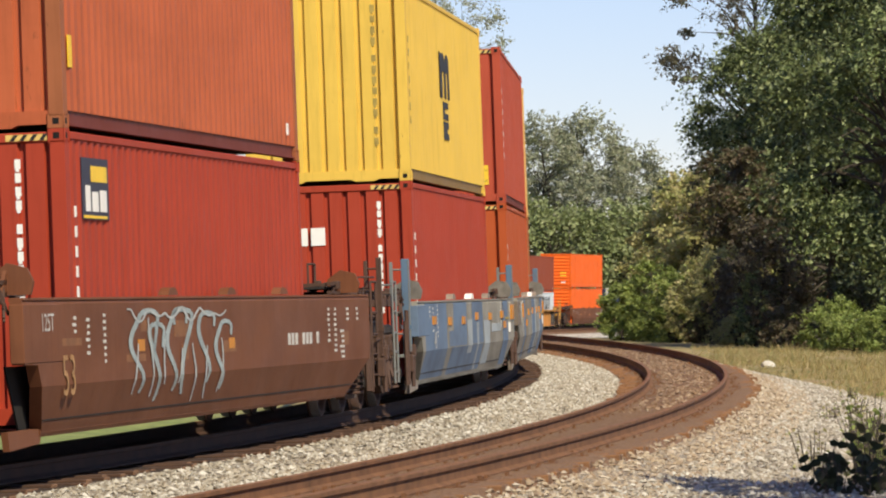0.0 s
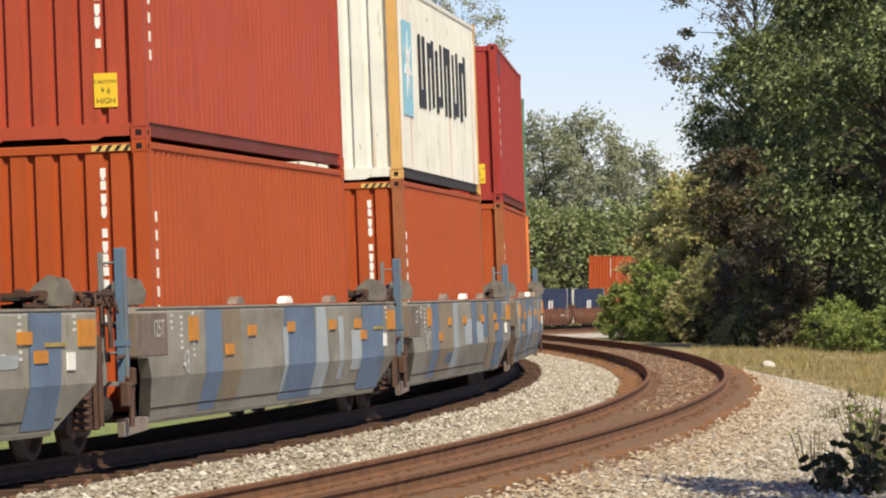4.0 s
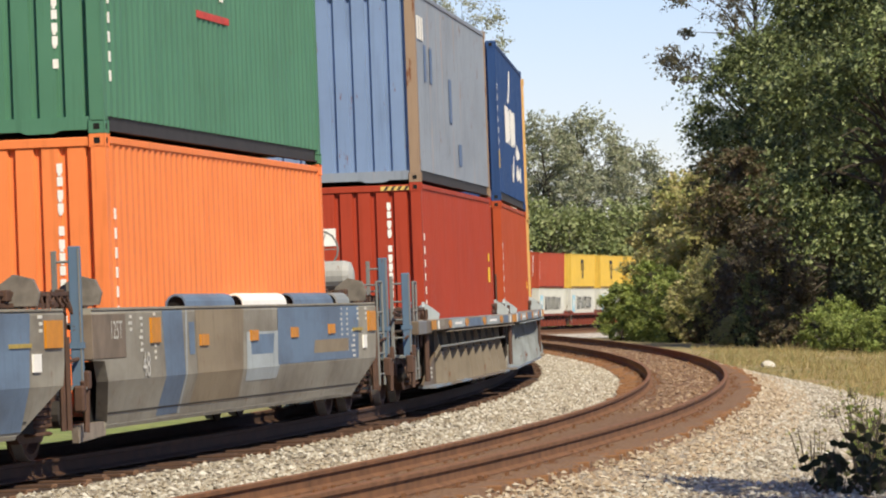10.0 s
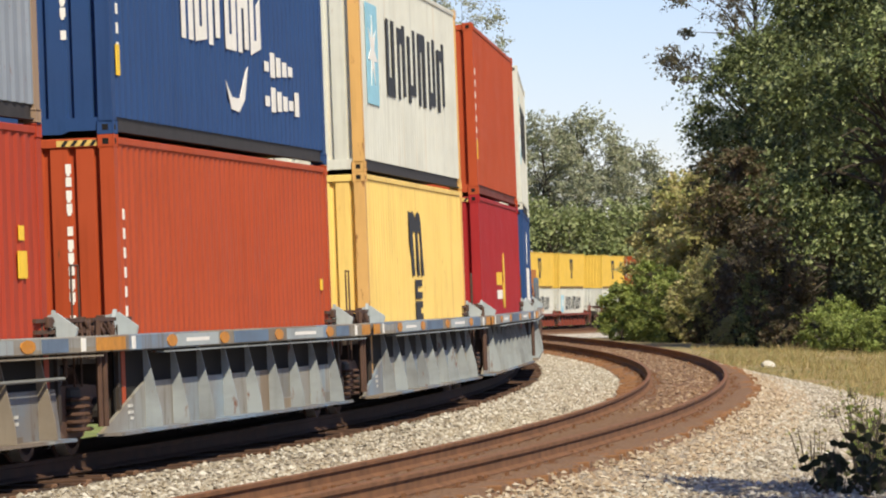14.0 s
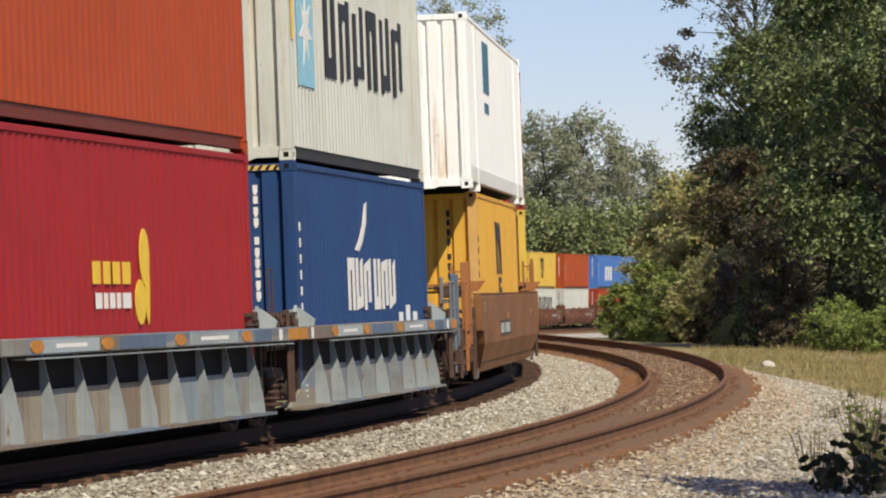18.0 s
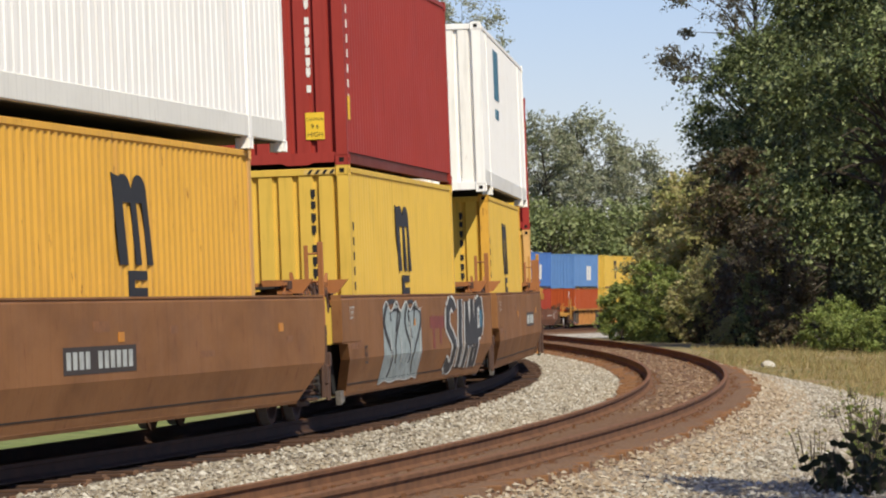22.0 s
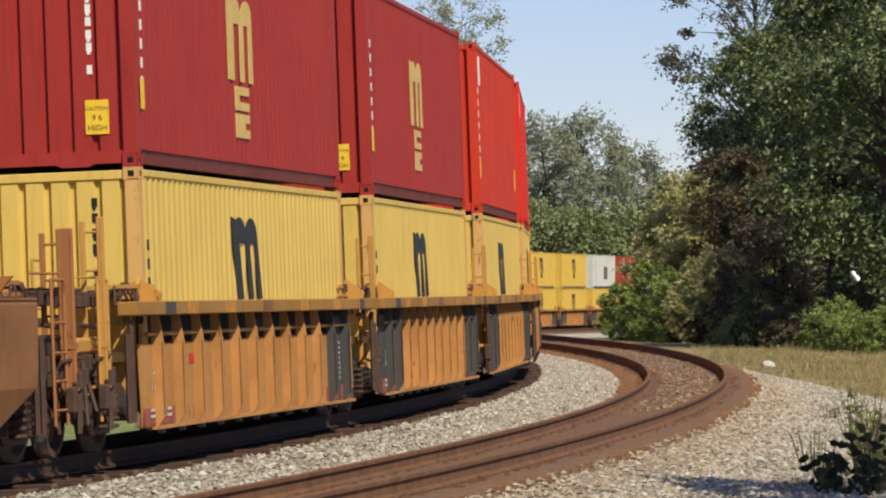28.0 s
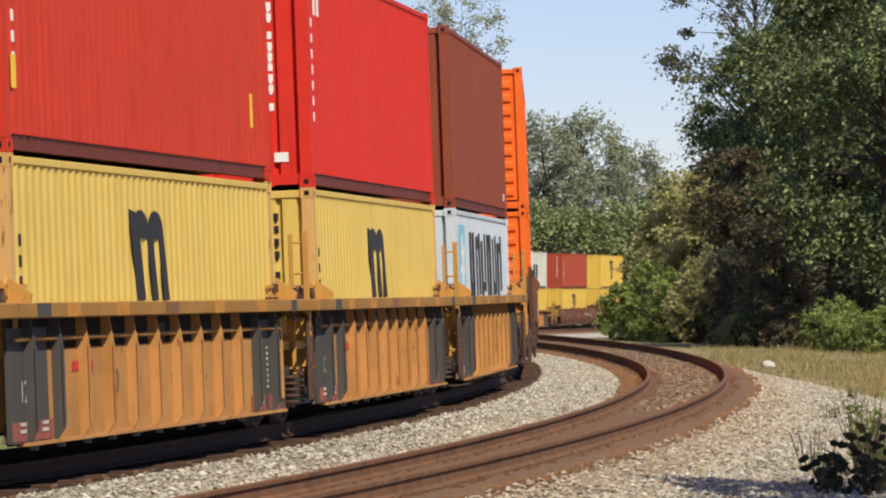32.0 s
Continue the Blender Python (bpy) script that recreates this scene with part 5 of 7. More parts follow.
RAIL_RED = paint("paint_red_brown_rail", rgb(116, 50, 38), 0.3)
RAIL_OCHRE = paint("paint_ochre_rail", rgb(136, 106, 58), 0.4)
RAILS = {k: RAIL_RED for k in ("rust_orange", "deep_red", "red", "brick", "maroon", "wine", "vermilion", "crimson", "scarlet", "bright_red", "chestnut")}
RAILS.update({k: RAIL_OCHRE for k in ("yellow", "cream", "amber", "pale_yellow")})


def box_look(col, marks=(), post=None, hazard=False, end="", rail=None, front=None):
    d = dict(mat=P[col], marks=marks, hazard=hazard, end=end)
    if post:
        d["post"] = P[post]
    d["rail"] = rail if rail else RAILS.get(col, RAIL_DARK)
    if front:
        d["front"] = P[front]
    return d


C40, C53 = (12.192, 2.438), (16.154, 2.591)
BOLD_BLACK, BOLD_GOLD = bold_m(BLACK, 0.95, 0.44, 0.2), bold_m(GOLD, 0.97, 0.8, 0.3, 0.0)
COLOUR_WORDS = {"rust_orange": "rusty orange-brown", "deep_red": "deep red", "brick": "brick orange", "old_white": "rust-streaked white", "grey_blue": "grey-blue", "cream": "cream yellow",
                "grey_white": "greyish white", "reefer_white": "white", "amber": "amber yellow", "pale_yellow": "pale yellow", "hot_orange": "bright orange", "wine": "wine red", "ink_blue": "dark ink-blue",
                "bright_red": "bright red", "light_grey": "light grey", "sky_blue": "sky blue", "steel_blue": "steel blue"}


def load(col, size=C40, H=HC, marks=(), text="", **kw):
    return (box_look(col, marks, **kw), size, H, col, text)


def curl_high(root, L, W, H):
    curl_blocks(root, L, W, H, 3.6, 0.14)


LOADS = [
    # upper, lower
    (load("rust_orange", post="rust_post", marks=(TALL, TAG)), load("deep_red", hazard=True, marks=(NUM_W, placard(DECAL, 0.66, 2.02, 1.15, 0.62), placard_over(YELLOW, 1.05, 2.40, 0.68, 0.16), placard_over(WHITE, 0.80, 2.10, 0.2, 0.26), placard_over(WHITE, 1.08, 2.10, 0.26, 0.2), placard_over(WHITE, 1.42, 2.10, 0.28, 0.22), placard_over(YELLOW, 0.7, 2.03, 1.0, 0.03)), text="with dark square")),
    (load("yellow", marks=(bold_m(BLACK, 0.72, 0.75, 0.3, 0.0), number_column(FADED, 12, 0.3, 0.10, 0.16)), text="with black mark"), load("deep_red", hazard=True, marks=(NUM_W, placard(WHITE, 1.80, 2.0, 0.17, 0.32, True), placard(WHITE, 1.56, 2.0, 0.19, 0.26, True), placard(WHITE, 1.30, 2.0, 0.21, 0.26, True)))),
    (load("red", hazard=True, marks=(NUM_W, CAUTION)), load("brick", hazard=True, marks=(NUM_W,))),
    (load("old_white", post="rusty_white", marks=(star_and_bars,), text="with star and bars"), load("brick", hazard=True, post="rust_post", marks=(NUM_W,))),
    (load("maroon", marks=(NUM_W, CAUTION, placard(NAVY_MARK, 0.35, 2.35, 0.5, 0.4)), text="with yellow plate"), load("brick", post="rust_post", marks=(NUM_W,))),
    (load("green", H=STD, marks=(NUM_W, white_blocks(1.70, 2.2, [(4.6, 4.8), (6.1, 6.3)]), white_blocks(2.1, 2.2, [(4.85, 6.05)]), white_blocks(1.75, 1.95, [(5.2, 5.7)]), white_blocks(1.45, 1.53, [(4.8, 6.6)], RED_MARK), placard(YELLOW, 1.5, 1.25, 0.5, 0.35, True)), text="with white shapes"), load("orange", marks=(NUM_W,))),
    (load("grey_blue", post="rusty_grey", front="blue_front", hazard=True, marks=(white_blocks(2.15, 2.5, [(0.4, 0.6), (0.75, 0.95), (1.1, 1.25)]), white_blocks(1.55, 2.1, [(1.3, 1.6), (2.2, 2.5)], PATCH_BLUE), white_blocks(1.05, 1.75, [(5.2, 5.6)], PATCH_BLUE), white_blocks(0.4, 0.75, [(6.6, 7.1)], PATCH_BLUE)), text="with patches"), load("deep_red", hazard=True, marks=(NUM_W, placard(WHITE, 1.80, 2.0, 0.17, 0.32, True), placard(WHITE, 1.56, 2.0, 0.19, 0.26, True), placard(WHITE, 1.30, 2.0, 0.21, 0.26, True), placard(YELLOW, 11.3, 1.42, 0.28, 0.26), placard(YELLOW, 11.35, 1.78, 0.16, 0.14)))),
    (load("navy", marks=(NUM_W, curl_high, curl_low, TALL), text="with white shapes"), load("vermilion", hazard=True, marks=(NUM_W, placard(YELLOW, 11.5, 1.3, 0.14, 0.14)))),
    (load("grey_white", post="rusty_white", marks=(star_and_bars,), text="with star and bars"), load("cream", post="rusty_white", marks=(BOLD_BLACK,), text="with black mark")),
    (load("vermilion", marks=(placard(YELLOW, 0.95, 0.75, 0.16, 0.2, True), TALL, NUM_W)), load("crimson", hazard=True, marks=(white_blocks(1.37, 1.60, [(4.6, 4.92), (5.05, 5.33), (5.45, 5.75), (5.87, 6.2)], YELLOW), figure_mark, white_blocks(1.12, 1.28, [(4.7, 4.95), (5.05, 5.2), (5.3, 5.5), (5.6, 5.75), (5.85, 6.2)])), text="with yellow shapes")),
    (load("grey_white", marks=(star_and_bars, placard(YELLOW, 0.30, 1.5, 0.10, 0.9)), text="with star and bars"), load("navy", hazard=True, marks=(NUM_W, curl_blocks), text="with white shapes")),
    (load("reefer_white", C53, marks=(white_blocks(1.75, 2.65, [(4.3, 4.75), (4.9, 5.35), (5.5, 5.95)], TEAL_MARK), white_blocks(1.4, 1.58, [(4.5, 4.8), (4.9, 5.15), (5.25, 5.7)], TEAL_MARK), placard(TEAL_MARK, 1.5, 2.45, 0.7, 0.18, True)), rail=WHITE_RAIL, front="streaked_white", text="with teal shapes"), load("amber", marks=(bold_m(BLACK, 0.95, 0.44, -0.25), NUM_B), post="rusty_white", text="with black mark")),
    (load("maroon", marks=(NUM_W, CAUTION, TALL), text="with yellow plate"), load("yellow", hazard=True, marks=(BOLD_BLACK, NUM_B), text="with black mark")),
    (load("reefer_white", C53, marks=(white_blocks(1.75, 2.65, [(4.3, 4.75), (4.9, 5.35), (5.5, 5.95)], TEAL_MARK), white_blocks(1.4, 1.58, [(4.5, 4.8), (4.9, 5.15), (5.25, 5.7)], TEAL_MARK), placard(TEAL_MARK, 1.5, 2.45, 0.7, 0.18, True)), rail=WHITE_RAIL, front="streaked_white", text="with teal shapes"), load("yellow", marks=(BOLD_BLACK, NUM_B), post="amber", text="with black mark")),
    (load("wine", hazard=True, marks=(NUM_W, CAUTION, BOLD_GOLD, TALL), text="with yellow mark"), load("pale_yellow", H=STD, post="rusty_white", marks=(BOLD_BLACK, NUM_B), text="with black mark")),
    (load("wine", marks=(NUM_W, CAUTION, BOLD_GOLD, TALL), text="with yellow mark"), load("pale_yellow", H=STD, post="rusty_white", marks=(BOLD_BLACK, NUM_B), text="with black mark")),
    (load("scarlet", marks=(NUM_W, white_blocks(2.2, 2.7, [(0.6, 0.75), (0.9, 1.05)]), TALL, placard(YELLOW, 11.2, 0.6, 0.1, 0.4))), load("pale_yellow", H=STD, post="rusty_white", marks=(BOLD_BLACK, NUM_B), text="with black mark")),
    (load("bright_red", marks=(NUM_W, white_blocks(2.2, 2.7, [(0.6, 0.75), (0.9, 1.05)]), placard(YELLOW, 0.55, 0.5, 0.22, 0.24, True), placard(WHITE, 0.3, 0.32, 0.18, 0.12, True))), load("pale_yellow", H=STD, post="rusty_white", marks=(BOLD_BLACK, NUM_B), text="with black mark")),
    (load("chestnut", marks=(TAG,)), load("light_grey", H=STD, marks=(star_and_bars,), text="with star and bars")),
    (load("hot_orange", C53, end="ribs", rail=P["hot_orange"], marks=(placard(WHITE, 0.5, 0.45, 0.35, 0.16, True), placard(YELLOW, 0.45, 1.0, 0.5, 0.35, True))), load("hot_orange", C53, end="ribs", rail=P["hot_orange"])),
    (None, load("ink_blue", C53, rail=P["ink_blue"], post="grey_white", marks=(white_blocks(0.9, 1.9, [(7.0, 7.8), (8.3, 9.0)]),))),
    (None, load("ink_blue", C53, rail=P["ink_blue"], post="grey_white", marks=(white_blocks(0.9, 1.9, [(7.0, 7.8), (8.3, 9.0)]),))),
    (load("brick", marks=(NUM_W,)), load("deep_red", marks=(NUM_W,))),
    (load("red", marks=(NUM_W,)), load("grey_white", marks=(star_and_bars,))),
    (load("yellow", marks=(BOLD_BLACK,)), load("grey_white", marks=(star_and_bars,))),
    (load("yellow", marks=(BOLD_BLACK,)), load("grey_white", marks=(star_and_bars,))),
    (load("yellow", marks=(BOLD_BLACK,)), load("grey_white", marks=(star_and_bars,))),
    (load("yellow", marks=(BOLD_BLACK,)), load("grey_white", marks=(star_and_bars,))),
    (load("brick", marks=(NUM_W,)), load("grey_white", marks=(NUM_B,))),
    (load("sky_blue", marks=(NUM_W, white_blocks(0.7, 1.9, [(4.0, 4.9), (5.3, 6.2), (6.6, 7.6)]))), load("deep_red", marks=(NUM_W,))),
    (load("steel_blue", marks=(white_blocks(0.7, 1.9, [(6.2, 7.0), (7.2, 8.4)]),)), load("brick", marks=(NUM_W,))),
    (load("yellow", marks=(BOLD_BLACK,)), load("yellow", marks=(BOLD_BLACK,))),
    (load("yellow", marks=(BOLD_BLACK,)), load("yellow", marks=(BOLD_BLACK,))),
    (load("yellow", marks=(BOLD_BLACK,)), load("yellow", marks=(BOLD_BLACK,))),
    (load("grey_white", marks=(white_blocks(0.8, 1.9, [(6.0, 6.8), (7.1, 7.9)], BLACK),)), load("yellow", marks=(BOLD_BLACK,))),
    (load("red", marks=(NUM_W,)), load("yellow", marks=(BOLD_BLACK,))),
    (load("yellow", marks=(BOLD_BLACK,)), load("yellow", marks=(BOLD_BLACK,))),
]

BROWN = paint("brown_car_paint", rgb(118, 71, 45), 0.4, 0.2, 0.65, 0.5)
TAN = paint("tan_brown_car_paint", rgb(144, 97, 56), 0.55, 0.25, 0.65, 0.6)
CAR_YELLOW = paint("ochre_car_paint", rgb(192, 136, 74), 0.6, 0.2, 0.7, 0.5)
CAR_GREY = paint("dark_grey_panel", rgb(78, 76, 74), 0.1, 0.1, 0.7)
OCHRE_DARK = paint("dirty_ochre_sill", rgb(168, 120, 52), 0.5, 0.2, 0.65, 0.4)
AMBER_FADE = plain("faded_amber_patch", rgb(192, 126, 34), 0.65, 0.0, 0.2)
RED_BROWN = paint("red_brown_car_paint", rgb(128, 62, 48), 0.3, 0.2, 0.65)
TAN_POST = paint("ochre_brown_post_paint", rgb(166, 106, 60), 0.5)
OCHRE_POST = paint("ochre_post_paint", rgb(196, 142, 64), 0.5)
FADED_GOLD = plain("faded_tan_stencil", rgb(168, 124, 74), 0.65, 0.0, 0.3)
SPRAY_PALE = plain("pale_grey_spray", rgb(150, 164, 164), 0.6, 0.0, 0.3)
GRIMY_PANEL = patched("grimy_patched_panel", (rgb(86, 75, 64), rgb(96, 86, 74), rgb(104, 116, 128), rgb(80, 69, 58)), 1.0, 0.6)
GRIMY_FIN = paint("grimy_brown_fin", rgb(132, 122, 108), 0.5, 0.2, 0.7, 0.4)
END_RUST = plain("rust_brown_plate", rgb(96, 74, 58), 0.75, 0.0, 0.35)
TANK_GREY = paint("pale_grey_tank_paint", rgb(168, 170, 168), 0.4, 0.2, 0.6, 0.4)
POST_GREY = paint("grey_pipe_paint", rgb(120, 122, 120), 0.6)
LUMP = plain("brown_grey_guide", rgb(128, 116, 104), 0.7, 0.0, 0.3)
BLACKISH = plain("dark_number_panel", rgb(58, 48, 42), 0.65, 0.0, 0.2)
PINK_PATCH = plain("faded_red_patch", rgb(150, 76, 62), 0.65, 0.0, 0.3)
SMUDGE = plain("brown_paint_patch", rgb(130, 82, 42), 0.65, 0.0, 0.3)
POST_BLUE = paint("blue_post_paint", rgb(88, 112, 136), 0.6)
GUIDE_GREY = plain("grimy_guide_plate", rgb(112, 106, 98), 0.7, 0.0, 0.35)
FIN_GREY = paint("grey_fin_paint", rgb(146, 154, 158), 0.6, 0.25, 0.6, 0.7)
SILL_PATCH = patched("patched_sill_paint", (rgb(98, 122, 146), rgb(148, 152, 150), rgb(120, 108, 94), rgb(112, 140, 168), rgb(140, 134, 120)), 0.6)
PANEL_PATCH = patched("patched_panel_paint", (rgb(146, 150, 148), rgb(122, 142, 160), rgb(156, 150, 132), rgb(116, 118, 116), rgb(138, 120, 98), rgb(134, 152, 164)), 1.0, 0.6)

PAINT_BLUE = paint("blue_touch_up_car_paint", rgb(100, 122, 148), 0.3, 0.25, 0.62, 0.7)
PAINT_PALE = paint("pale_touch_up_car_paint", rgb(164, 174, 178), 0.3, 0.2, 0.62, 0.6)
PAINT_GREY = paint("grey_car_paint", rgb(146, 142, 130), 0.5, 0.25, 0.65, 0.8)
PAINT_TAN = paint("tan_grey_car_paint", rgb(140, 126, 104), 0.4, 0.25, 0.65, 0.6)
STENCIL_PALE = plain("worn_white_stencil", rgb(196, 194, 186), 0.6, 0.0, 0.25)
BLUE_BOX = plain("brown_grey_end_box", rgb(112, 98, 84), 0.75, 0.0, 0.3, 3.0)

STENCILS = stencil_bars([(0.69, 1.36, 0.10, 3), (0.635, 1.34, 0.10, 6), (0.565, 1.38, 0.09, 8), (-0.665, 1.38, 0.10, 7), (-0.71, 1.38, 0.12, 9), (-0.755, 1.10, 0.22, 6), (-0.80, 1.38, 0.12, 3), (-0.87, 1.38, 0.10, 3)])


def end_patches(root, h, top):
    """Faded red patches low on the side beside the end panels."""
    for x, w in ((0.80, 0.7), (0.695, 0.7), (-0.62, 0.8), (-0.74, 0.6)):
        part("paint_patch", Geo().box(x * h - w / 2, x * h + w / 2, 1.262, 1.271, 0.24, 0.42), PINK_PATCH, root, "faded red paint patch")
    part("paint_patch", Geo().box(0.43 * h, 0.54 * h, 1.262, 1.271, 0.86, 0.96), RED_MARK, root, "small red paint patch")


PATCHWORK = {
    1: patchwork([(6.9, 3.6, 0.33, 1.46, "B"), (3.3, 0.4, 0.76, 1.46, "B"), (3.0, -2.4, 0.33, 0.74, "B"), (-0.5, -2.4, 0.76, 1.46, "B"), (3.6, 2.6, 1.0, 1.46, "G"), (0.3, -0.5, 0.62, 1.15, "P"), (-1.3, -1.7, 0.33, 1.1, "P"), (-2.6, -3.7, 0.4, 1.12, "P"), (-4.0, -5.9, 0.92, 1.05, "P"), (-6.2, -7.3, 0.33, 1.46, "B")],
                 [(5.6, 1.18), (3.2, 1.15), (1.0, 1.15), (-1.3, 1.2), (-3.8, 1.18), (-6.1, 1.2), (-6.6, 1.02)]),
    2: patchwork([(4.4, 3.5, 0.33, 1.46, "B"), (3.4, 2.4, 0.4, 1.44, "T"), (-0.3, -2.4, 0.33, 1.46, "B"), (-0.2, -0.5, 0.4, 1.2, "P"), (-2.4, -3.2, 0.33, 1.46, "P"), (-4.0, -4.4, 0.5, 1.3, "P"), (-5.0, -5.9, 0.6, 1.12, "P"), (-5.8, -7.5, 0.33, 1.46, "B")],
                 [(3.1, 0.98), (1.75, 1.18), (-0.7, 1.2), (-3.6, 1.2), (-5.5, 1.2), (-5.9, 1.05)]),
    3: patchwork([(4.7, 3.7, 0.33, 1.46, "B"), (3.6, 1.7, 0.33, 1.45, "T"), (2.5, 1.5, 0.5, 0.66, "B"), (1.5, 0.7, 0.4, 1.46, "P"), (-0.2, -1.5, 0.76, 1.16, "P"), (-1.5, -2.3, 0.76, 1.44, "B"), (-2.3, -3.4, 0.76, 1.1, "P"), (-2.4, -3.6, 1.16, 1.45, "T"), (-3.4, -4.2, 0.85, 1.46, "B"), (-4.3, -5.6, 0.33, 1.4, "T"), (-5.7, -7.0, 0.33, 1.46, "B")],
                 [(3.5, 0.93), (2.1, 1.15), (-0.3, 1.15), (-3.3, 1.15), (-5.6, 1.17), (-5.9, 1.0)]),
    4: patchwork([(5.0, 3.6, 0.33, 1.46, "B"), (3.5, 2.0, 0.33, 1.45, "T"), (1.9, 0.6, 0.5, 1.46, "B"), (0.7, -0.1, 0.33, 1.12, "P"), (-0.1, -1.2, 0.33, 1.46, "B"), (-0.4, -1.3, 0.85, 1.3, "P"), (-1.5, -2.5, 0.76, 1.46, "B"), (-2.6, -3.0, 0.76, 1.26, "P"), (-3.0, -4.8, 0.78, 1.02, "B"), (-3.3, -5.6, 1.05, 1.45, "G"), (-6.2, -7.4, 0.33, 1.46, "B")],
                 [(3.7, 0.9), (2.3, 1.12), (-0.3, 1.15), (-3.2, 1.15), (-5.7, 1.15), (-6.0, 1.0)]),
    5: patchwork([(4.6, 3.6, 0.33, 1.46, "B"), (3.55, 3.45, 0.33, 1.46, "P"), (3.4, 3.0, 0.95, 1.3, "B"), (3.0, 0.4, 0.4, 1.46, "T"), (0.2, -1.7, 0.6, 1.16, "P"), (0.0, -1.4, 0.9, 1.13, "B"), (-1.7, -7.2, 0.76, 1.46, "B"), (-4.0, -6.4, 0.86, 1.02, "T")],
                 [(2.6, 1.1), (-0.2, 1.12), (-2.7, 1.13), (-5.2, 1.15)]),
}


KINDS = {
    "brown": ("smooth", dict(lead_off=(0.7, -0.6), top=1.565, box=BROWN, foot=BROWN, side=BROWN, trim=BROWN, end=END_GRIME_SHADE, post=STEEL_BROWN, guide=BROWN, marks=(reflectors((0.4, -0.06), 1.04, 0.12), STENCILS, big_number("125T", 0.80, 1.26, 0.24, STENCIL_PALE), stencil_blocks(-0.395, 0.98, 9), faint_patches(5, 7, SMUDGE))), "brown-painted smooth-sided well car carrying stacked containers"),
    "blue": ("smooth", dict(foot=LUMP, side=PAINT_GREY, trim=PAINT_GREY, end=END_GRIME_SHADE, box=BLUE_BOX, post=POST_BLUE, guide=GUIDE_GREY, lump=LUMP, top=1.46, lead_off=(-0.85, -1.0), marks=(STENCILS, big_number("125T", 0.765, 1.16, 0.26, STENCIL_PALE))), "blue-grey patched smooth-sided well car with orange reflectors"),
    "fins": ("fins", dict(lead_off=(1.3, 0.4), side=PANEL_PATCH, trim=SILL_PATCH, end=END_GRIME_SHADE, post=POST_BLUE, fin=FIN_GREY, guide=PAINT_PALE, marks=(sill_marks(1.037, [(0.95, 0.6, AMBER_FADE), (0.86, 0.16, WHITE), (0.62, 0.3, ORANGE_REF), (0.45, 2.2, PAINT_PALE), (0.45, 1.2, WHITE), (0.26, 0.3, ORANGE_REF), (0.06, 2.0, PAINT_BLUE), (-0.16, 0.3, ORANGE_REF), (-0.38, 2.4, PAINT_PALE), (-0.38, 1.4, WHITE), (-0.60, 0.3, ORANGE_REF), (-0.72, 0.9, PAINT_BLUE), (-0.85, 0.16, WHITE), (-0.95, 0.6, AMBER_FADE)]), stencil_bars([(0.78, 0.45, 0.16, 3), (-0.62, 0.45, 0.16, 2)], None, 1.264))), "grey-blue well car with upright fins below a patched sill"),
    "tan": ("smooth", dict(foot=GUIDE_GREY, lead_off=(0.25, -0.1), top=1.565, box=TAN, flap=True, side=TAN, trim=TAN, end=END_GRIME_SHADE, post=TAN_POST, guide=TAN_POST, marks=(reflectors((-0.69, 0.12), 1.2, 0.1), big_number("53", 0.665, 0.66, 0.36, BLACKISH), big_number("125T", 0.80, 1.26, 0.24, STENCIL_PALE), stencil_bars([(0.72, 0.95, 0.25, 2)], SMUDGE), faint_patches(7, 6, SMUDGE))), "tan-brown smooth-sided well car carrying stacked containers"),
    "ochre": ("ribs", dict(lead_off=(0.85, 0.0), side=CAR_YELLOW, trim=OCHRE_DARK, end=OCHRE_POST, post=OCHRE_POST, fin=CAR_YELLOW, fin_end=CAR_GREY, guide=OCHRE_POST, marks=(stencil_bars([(0.80, 0.38, 0.16, 2), (0.69, 0.38, 0.16, 2), (-0.74, 0.38, 0.16, 2), (-0.64, 0.38, 0.16, 2), (-0.69, 0.95, 0.05, 8)], None, 1.274), big_number("40", 0.31, 0.62, 0.34, SMUDGE), end_patches, sill_marks(1.378, [(0.77, 0.5, CAR_GREY), (0.62, 0.5, AMBER_FADE), (0.35, 0.5, AMBER_FADE), (0.06, 0.6, SMUDGE), (-0.25, 0.5, AMBER_FADE), (-0.55, 0.5, AMBER_FADE), (-0.8, 0.3, CAR_GREY)]), big_number("125T", 0.765, 0.60, 0.30, STENCIL_PALE))), "ochre-yellow well car with upright ribs along its side"),
    "red_fins": ("fins", dict(lead_off=(1.3, 0.4), side=RED_BROWN, trim=RED_BROWN, end=RED_BROWN, post=RED_BROWN, fin=RED_BROWN, guide=RED_BROWN), "red-brown well car with upright fins below its sill"),
}
CARS = [  # kind, pitch, first load, places in mid-clip
    ("brown", 19.8, 0, [-205.6]),
    ("blue", 17.9, 1, [-183.3, -165.2, -147.3, -129.4, -111.9]),
    ("fins", 15.25, 6, [-90.2, -75.2, -59.8, -44.4, -29.3]),
    ("tan", 19.7, 11, [-8.3, 11.3, 31.0]),
    ("ochre", 15.2, 14, [51.6, 66.9, 81.9, 97.0, 112.2]),
    ("brown", 19.3, 19, [134.6, 153.6, 172.8]),
    ("red_fins", 15.4, 22, [194.0, 209.6, 225.2, 240.6, 256.0]),
    ("brown", 17.0, 27, [278.0, 294.6, 311.8]),
    ("ochre", 15.4, 30, [335.6, 351.6, 367.2, 383.0, 398.6]),
    ("brown", 19.6, 35, [418.6, 438.4]),
]
SHIFT = {4: (-0.25, -0.25), 11: (-0.3, -0.1), 13: (0.38, 0.38), 15: (0.4, 0.3)}   # how far loads sit off the middle of their wells, lower and upper
TRUCK = rail_truck()
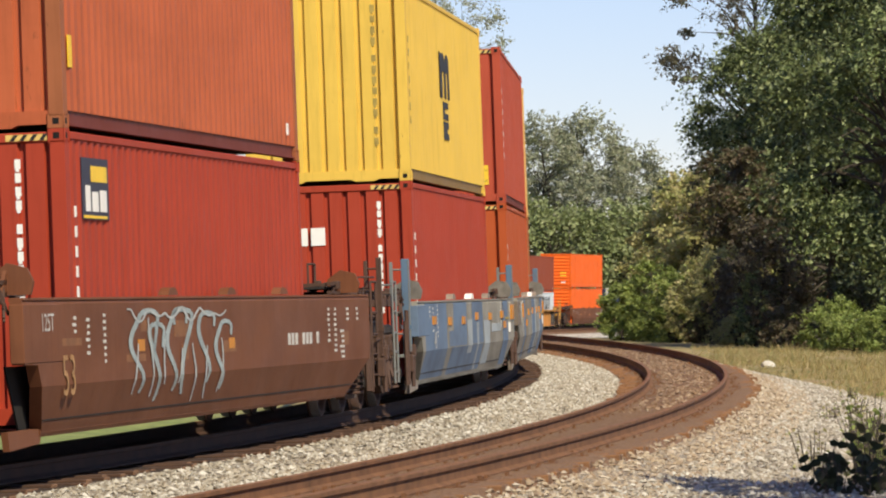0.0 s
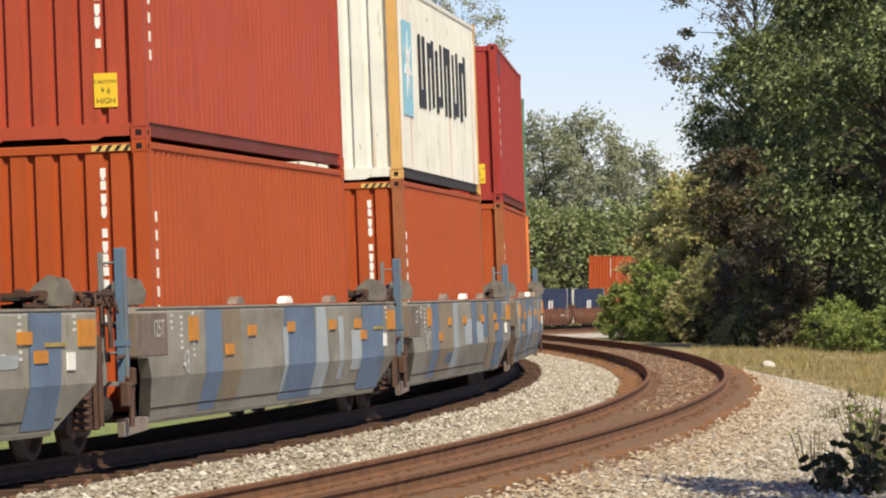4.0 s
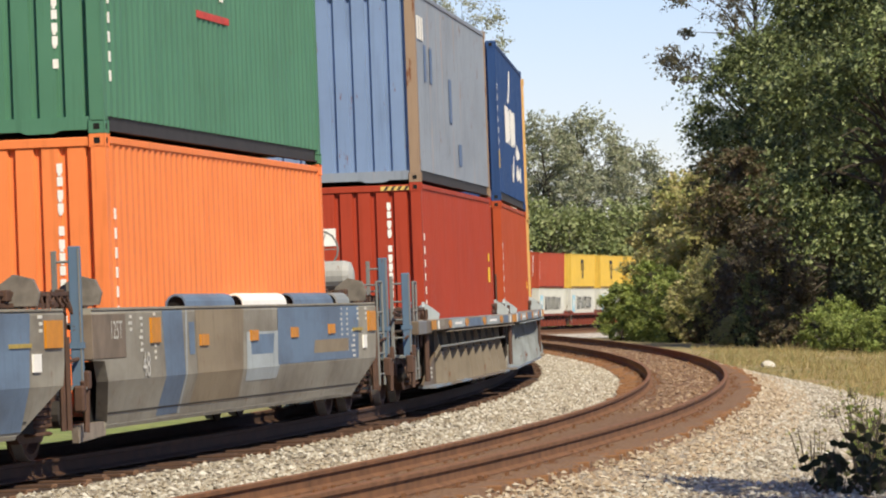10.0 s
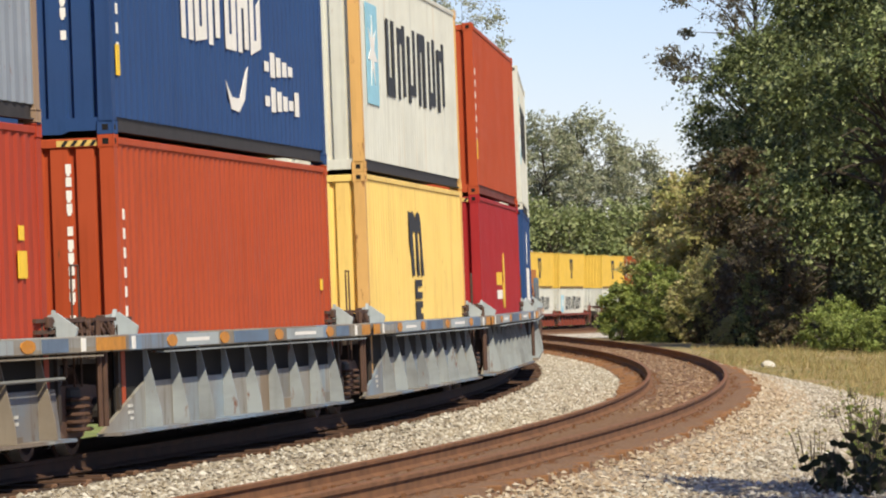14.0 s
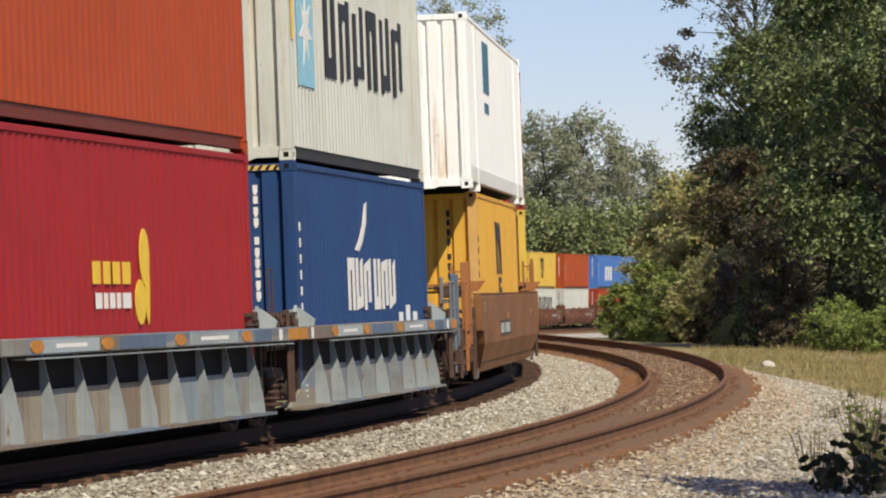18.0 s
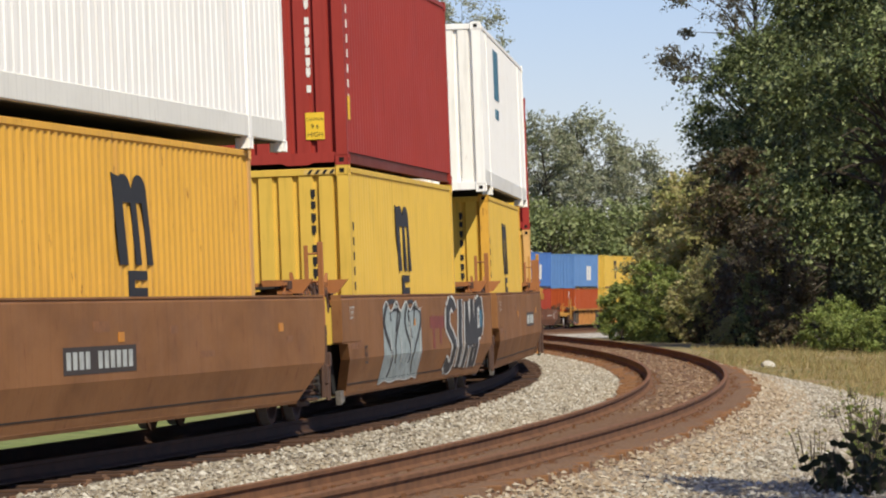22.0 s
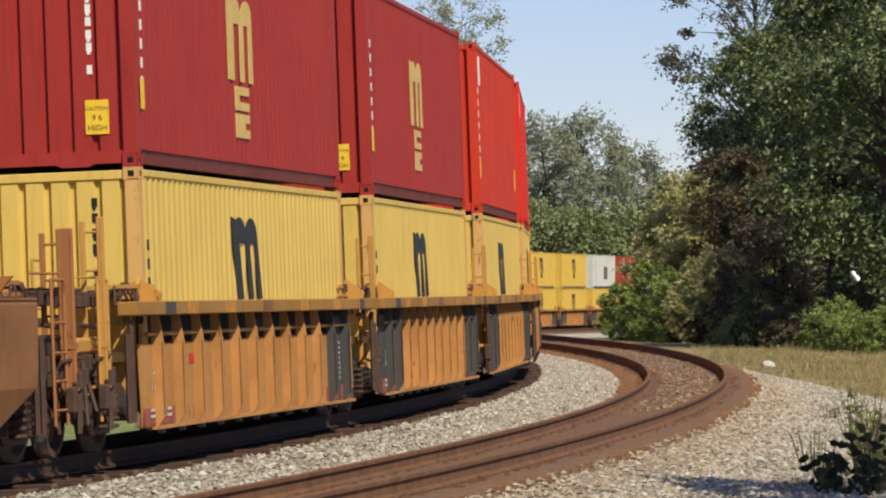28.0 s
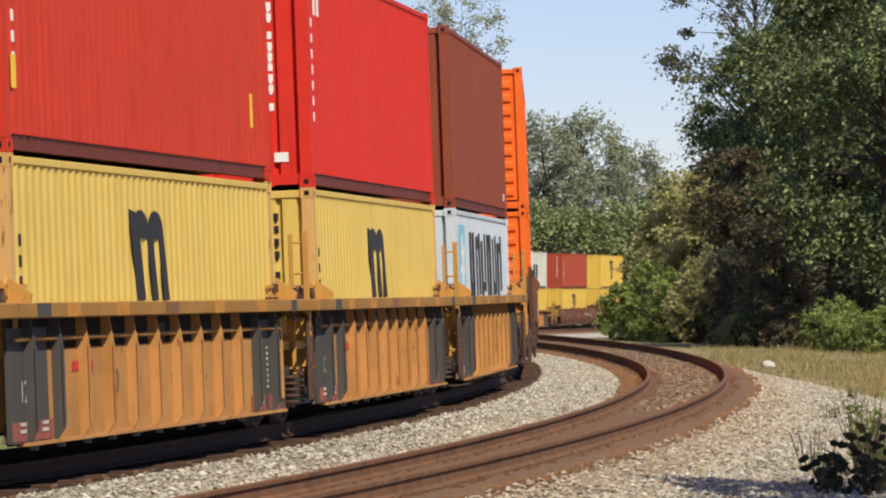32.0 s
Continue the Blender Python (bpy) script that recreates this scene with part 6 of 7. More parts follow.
TRUCK_USED = []


def truck_at(s):
    t = TRUCK if not TRUCK_USED else copy_thing(TRUCK, Matrix())
    TRUCK_USED.append(t)
    MOVERS.append((t, s, 0.88, Matrix()))


def build_train():
    for c, (kind, pitch, first, places) in enumerate(CARS):
        shape, mats, words = KINDS[kind]
        n = len(places)
        for i, s in enumerate(places):
            u = first + i
            mm = dict(mats)
            if u == 0:
                mm["marks"] = mats["marks"] + (spray_piece(-0.3, 4.6, 0.36, 1.50, 5, None, SPRAY_PALE, SILVER, 6), big_number("53", 0.72, 0.64, 0.56, FADED_GOLD))
            elif kind == "blue":
                mm["marks"] = (PATCHWORK[u],) + (mats["marks"] if i else mats["marks"][:1]) + (big_number("48", 0.615, 0.76, 0.36, STENCIL_PALE),)
                if i == 0:
                    mm["box"] = PAINT_BLUE
            if u == 6:
                mm["side"], mm["fin"], mm["piped"], mm["lead_off"] = GRIMY_PANEL, GRIMY_FIN, True, (1.9, 0.4)
            if u == 14:
                mm["plain_lead"] = True
            if u in (1, 5):
                mm["marks"] = mm["marks"] + (stencil_blocks(-0.47, 0.92, 6),)
            if u == 5:
                mm["tubes"] = True
            if u == 12:
                mm["marks"] = mats["marks"] + (spray_piece(0.4, 4.7, 0.33, 1.52, 8, SPRAY_PALE, SPRAY_DARK, SPRAY_WHITE, 4), letter_piece("SIMP", -2.75, -8.0, 0.33, 1.545, SPRAY_DARK, SPRAY_WHITE, TEAL_MARK), red_stroke(-0.165, 0.76, 1.24))
            if u == 11:
                mm["marks"] = mats["marks"] + (framed_number(0.21, 0.82, 3.0, 0.27),)
            if u == 13:
                mm["marks"] = mats["marks"] + (framed_number(-0.41, 0.90, 3.0, 0.27),)
            car = well_car(shape, pitch, mm, i == 0, i == n - 1, words, "well cars of the train")
            MOVERS.append((car, s, pitch / 2, Matrix()))
            truck_at(s - pitch / 2)
            if i == n - 1:
                truck_at(s + pitch / 2)
            upper, lower = LOADS[u]
            z = 0.41 if kind == "tan" else 0.345
            for lv, spec in enumerate((lower, upper)):
                if spec is None:
                    continue
                lk, (L, W), H, col, text = spec
                where = "in a railcar well" if lv == 0 else "stacked on another"
                label = " ".join(("%s corrugated container %s %s" % (COLOUR_WORDS.get(col, col.replace("_", " ")), text, where)).split())
                ob = shipping_container(lk, L, W, H, label)
                MOVERS.append((ob, s, pitch / 2, Matrix.Translation((SHIFT.get(u, (0, 0))[lv], 0, z))))
                z += H + 0.025


build_train()


# ======================= trees and plants =======================
def leaf_mesh(name, centres, size, rnd, mat, outward=None, up=0.35):
    """Small bent leaf sprays, one island each, round the given centres."""
    n = len(centres)
    nrm = rnd.normal(size=(n, 3))
    nrm[:, 2] += up
    if outward is not None:
        nrm = nrm * 0.75 + outward + np.array([0, 0, 0.2])
    nrm /= np.linalg.norm(nrm, axis=1, keepdims=True)
    u = np.cross(nrm, rnd.normal(size=(n, 3)))
    u /= np.linalg.norm(u, axis=1, keepdims=True)
    w = np.cross(nrm, u)
    sz = size * rnd.uniform(0.6, 1.4, (n, 1))
    a = centres - u * sz
    b = centres + w * sz * 0.55 + nrm * sz * 0.2
    c = centres + u * sz
    d = centres - w * sz * 0.55 + nrm * sz * 0.2
    v = np.stack([a, b, c, d], 1).reshape(-1, 3)
    k = np.arange(n)[:, None] * 4
    f = np.concatenate([k + np.array([0, 1, 2]), k + np.array([0, 2, 3])])
    me = bpy.data.meshes.new(name)
    me.from_pydata(v.tolist(), [], f.tolist())
    me.materials.append(None)
    return me


def limb(g, p, q, r0, r1, n=6):
    p, q = Vector(p), Vector(q)
    d = (q - p).normalized()
    u = d.orthogonal().normalized()
    w = d.cross(u)
    vs = []
    for c, r in ((p, r0), (q, r1)):
        vs += [c + (u * math.cos(a) + w * math.sin(a)) * r for a in (2 * math.pi * i / n for i in range(n))]
    g.add(vs, [(i, (i + 1) % n, n + (i + 1) % n, n + i) for i in range(n)] + [tuple(range(n, 2 * n))])


BARK = plain("grey_brown_bark", rgb(66, 58, 48), 0.9, 0.0, 0.35, 5.0)
LEAF_DARK = leafy("dark_green_leaves", (rgb(44, 56, 30), rgb(62, 78, 40), rgb(114, 132, 70), rgb(164, 174, 116), rgb(72, 86, 46)), 0.22)
# kept low in tone to paint the shade inside the wood
LEAF_DEEP = leafy("deep_wood_shade_leaves", (rgb(52, 62, 38), rgb(68, 80, 46), rgb(92, 102, 58), rgb(64, 68, 46)), 0.18)
# distance haze is painted into these pale grey-green tones
LEAF_FAR = leafy("haze_tinted_grey_green_leaves", (rgb(138, 148, 114), rgb(158, 166, 130), rgb(150, 152, 128), rgb(172, 168, 138)))
LEAF_OLIVE = leafy("olive_autumn_leaves", (rgb(172, 176, 98), rgb(208, 198, 130), rgb(152, 168, 88), rgb(214, 196, 144), rgb(136, 132, 88)), 0.38)
LEAF_LIGHT = leafy("light_green_leaves", (rgb(116, 140, 60), rgb(148, 168, 78), rgb(174, 184, 98), rgb(112, 126, 66)), 0.3)
LEAF_RED = leafy("reddish_brown_leaves", (rgb(98, 80, 60), rgb(116, 96, 72), rgb(92, 90, 58), rgb(84, 90, 52)), 0.2)
# stands in the sun; the wood's shade is put into these browns
LEAF_THICKET = leafy("brown_thicket_painted_shade", (rgb(84, 72, 60), rgb(106, 92, 72), rgb(68, 60, 50), rgb(92, 94, 62), rgb(122, 106, 84)), 0.18)
# raised in tone for the same painted haze
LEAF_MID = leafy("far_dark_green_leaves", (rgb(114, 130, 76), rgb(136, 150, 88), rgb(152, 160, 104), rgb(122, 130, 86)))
LEAF_DRY = leafy("sparse_brown_green_leaves", (rgb(86, 86, 64), rgb(108, 98, 78), rgb(78, 86, 52), rgb(100, 82, 70)))


def tree(x, y, height, spread, mat, n, size, seed, label, base=None, low=0.15, lean_=(0, 0), clumps=60, fill=0.5, name="tree", flat=0.8, puff=(0.15, 0.17), droop=0.2, length=16):
    """A tapered trunk, limbs that end in leaf clumps, and leaves in and round the clumps. low: where the crown begins."""
    rnd = np.random.RandomState(seed)
    z0 = ground_z(x, y) - 0.1 if base is None else base
    root = new(name)
    root.location = (x, y, z0)
    tagged(root, label, name)
    g = Geo()
    knots = [np.array([0, 0, 0.0])]
    for i in range(6):
        t = (i + 1) / 6
        knots.append(np.array([lean_[0] * t + rnd.uniform(-1, 1) * 0.03 * height, lean_[1] * t + rnd.uniform(-1, 1) * 0.03 * height, height * 0.9 * t]))
    r = 0.011 * height + 0.03
    for i, (a, b) in enumerate(zip(knots, knots[1:])):
        limb(g, a, b, r * (1 - i / 6.6), r * (1 - (i + 1) / 6.6), 8)
    cen = []
    for k in range(clumps):
        t = low + (1 - low) * (k + rnd.rand()) / clumps
        a = rnd.rand() * 6.283
        prof = math.sin(math.pi * min(1.0, 0.16 + 0.80 * (t - low) / (1 - low))) ** 0.7
        rad = spread * prof * (0.35 + 0.75 * rnd.rand() ** 0.6)
        j = min(5, int(t * 6 * 0.95))
        st = knots[j] + (knots[j + 1] - knots[j]) * rnd.rand()
        e = np.array([st[0] + rad * math.cos(a), st[1] + rad * math.sin(a), max(0.2, t * height + rnd.uniform(-0.05, 0.06) * height)])
        mid = (st + e) / 2 + np.array([0, 0, 0.04 * height * rnd.rand()])
        limb(g, st, mid, 0.006 * height * (1.1 - t) + 0.01, 0.0035 * height * (1.1 - t) + 0.008, 5)
        limb(g, mid, e, 0.0035 * height * (1.1 - t) + 0.008, 0.006, 4)
        cen.append((e, spread * (puff[0] + puff[1] * rnd.rand())))
    part("trunk", g, BARK, root, "grey-brown trunk and limbs")
    pts, outs = [], []
    per = max(1, n // clumps)
    for e, cr in cen:
        k = max(3, int(per * rnd.uniform(0.6, 1.4)) // length)
        d = rnd.normal(size=(k, 3))
        out = np.array([e[0], e[1], 0.0])
        d += 1.1 * out / (np.linalg.norm(out) + 0.1) + np.array([0, 0, 0.25])
        d /= np.linalg.norm(d, axis=1, keepdims=True)
        far = cr * rnd.uniform(0.5, 1.35, (k, 1))
        st = e + rnd.normal(size=(k, 3)) * cr * 0.42 * fill * np.array([1, 1, flat])
        t = rnd.uniform(0.05, 1.0, (k, length, 1))
        p = st[:, None, :] + d[:, None, :] * far[:, None, :] * t * np.array([1.15, 1.15, flat])
        p[:, :, 2] -= (droop * far[:, None, :] * t * t)[:, :, 0]
        p = p.reshape(-1, 3) + rnd.normal(size=(k * length, 3)) * size * 0.8
        p[:, 2] = np.maximum(p[:, 2], 0.05)
        pts.append(p)
        outs.append(np.repeat(d * 0.6 + np.array([0, 0, 0.5]) + rnd.normal(size=(k, 3)) * 0.5, length, 0))
    me = leaf_mesh("crown", np.concatenate(pts), size, rnd, mat, np.concatenate(outs))
    put(new("crown", me), mat).parent = root
    root.children[-1]["kind"] = "stuff"
    return root


# the wood beside the curve
K = 1 / 8050.0
for px, d, h, sp, mat, n, sz, seed, low, ln, words in [
    (800, 172, 18.5, 3.9, LEAF_DARK, 26000, 0.10, 1, 0.19, (0.3, 0), "tall dark-green broadleaf tree at the edge of the wood"),
    (602, 214, 15.0, 4.1, LEAF_DARK, 27000, 0.10, 2, 0.30, (0.4, 0), "dark-green broadleaf tree at the edge of the wood"),
    (700, 204, 18.6, 3.3, LEAF_DARK, 20000, 0.10, 16, 0.25, (-0.3, 0), "dark-green broadleaf tree rising above its neighbours"),
    (860, 200, 17.4, 4.2, LEAF_DARK, 20000, 0.105, 3, 0.24, (0, 0), "dark-green broadleaf tree with low boughs"),
    (930, 184, 20.5, 5.2, LEAF_DARK, 20000, 0.12, 4, 0.12, (0, 0), "tall dark-green broadleaf tree in the wood"),
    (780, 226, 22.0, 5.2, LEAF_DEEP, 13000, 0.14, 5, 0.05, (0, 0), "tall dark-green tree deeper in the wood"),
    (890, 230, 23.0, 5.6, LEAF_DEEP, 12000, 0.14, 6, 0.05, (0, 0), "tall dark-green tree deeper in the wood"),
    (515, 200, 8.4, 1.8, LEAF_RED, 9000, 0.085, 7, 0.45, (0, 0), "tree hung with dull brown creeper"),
    (640, 222, 13.0, 4.2, LEAF_DEEP, 12000, 0.11, 14, 0.03, (0, 0), "low tree coloured dark for the wood's shade"),
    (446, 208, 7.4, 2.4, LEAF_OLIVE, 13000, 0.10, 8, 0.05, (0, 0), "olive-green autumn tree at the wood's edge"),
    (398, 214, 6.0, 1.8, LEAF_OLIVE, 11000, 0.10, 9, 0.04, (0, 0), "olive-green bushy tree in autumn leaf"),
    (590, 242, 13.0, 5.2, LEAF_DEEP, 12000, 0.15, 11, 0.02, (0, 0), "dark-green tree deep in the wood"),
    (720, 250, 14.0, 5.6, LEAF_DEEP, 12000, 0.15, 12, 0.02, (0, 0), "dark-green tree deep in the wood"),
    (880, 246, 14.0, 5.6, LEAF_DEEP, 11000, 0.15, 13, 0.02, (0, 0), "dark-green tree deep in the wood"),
    (478, 203, 6.8, 2.2, LEAF_OLIVE, 10000, 0.10, 15, 0.05, (0, 0), "olive-brown autumn tree at the wood's edge"),
    (450, 238, 8.0, 3.0, LEAF_OLIVE, 10000, 0.12, 10, 0.06, (0, 0), "yellowish-green tree behind the bushes"),
]:
    tree(px * K * d, d, h, sp, mat, int(n * (2.1 if mat is LEAF_DARK else 1.2)), sz * (1.0 if mat is LEAF_DARK else 1.05), seed, words, low=low, lean_=ln, fill=0.8, clumps=105 if mat is LEAF_DARK else 80, droop=0.7 if mat is LEAF_DARK else 0.3, flat=0.55 if mat is LEAF_DARK else 0.7, puff=(0.17, 0.22) if mat is LEAF_DARK else (0.15, 0.2))
# backdrop bushes whose leaf colour carries the wood's shade
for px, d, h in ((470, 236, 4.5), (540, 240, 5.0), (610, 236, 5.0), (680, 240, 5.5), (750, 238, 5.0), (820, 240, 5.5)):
    tree(px * K * d, d, h, 2.6, LEAF_DEEP, 6000, 0.13, 100 + px, "dense bush deep in the wood, coloured dark as shade", low=0.0, clumps=60, name="bush")
# sparse limbs reaching out against the sky
tree(545 * K * 224, 224, 20.4, 5.9, LEAF_DRY, 9500, 0.095, 21, "thin-leaved tree with long bare limbs against the sky", low=0.60, clumps=70, fill=0.7, lean_=(0.5, 0), flat=0.5, puff=(0.07, 0.14), droop=0.3, length=9)
# bushes
for px, d, h, sp, mat, n, sz, seed, words in [
    (318, 203, 2.3, 1.1, LEAF_LIGHT, 7000, 0.075, 31, "light-green bush beside the track"),
    (372, 199, 3.3, 1.3, LEAF_LIGHT, 8000, 0.07, 32, "yellowish-green bush beside the track"),
    (432, 196, 2.9, 1.3, LEAF_OLIVE, 6000, 0.075, 38, "olive-green bush at the foot of the wood"),
    (486, 193, 4.0, 1.5, LEAF_OLIVE, 8000, 0.075, 33, "olive-brown bush at the foot of the wood"),
    (570, 186, 4.8, 2.0, LEAF_THICKET, 11000, 0.075, 34, "brown thicket, coloured dark for the wood's shade"),
    (530, 188, 3.4, 1.3, LEAF_THICKET, 6000, 0.07, 48, "brown thicket, coloured dark for the wood's shade"),
    (556, 181, 1.9, 1.1, LEAF_THICKET, 5000, 0.065, 49, "brown thicket, coloured dark for the wood's shade"),
    (600, 178, 1.9, 1.1, LEAF_RED, 3500, 0.06, 52, "brownish twiggy bush before the thicket"),
    (548, 178, 2.9, 0.7, LEAF_DARK, 2500, 0.055, 53, "slender green sapling before the thicket"),
    (692, 169, 1.9, 1.1, LEAF_LIGHT, 8000, 0.06, 35, "light-green bush at the edge of the grass"),
    (742, 180, 3.4, 1.5, LEAF_DEEP, 9000, 0.065, 36, "bush coloured dull green for the wood's shade"),
    (462, 190, 3.6, 1.4, LEAF_OLIVE, 7000, 0.07, 46, "olive-brown bush at the foot of the wood"),
    (415, 193, 3.0, 1.2, LEAF_LIGHT, 6000, 0.07, 47, "light-green bush at the foot of the wood"),
    (520, 180, 1.3, 0.8, LEAF_OLIVE, 2000, 0.06, 40, "low olive bush at the edge of the grass"),
    (455, 190, 1.4, 0.9, LEAF_RED, 2200, 0.06, 41, "low brownish bush at the edge of the grass"),
    (605, 172, 1.1, 0.8, LEAF_RED, 2000, 0.06, 42, "low brownish bush at the edge of the grass"),
    (730, 165, 1.4, 1.1, LEAF_LIGHT, 6000, 0.055, 43, "low light-green bush at the edge of the grass"),
    (786, 163, 1.7, 0.9, LEAF_LIGHT, 5000, 0.055, 44, "light-green bush at the edge of the grass"),
    (400, 194, 1.6, 1.0, LEAF_LIGHT, 2500, 0.06, 45, "low light-green bush beside the track"),
    (352, 226, 2.8, 1.3, LEAF_LIGHT, 6000, 0.085, 37, "light-green bush beside the track"),
]:
    tree(px * K * d, d, h, sp, mat, n, sz, seed, words, low=0.05, clumps=52, name="bush", fill=1.0, flat=0.9, droop=0.25)
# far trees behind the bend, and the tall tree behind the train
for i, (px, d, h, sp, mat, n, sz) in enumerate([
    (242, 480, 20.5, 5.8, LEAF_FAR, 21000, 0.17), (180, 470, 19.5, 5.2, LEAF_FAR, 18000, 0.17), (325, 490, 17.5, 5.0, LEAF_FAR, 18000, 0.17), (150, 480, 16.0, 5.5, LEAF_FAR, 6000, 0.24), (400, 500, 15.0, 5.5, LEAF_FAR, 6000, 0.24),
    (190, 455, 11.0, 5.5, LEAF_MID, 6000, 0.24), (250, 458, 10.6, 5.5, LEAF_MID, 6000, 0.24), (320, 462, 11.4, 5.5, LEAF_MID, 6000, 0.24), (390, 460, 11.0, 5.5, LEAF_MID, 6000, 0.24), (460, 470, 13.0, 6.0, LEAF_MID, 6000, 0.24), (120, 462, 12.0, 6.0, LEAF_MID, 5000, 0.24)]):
    tree(px * K * d, d, h + 1.0, sp, mat, n, sz, 50 + i, "distant tree beyond the far bend, leaves tinted for haze" if mat is LEAF_FAR else "distant dark-green tree beyond the far bend", low=0.2 if mat is LEAF_FAR else 0.03, clumps=110, fill=1.1, flat=0.9, puff=(0.12, 0.2), droop=0.1, length=8)
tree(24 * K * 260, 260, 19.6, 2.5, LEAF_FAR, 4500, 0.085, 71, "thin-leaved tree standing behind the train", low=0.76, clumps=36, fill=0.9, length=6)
# trees out of view that shade the near gravel
tree(7.35, 43.4, 7.6, 1.8, LEAF_DARK, 560, 0.10, 81, "broadleaf tree beside the gravel apron", low=0.5, base=-0.75)
tree(8.0, 41.0, 10.5, 2.0, LEAF_DARK, 700, 0.10, 82, "broadleaf tree beside the gravel apron", low=0.5, base=-0.75)


def weed(x, y, h, seed, mat, label, n=14, leaf=0.075):
    """A stalky plant with broad single leaves."""
    rnd = random.Random(seed)
    z0 = -0.62
    root = new("weed")
    root.location = (x, y, z0)
    tagged(root, label, "weed")
    g = Geo()
    lv = Geo()
    for i in range(n):
        a = rnd.uniform(0, 6.28)
        r = rnd.uniform(0.05, 0.42) * h
        e = Vector((r * math.cos(a), r * math.sin(a), h * rnd.uniform(0.35, 1.0)))
        g.rod((0.05 * math.cos(a), 0.05 * math.sin(a), 0), e, 0.006, 4)
        for j in range(3):
            c = e * (1 - 0.2 * j) + Vector((rnd.uniform(-1, 1), rnd.uniform(-1, 1), rnd.uniform(-0.5, 0.5))) * 0.05
            s = leaf * rnd.uniform(0.6, 1.15)
            u = Vector((rnd.uniform(-1, 1), rnd.uniform(-0.6, 0.6), rnd.uniform(-0.7, 0.3))).normalized()
            w = u.cross(Vector((0, 1, 0.4))).normalized()
            pts = [c, c + u * s * 0.5 + w * s * 0.55, c + u * s * 1.3 + w * s * 0.4, c + u * s * 1.9, c + u * s * 1.3 - w * s * 0.4, c + u * s * 0.5 - w * s * 0.55]
            lv.add(pts, [(0, 1, 2, 3), (0, 3, 4, 5)])
    part("stem", g, BARK, root, "thin stalks")["kind"] = "stuff"
    part("leaves", lv, mat, root, "broad dark leaves")["kind"] = "stuff"


# leaf tones darkened to hold the shade the weeds stand in
LEAF_WEED = leafy("weed_leaves_painted_shade", (rgb(44, 54, 30), rgb(58, 66, 38), rgb(36, 44, 28)), 0.1)
weed(4.02, 49.0, 0.74, 1, LEAF_WEED, "broad-leaved weed in the gravel, coloured dark as if shaded", 8, 0.10)
weed(4.34, 48.2, 0.84, 2, LEAF_WEED, "broad-leaved weed in the gravel, coloured dark as if shaded", 10, 0.10)
weed(4.70, 48.8, 0.95, 3, LEAF_WEED, "broad-leaved weed in the gravel, coloured dark as if shaded", 13, 0.10)
weed(4.10, 47.6, 0.58, 5, LEAF_WEED, "broad-leaved weed in the gravel, coloured dark as if shaded", 24, 0.05)
weed(4.50, 47.4, 0.62, 6, LEAF_WEED, "broad-leaved weed in the gravel, coloured dark as if shaded", 24, 0.05)
weed(4.75, 51.5, 1.05, 4, LEAF_LIGHT, "light-green weed growing at the gravel's edge", 44, 0.04)
weed(5.05, 53.0, 1.0, 9, LEAF_OLIVE, "olive weed growing at the gravel's edge", 44, 0.035)
weed(5.25, 56.0, 1.1, 10, LEAF_LIGHT, "light-green weed growing at the gravel's edge", 44, 0.035)
weed(4.30, 52.5, 0.8, 7, LEAF_OLIVE, "yellowish stalky weed growing at the gravel's edge", 16, 0.03)
weed(5.10, 54.0, 0.9, 8, LEAF_OLIVE, "yellowish stalky weed growing at the gravel's edge", 20, 0.03)


for i, (wx, wy) in enumerate(((5.9, 66.0), (6.5, 69.0), (6.2, 73.0), (6.9, 76.0), (7.2, 82.0), (6.3, 62.5), (7.9, 88.0))):
    weed(wx, wy, 0.34 + 0.08 * (i % 4), 20 + i, (LEAF_OLIVE, LEAF_LIGHT)[i % 3 == 1], "tangled yellowish weed at the gravel's edge", 34, 0.03)


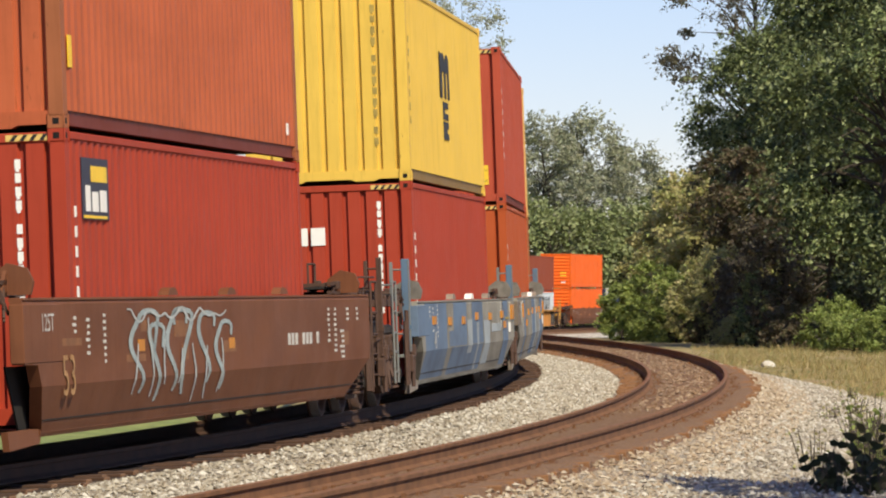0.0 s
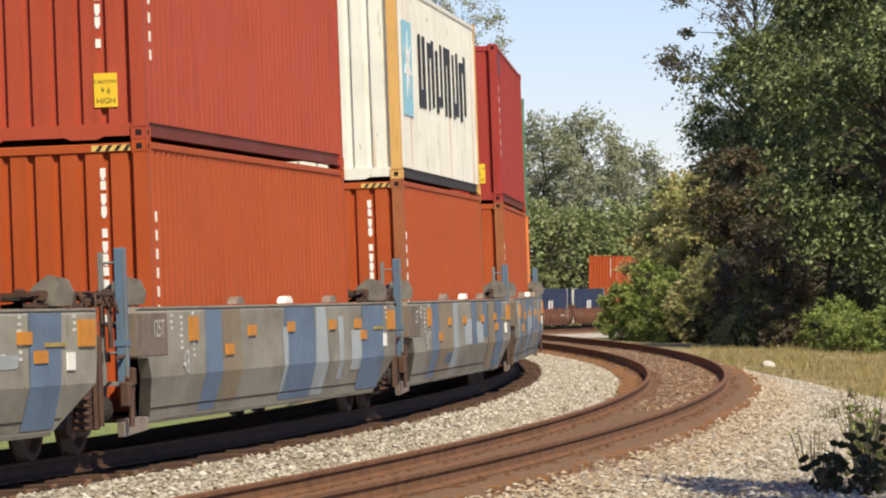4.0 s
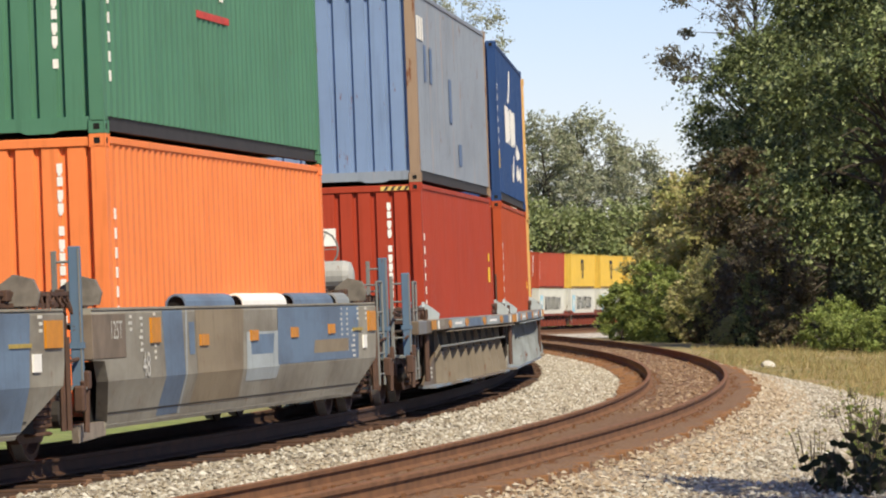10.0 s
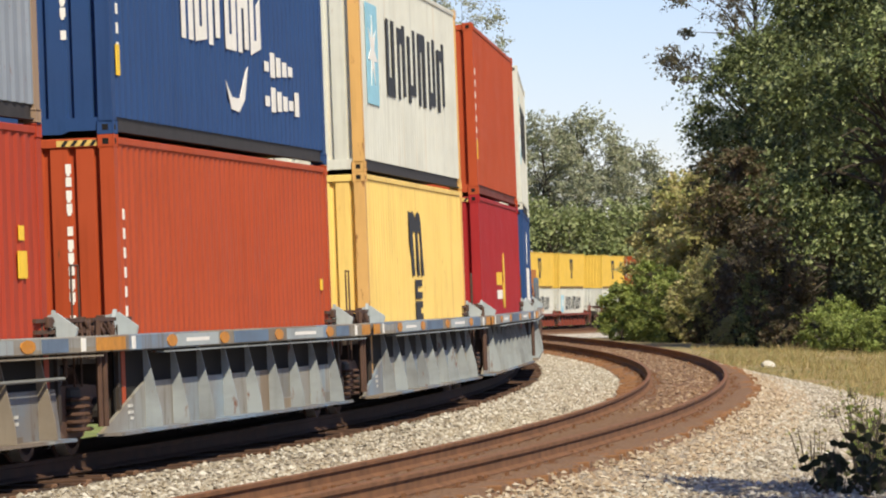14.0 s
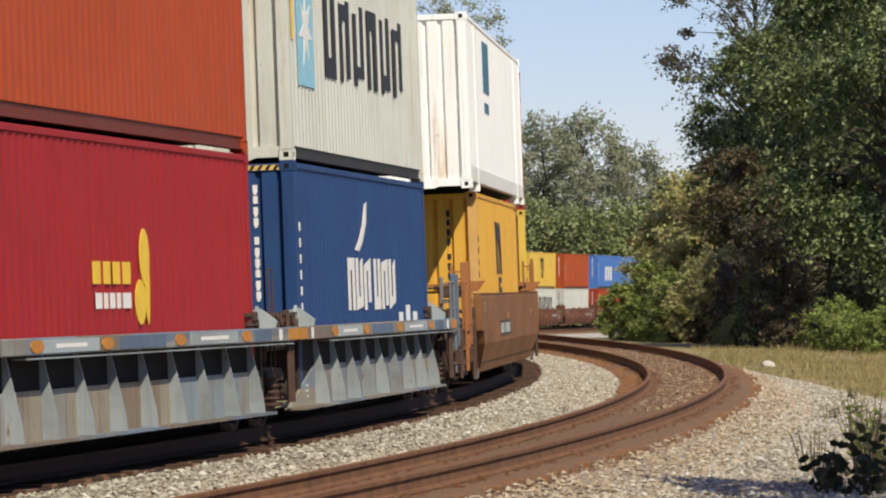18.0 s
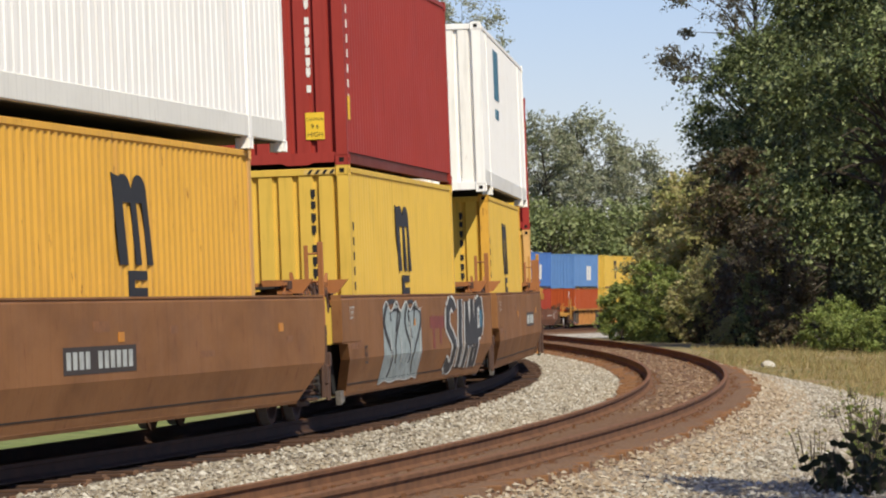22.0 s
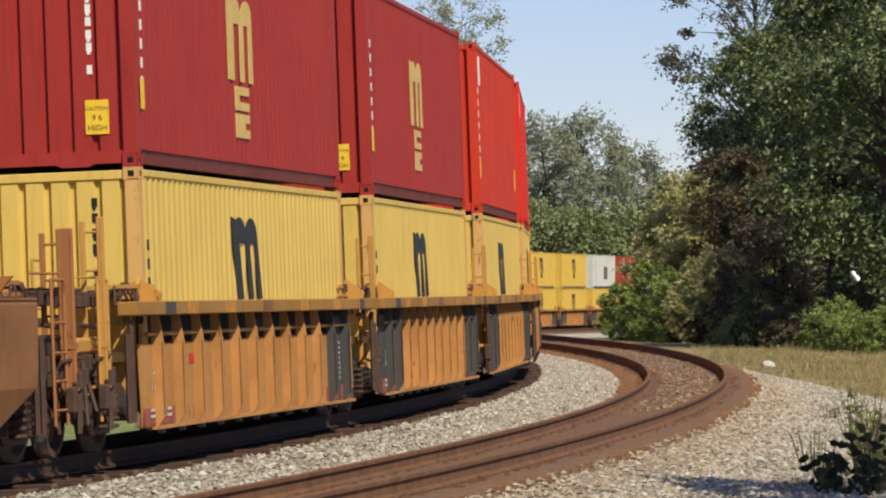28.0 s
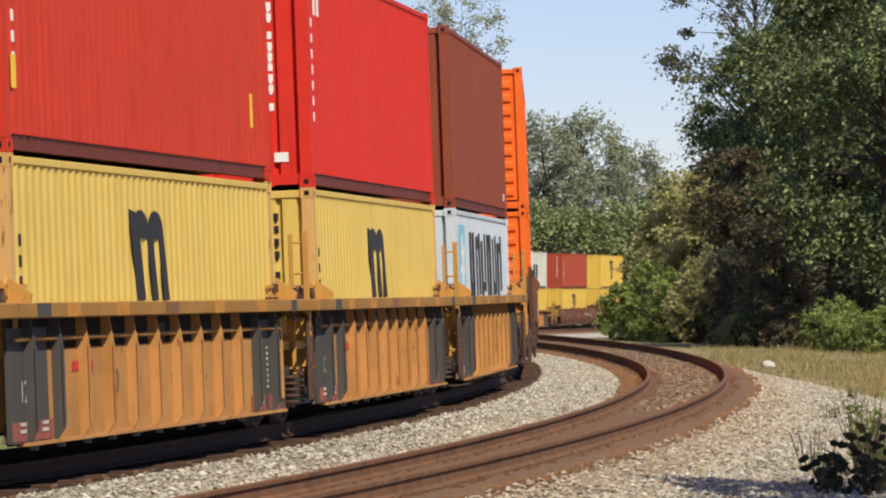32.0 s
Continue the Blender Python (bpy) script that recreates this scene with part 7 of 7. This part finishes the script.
def grass_tufts():
    """Dry grass blades along the far edge of the gravel."""
    rnd = np.random.RandomState(9)
    vs, fs = [], []
    for i in range(90000):
        if i < 45000:
            s = rnd.uniform(-72, 40)
            o = GAP + 1.0 + apron(s) + abs(rnd.normal()) * (2.0 if s < -10 else 3.5)
            x, y, z = beside(s, o)
        else:
            y = 95 + 80 * rnd.rand()
            x = (440 + 380 * rnd.rand()) * K * y
            if x < on_line(110 - y)[0] + 10:
                continue
        z = ground_z(x, y) - 0.02
        thick = noise.noise((x * 0.5, y * 0.16, 3.0))
        if thick < rnd.uniform(-0.45, 0.25):
            continue
        h = (0.05 + 0.22 * rnd.rand() ** 2) * (1.0 + 0.8 * thick)
        a = rnd.rand() * 6.28
        w = 0.008 + 0.008 * rnd.rand()
        dx, dy = rnd.normal(size=2) * 0.10
        k = len(vs)
        vs += [(x - w * math.cos(a), y - w * math.sin(a), z), (x + w * math.cos(a), y + w * math.sin(a), z), (x + dx, y + dy, z + h)]
        fs.append((k, k + 1, k + 2))
    me = bpy.data.meshes.new("grass")
    me.from_pydata(vs, [], fs)
    me.materials.append(leafy("dry_grass_blades", (rgb(172, 150, 92), rgb(188, 164, 106), rgb(142, 136, 76), rgb(200, 174, 124), rgb(132, 146, 76), rgb(152, 122, 84)), 0.3))
    tagged(new("grass", me), "dry yellow grass along the gravel's edge", "grass", kind="stuff")


grass_tufts()


def white_stone(x, y, r):
    bm = bmesh.new()
    bmesh.ops.create_icosphere(bm, subdivisions=2, radius=r)
    for v in bm.verts:
        v.co *= 1 + 0.25 * noise.noise(v.co * 4)
        v.co.z *= 0.7
    me = bpy.data.meshes.new("boulder")
    bm.to_mesh(me)
    bm.free()
    me.materials.append(plain("white_stone", rgb(188, 182, 168), 0.9, 0.0, 0.12))
    ob = new("boulder", me)
    ob.location = (x, y, -0.62 + r * 0.45)
    tagged(ob, "pale rounded stone at the edge of the grass", "stone")


white_stone(576 * K * 132, 132, 0.22)


def butterfly():
    """A white butterfly that flutters past once, near the camera."""
    root = new("butterfly")
    tagged(root, "small white butterfly flying over the gravel", "butterfly")
    wing = [(0.0, -0.004), (0.010, -0.014), (0.020, -0.012), (0.022, -0.002), (0.016, 0.004), (0.020, 0.012), (0.014, 0.017), (0.004, 0.012)]
    white = plain("white_wing", rgb(240, 240, 236), 0.6, 0.0, 0.05)
    for sx in (1, -1):
        part("wing", Geo().prism([(sx * u, v) for u, v in wing], "z", 0.0, 0.0006), white, root).rotation_euler = (0, -sx * 0.5, 0)
    part("body", Geo().rod((0, -0.010, 0), (0, 0.010, 0), 0.0022), BARK, root, "slim dark body")
    return root


BUTTERFLY = butterfly()


# ======================= all that moves =======================
def motions():
    times = [i * 1.0 for i in range(33)]
    for thing, s16, half, local in MOVERS:
        walk(thing, [(t, train_pose(run(s16, t), half) @ local) for t in times])
    walk(BUTTERFLY, [(t, pose(x, 12.0, z, 55, 0, turn)) for t, x, z, turn in ((0, 2.6, 1.6, 60), (27.5, 2.2, 1.7, 60), (27.8, 1.55, 1.74, 60), (28.0, 1.082, 1.822, 70), (28.1, 0.80, 1.93, 40), (28.2, 0.86, 2.45, 0), (28.5, 1.3, 4.0, -20), (32, 2.4, 6.0, -20))])


motions()
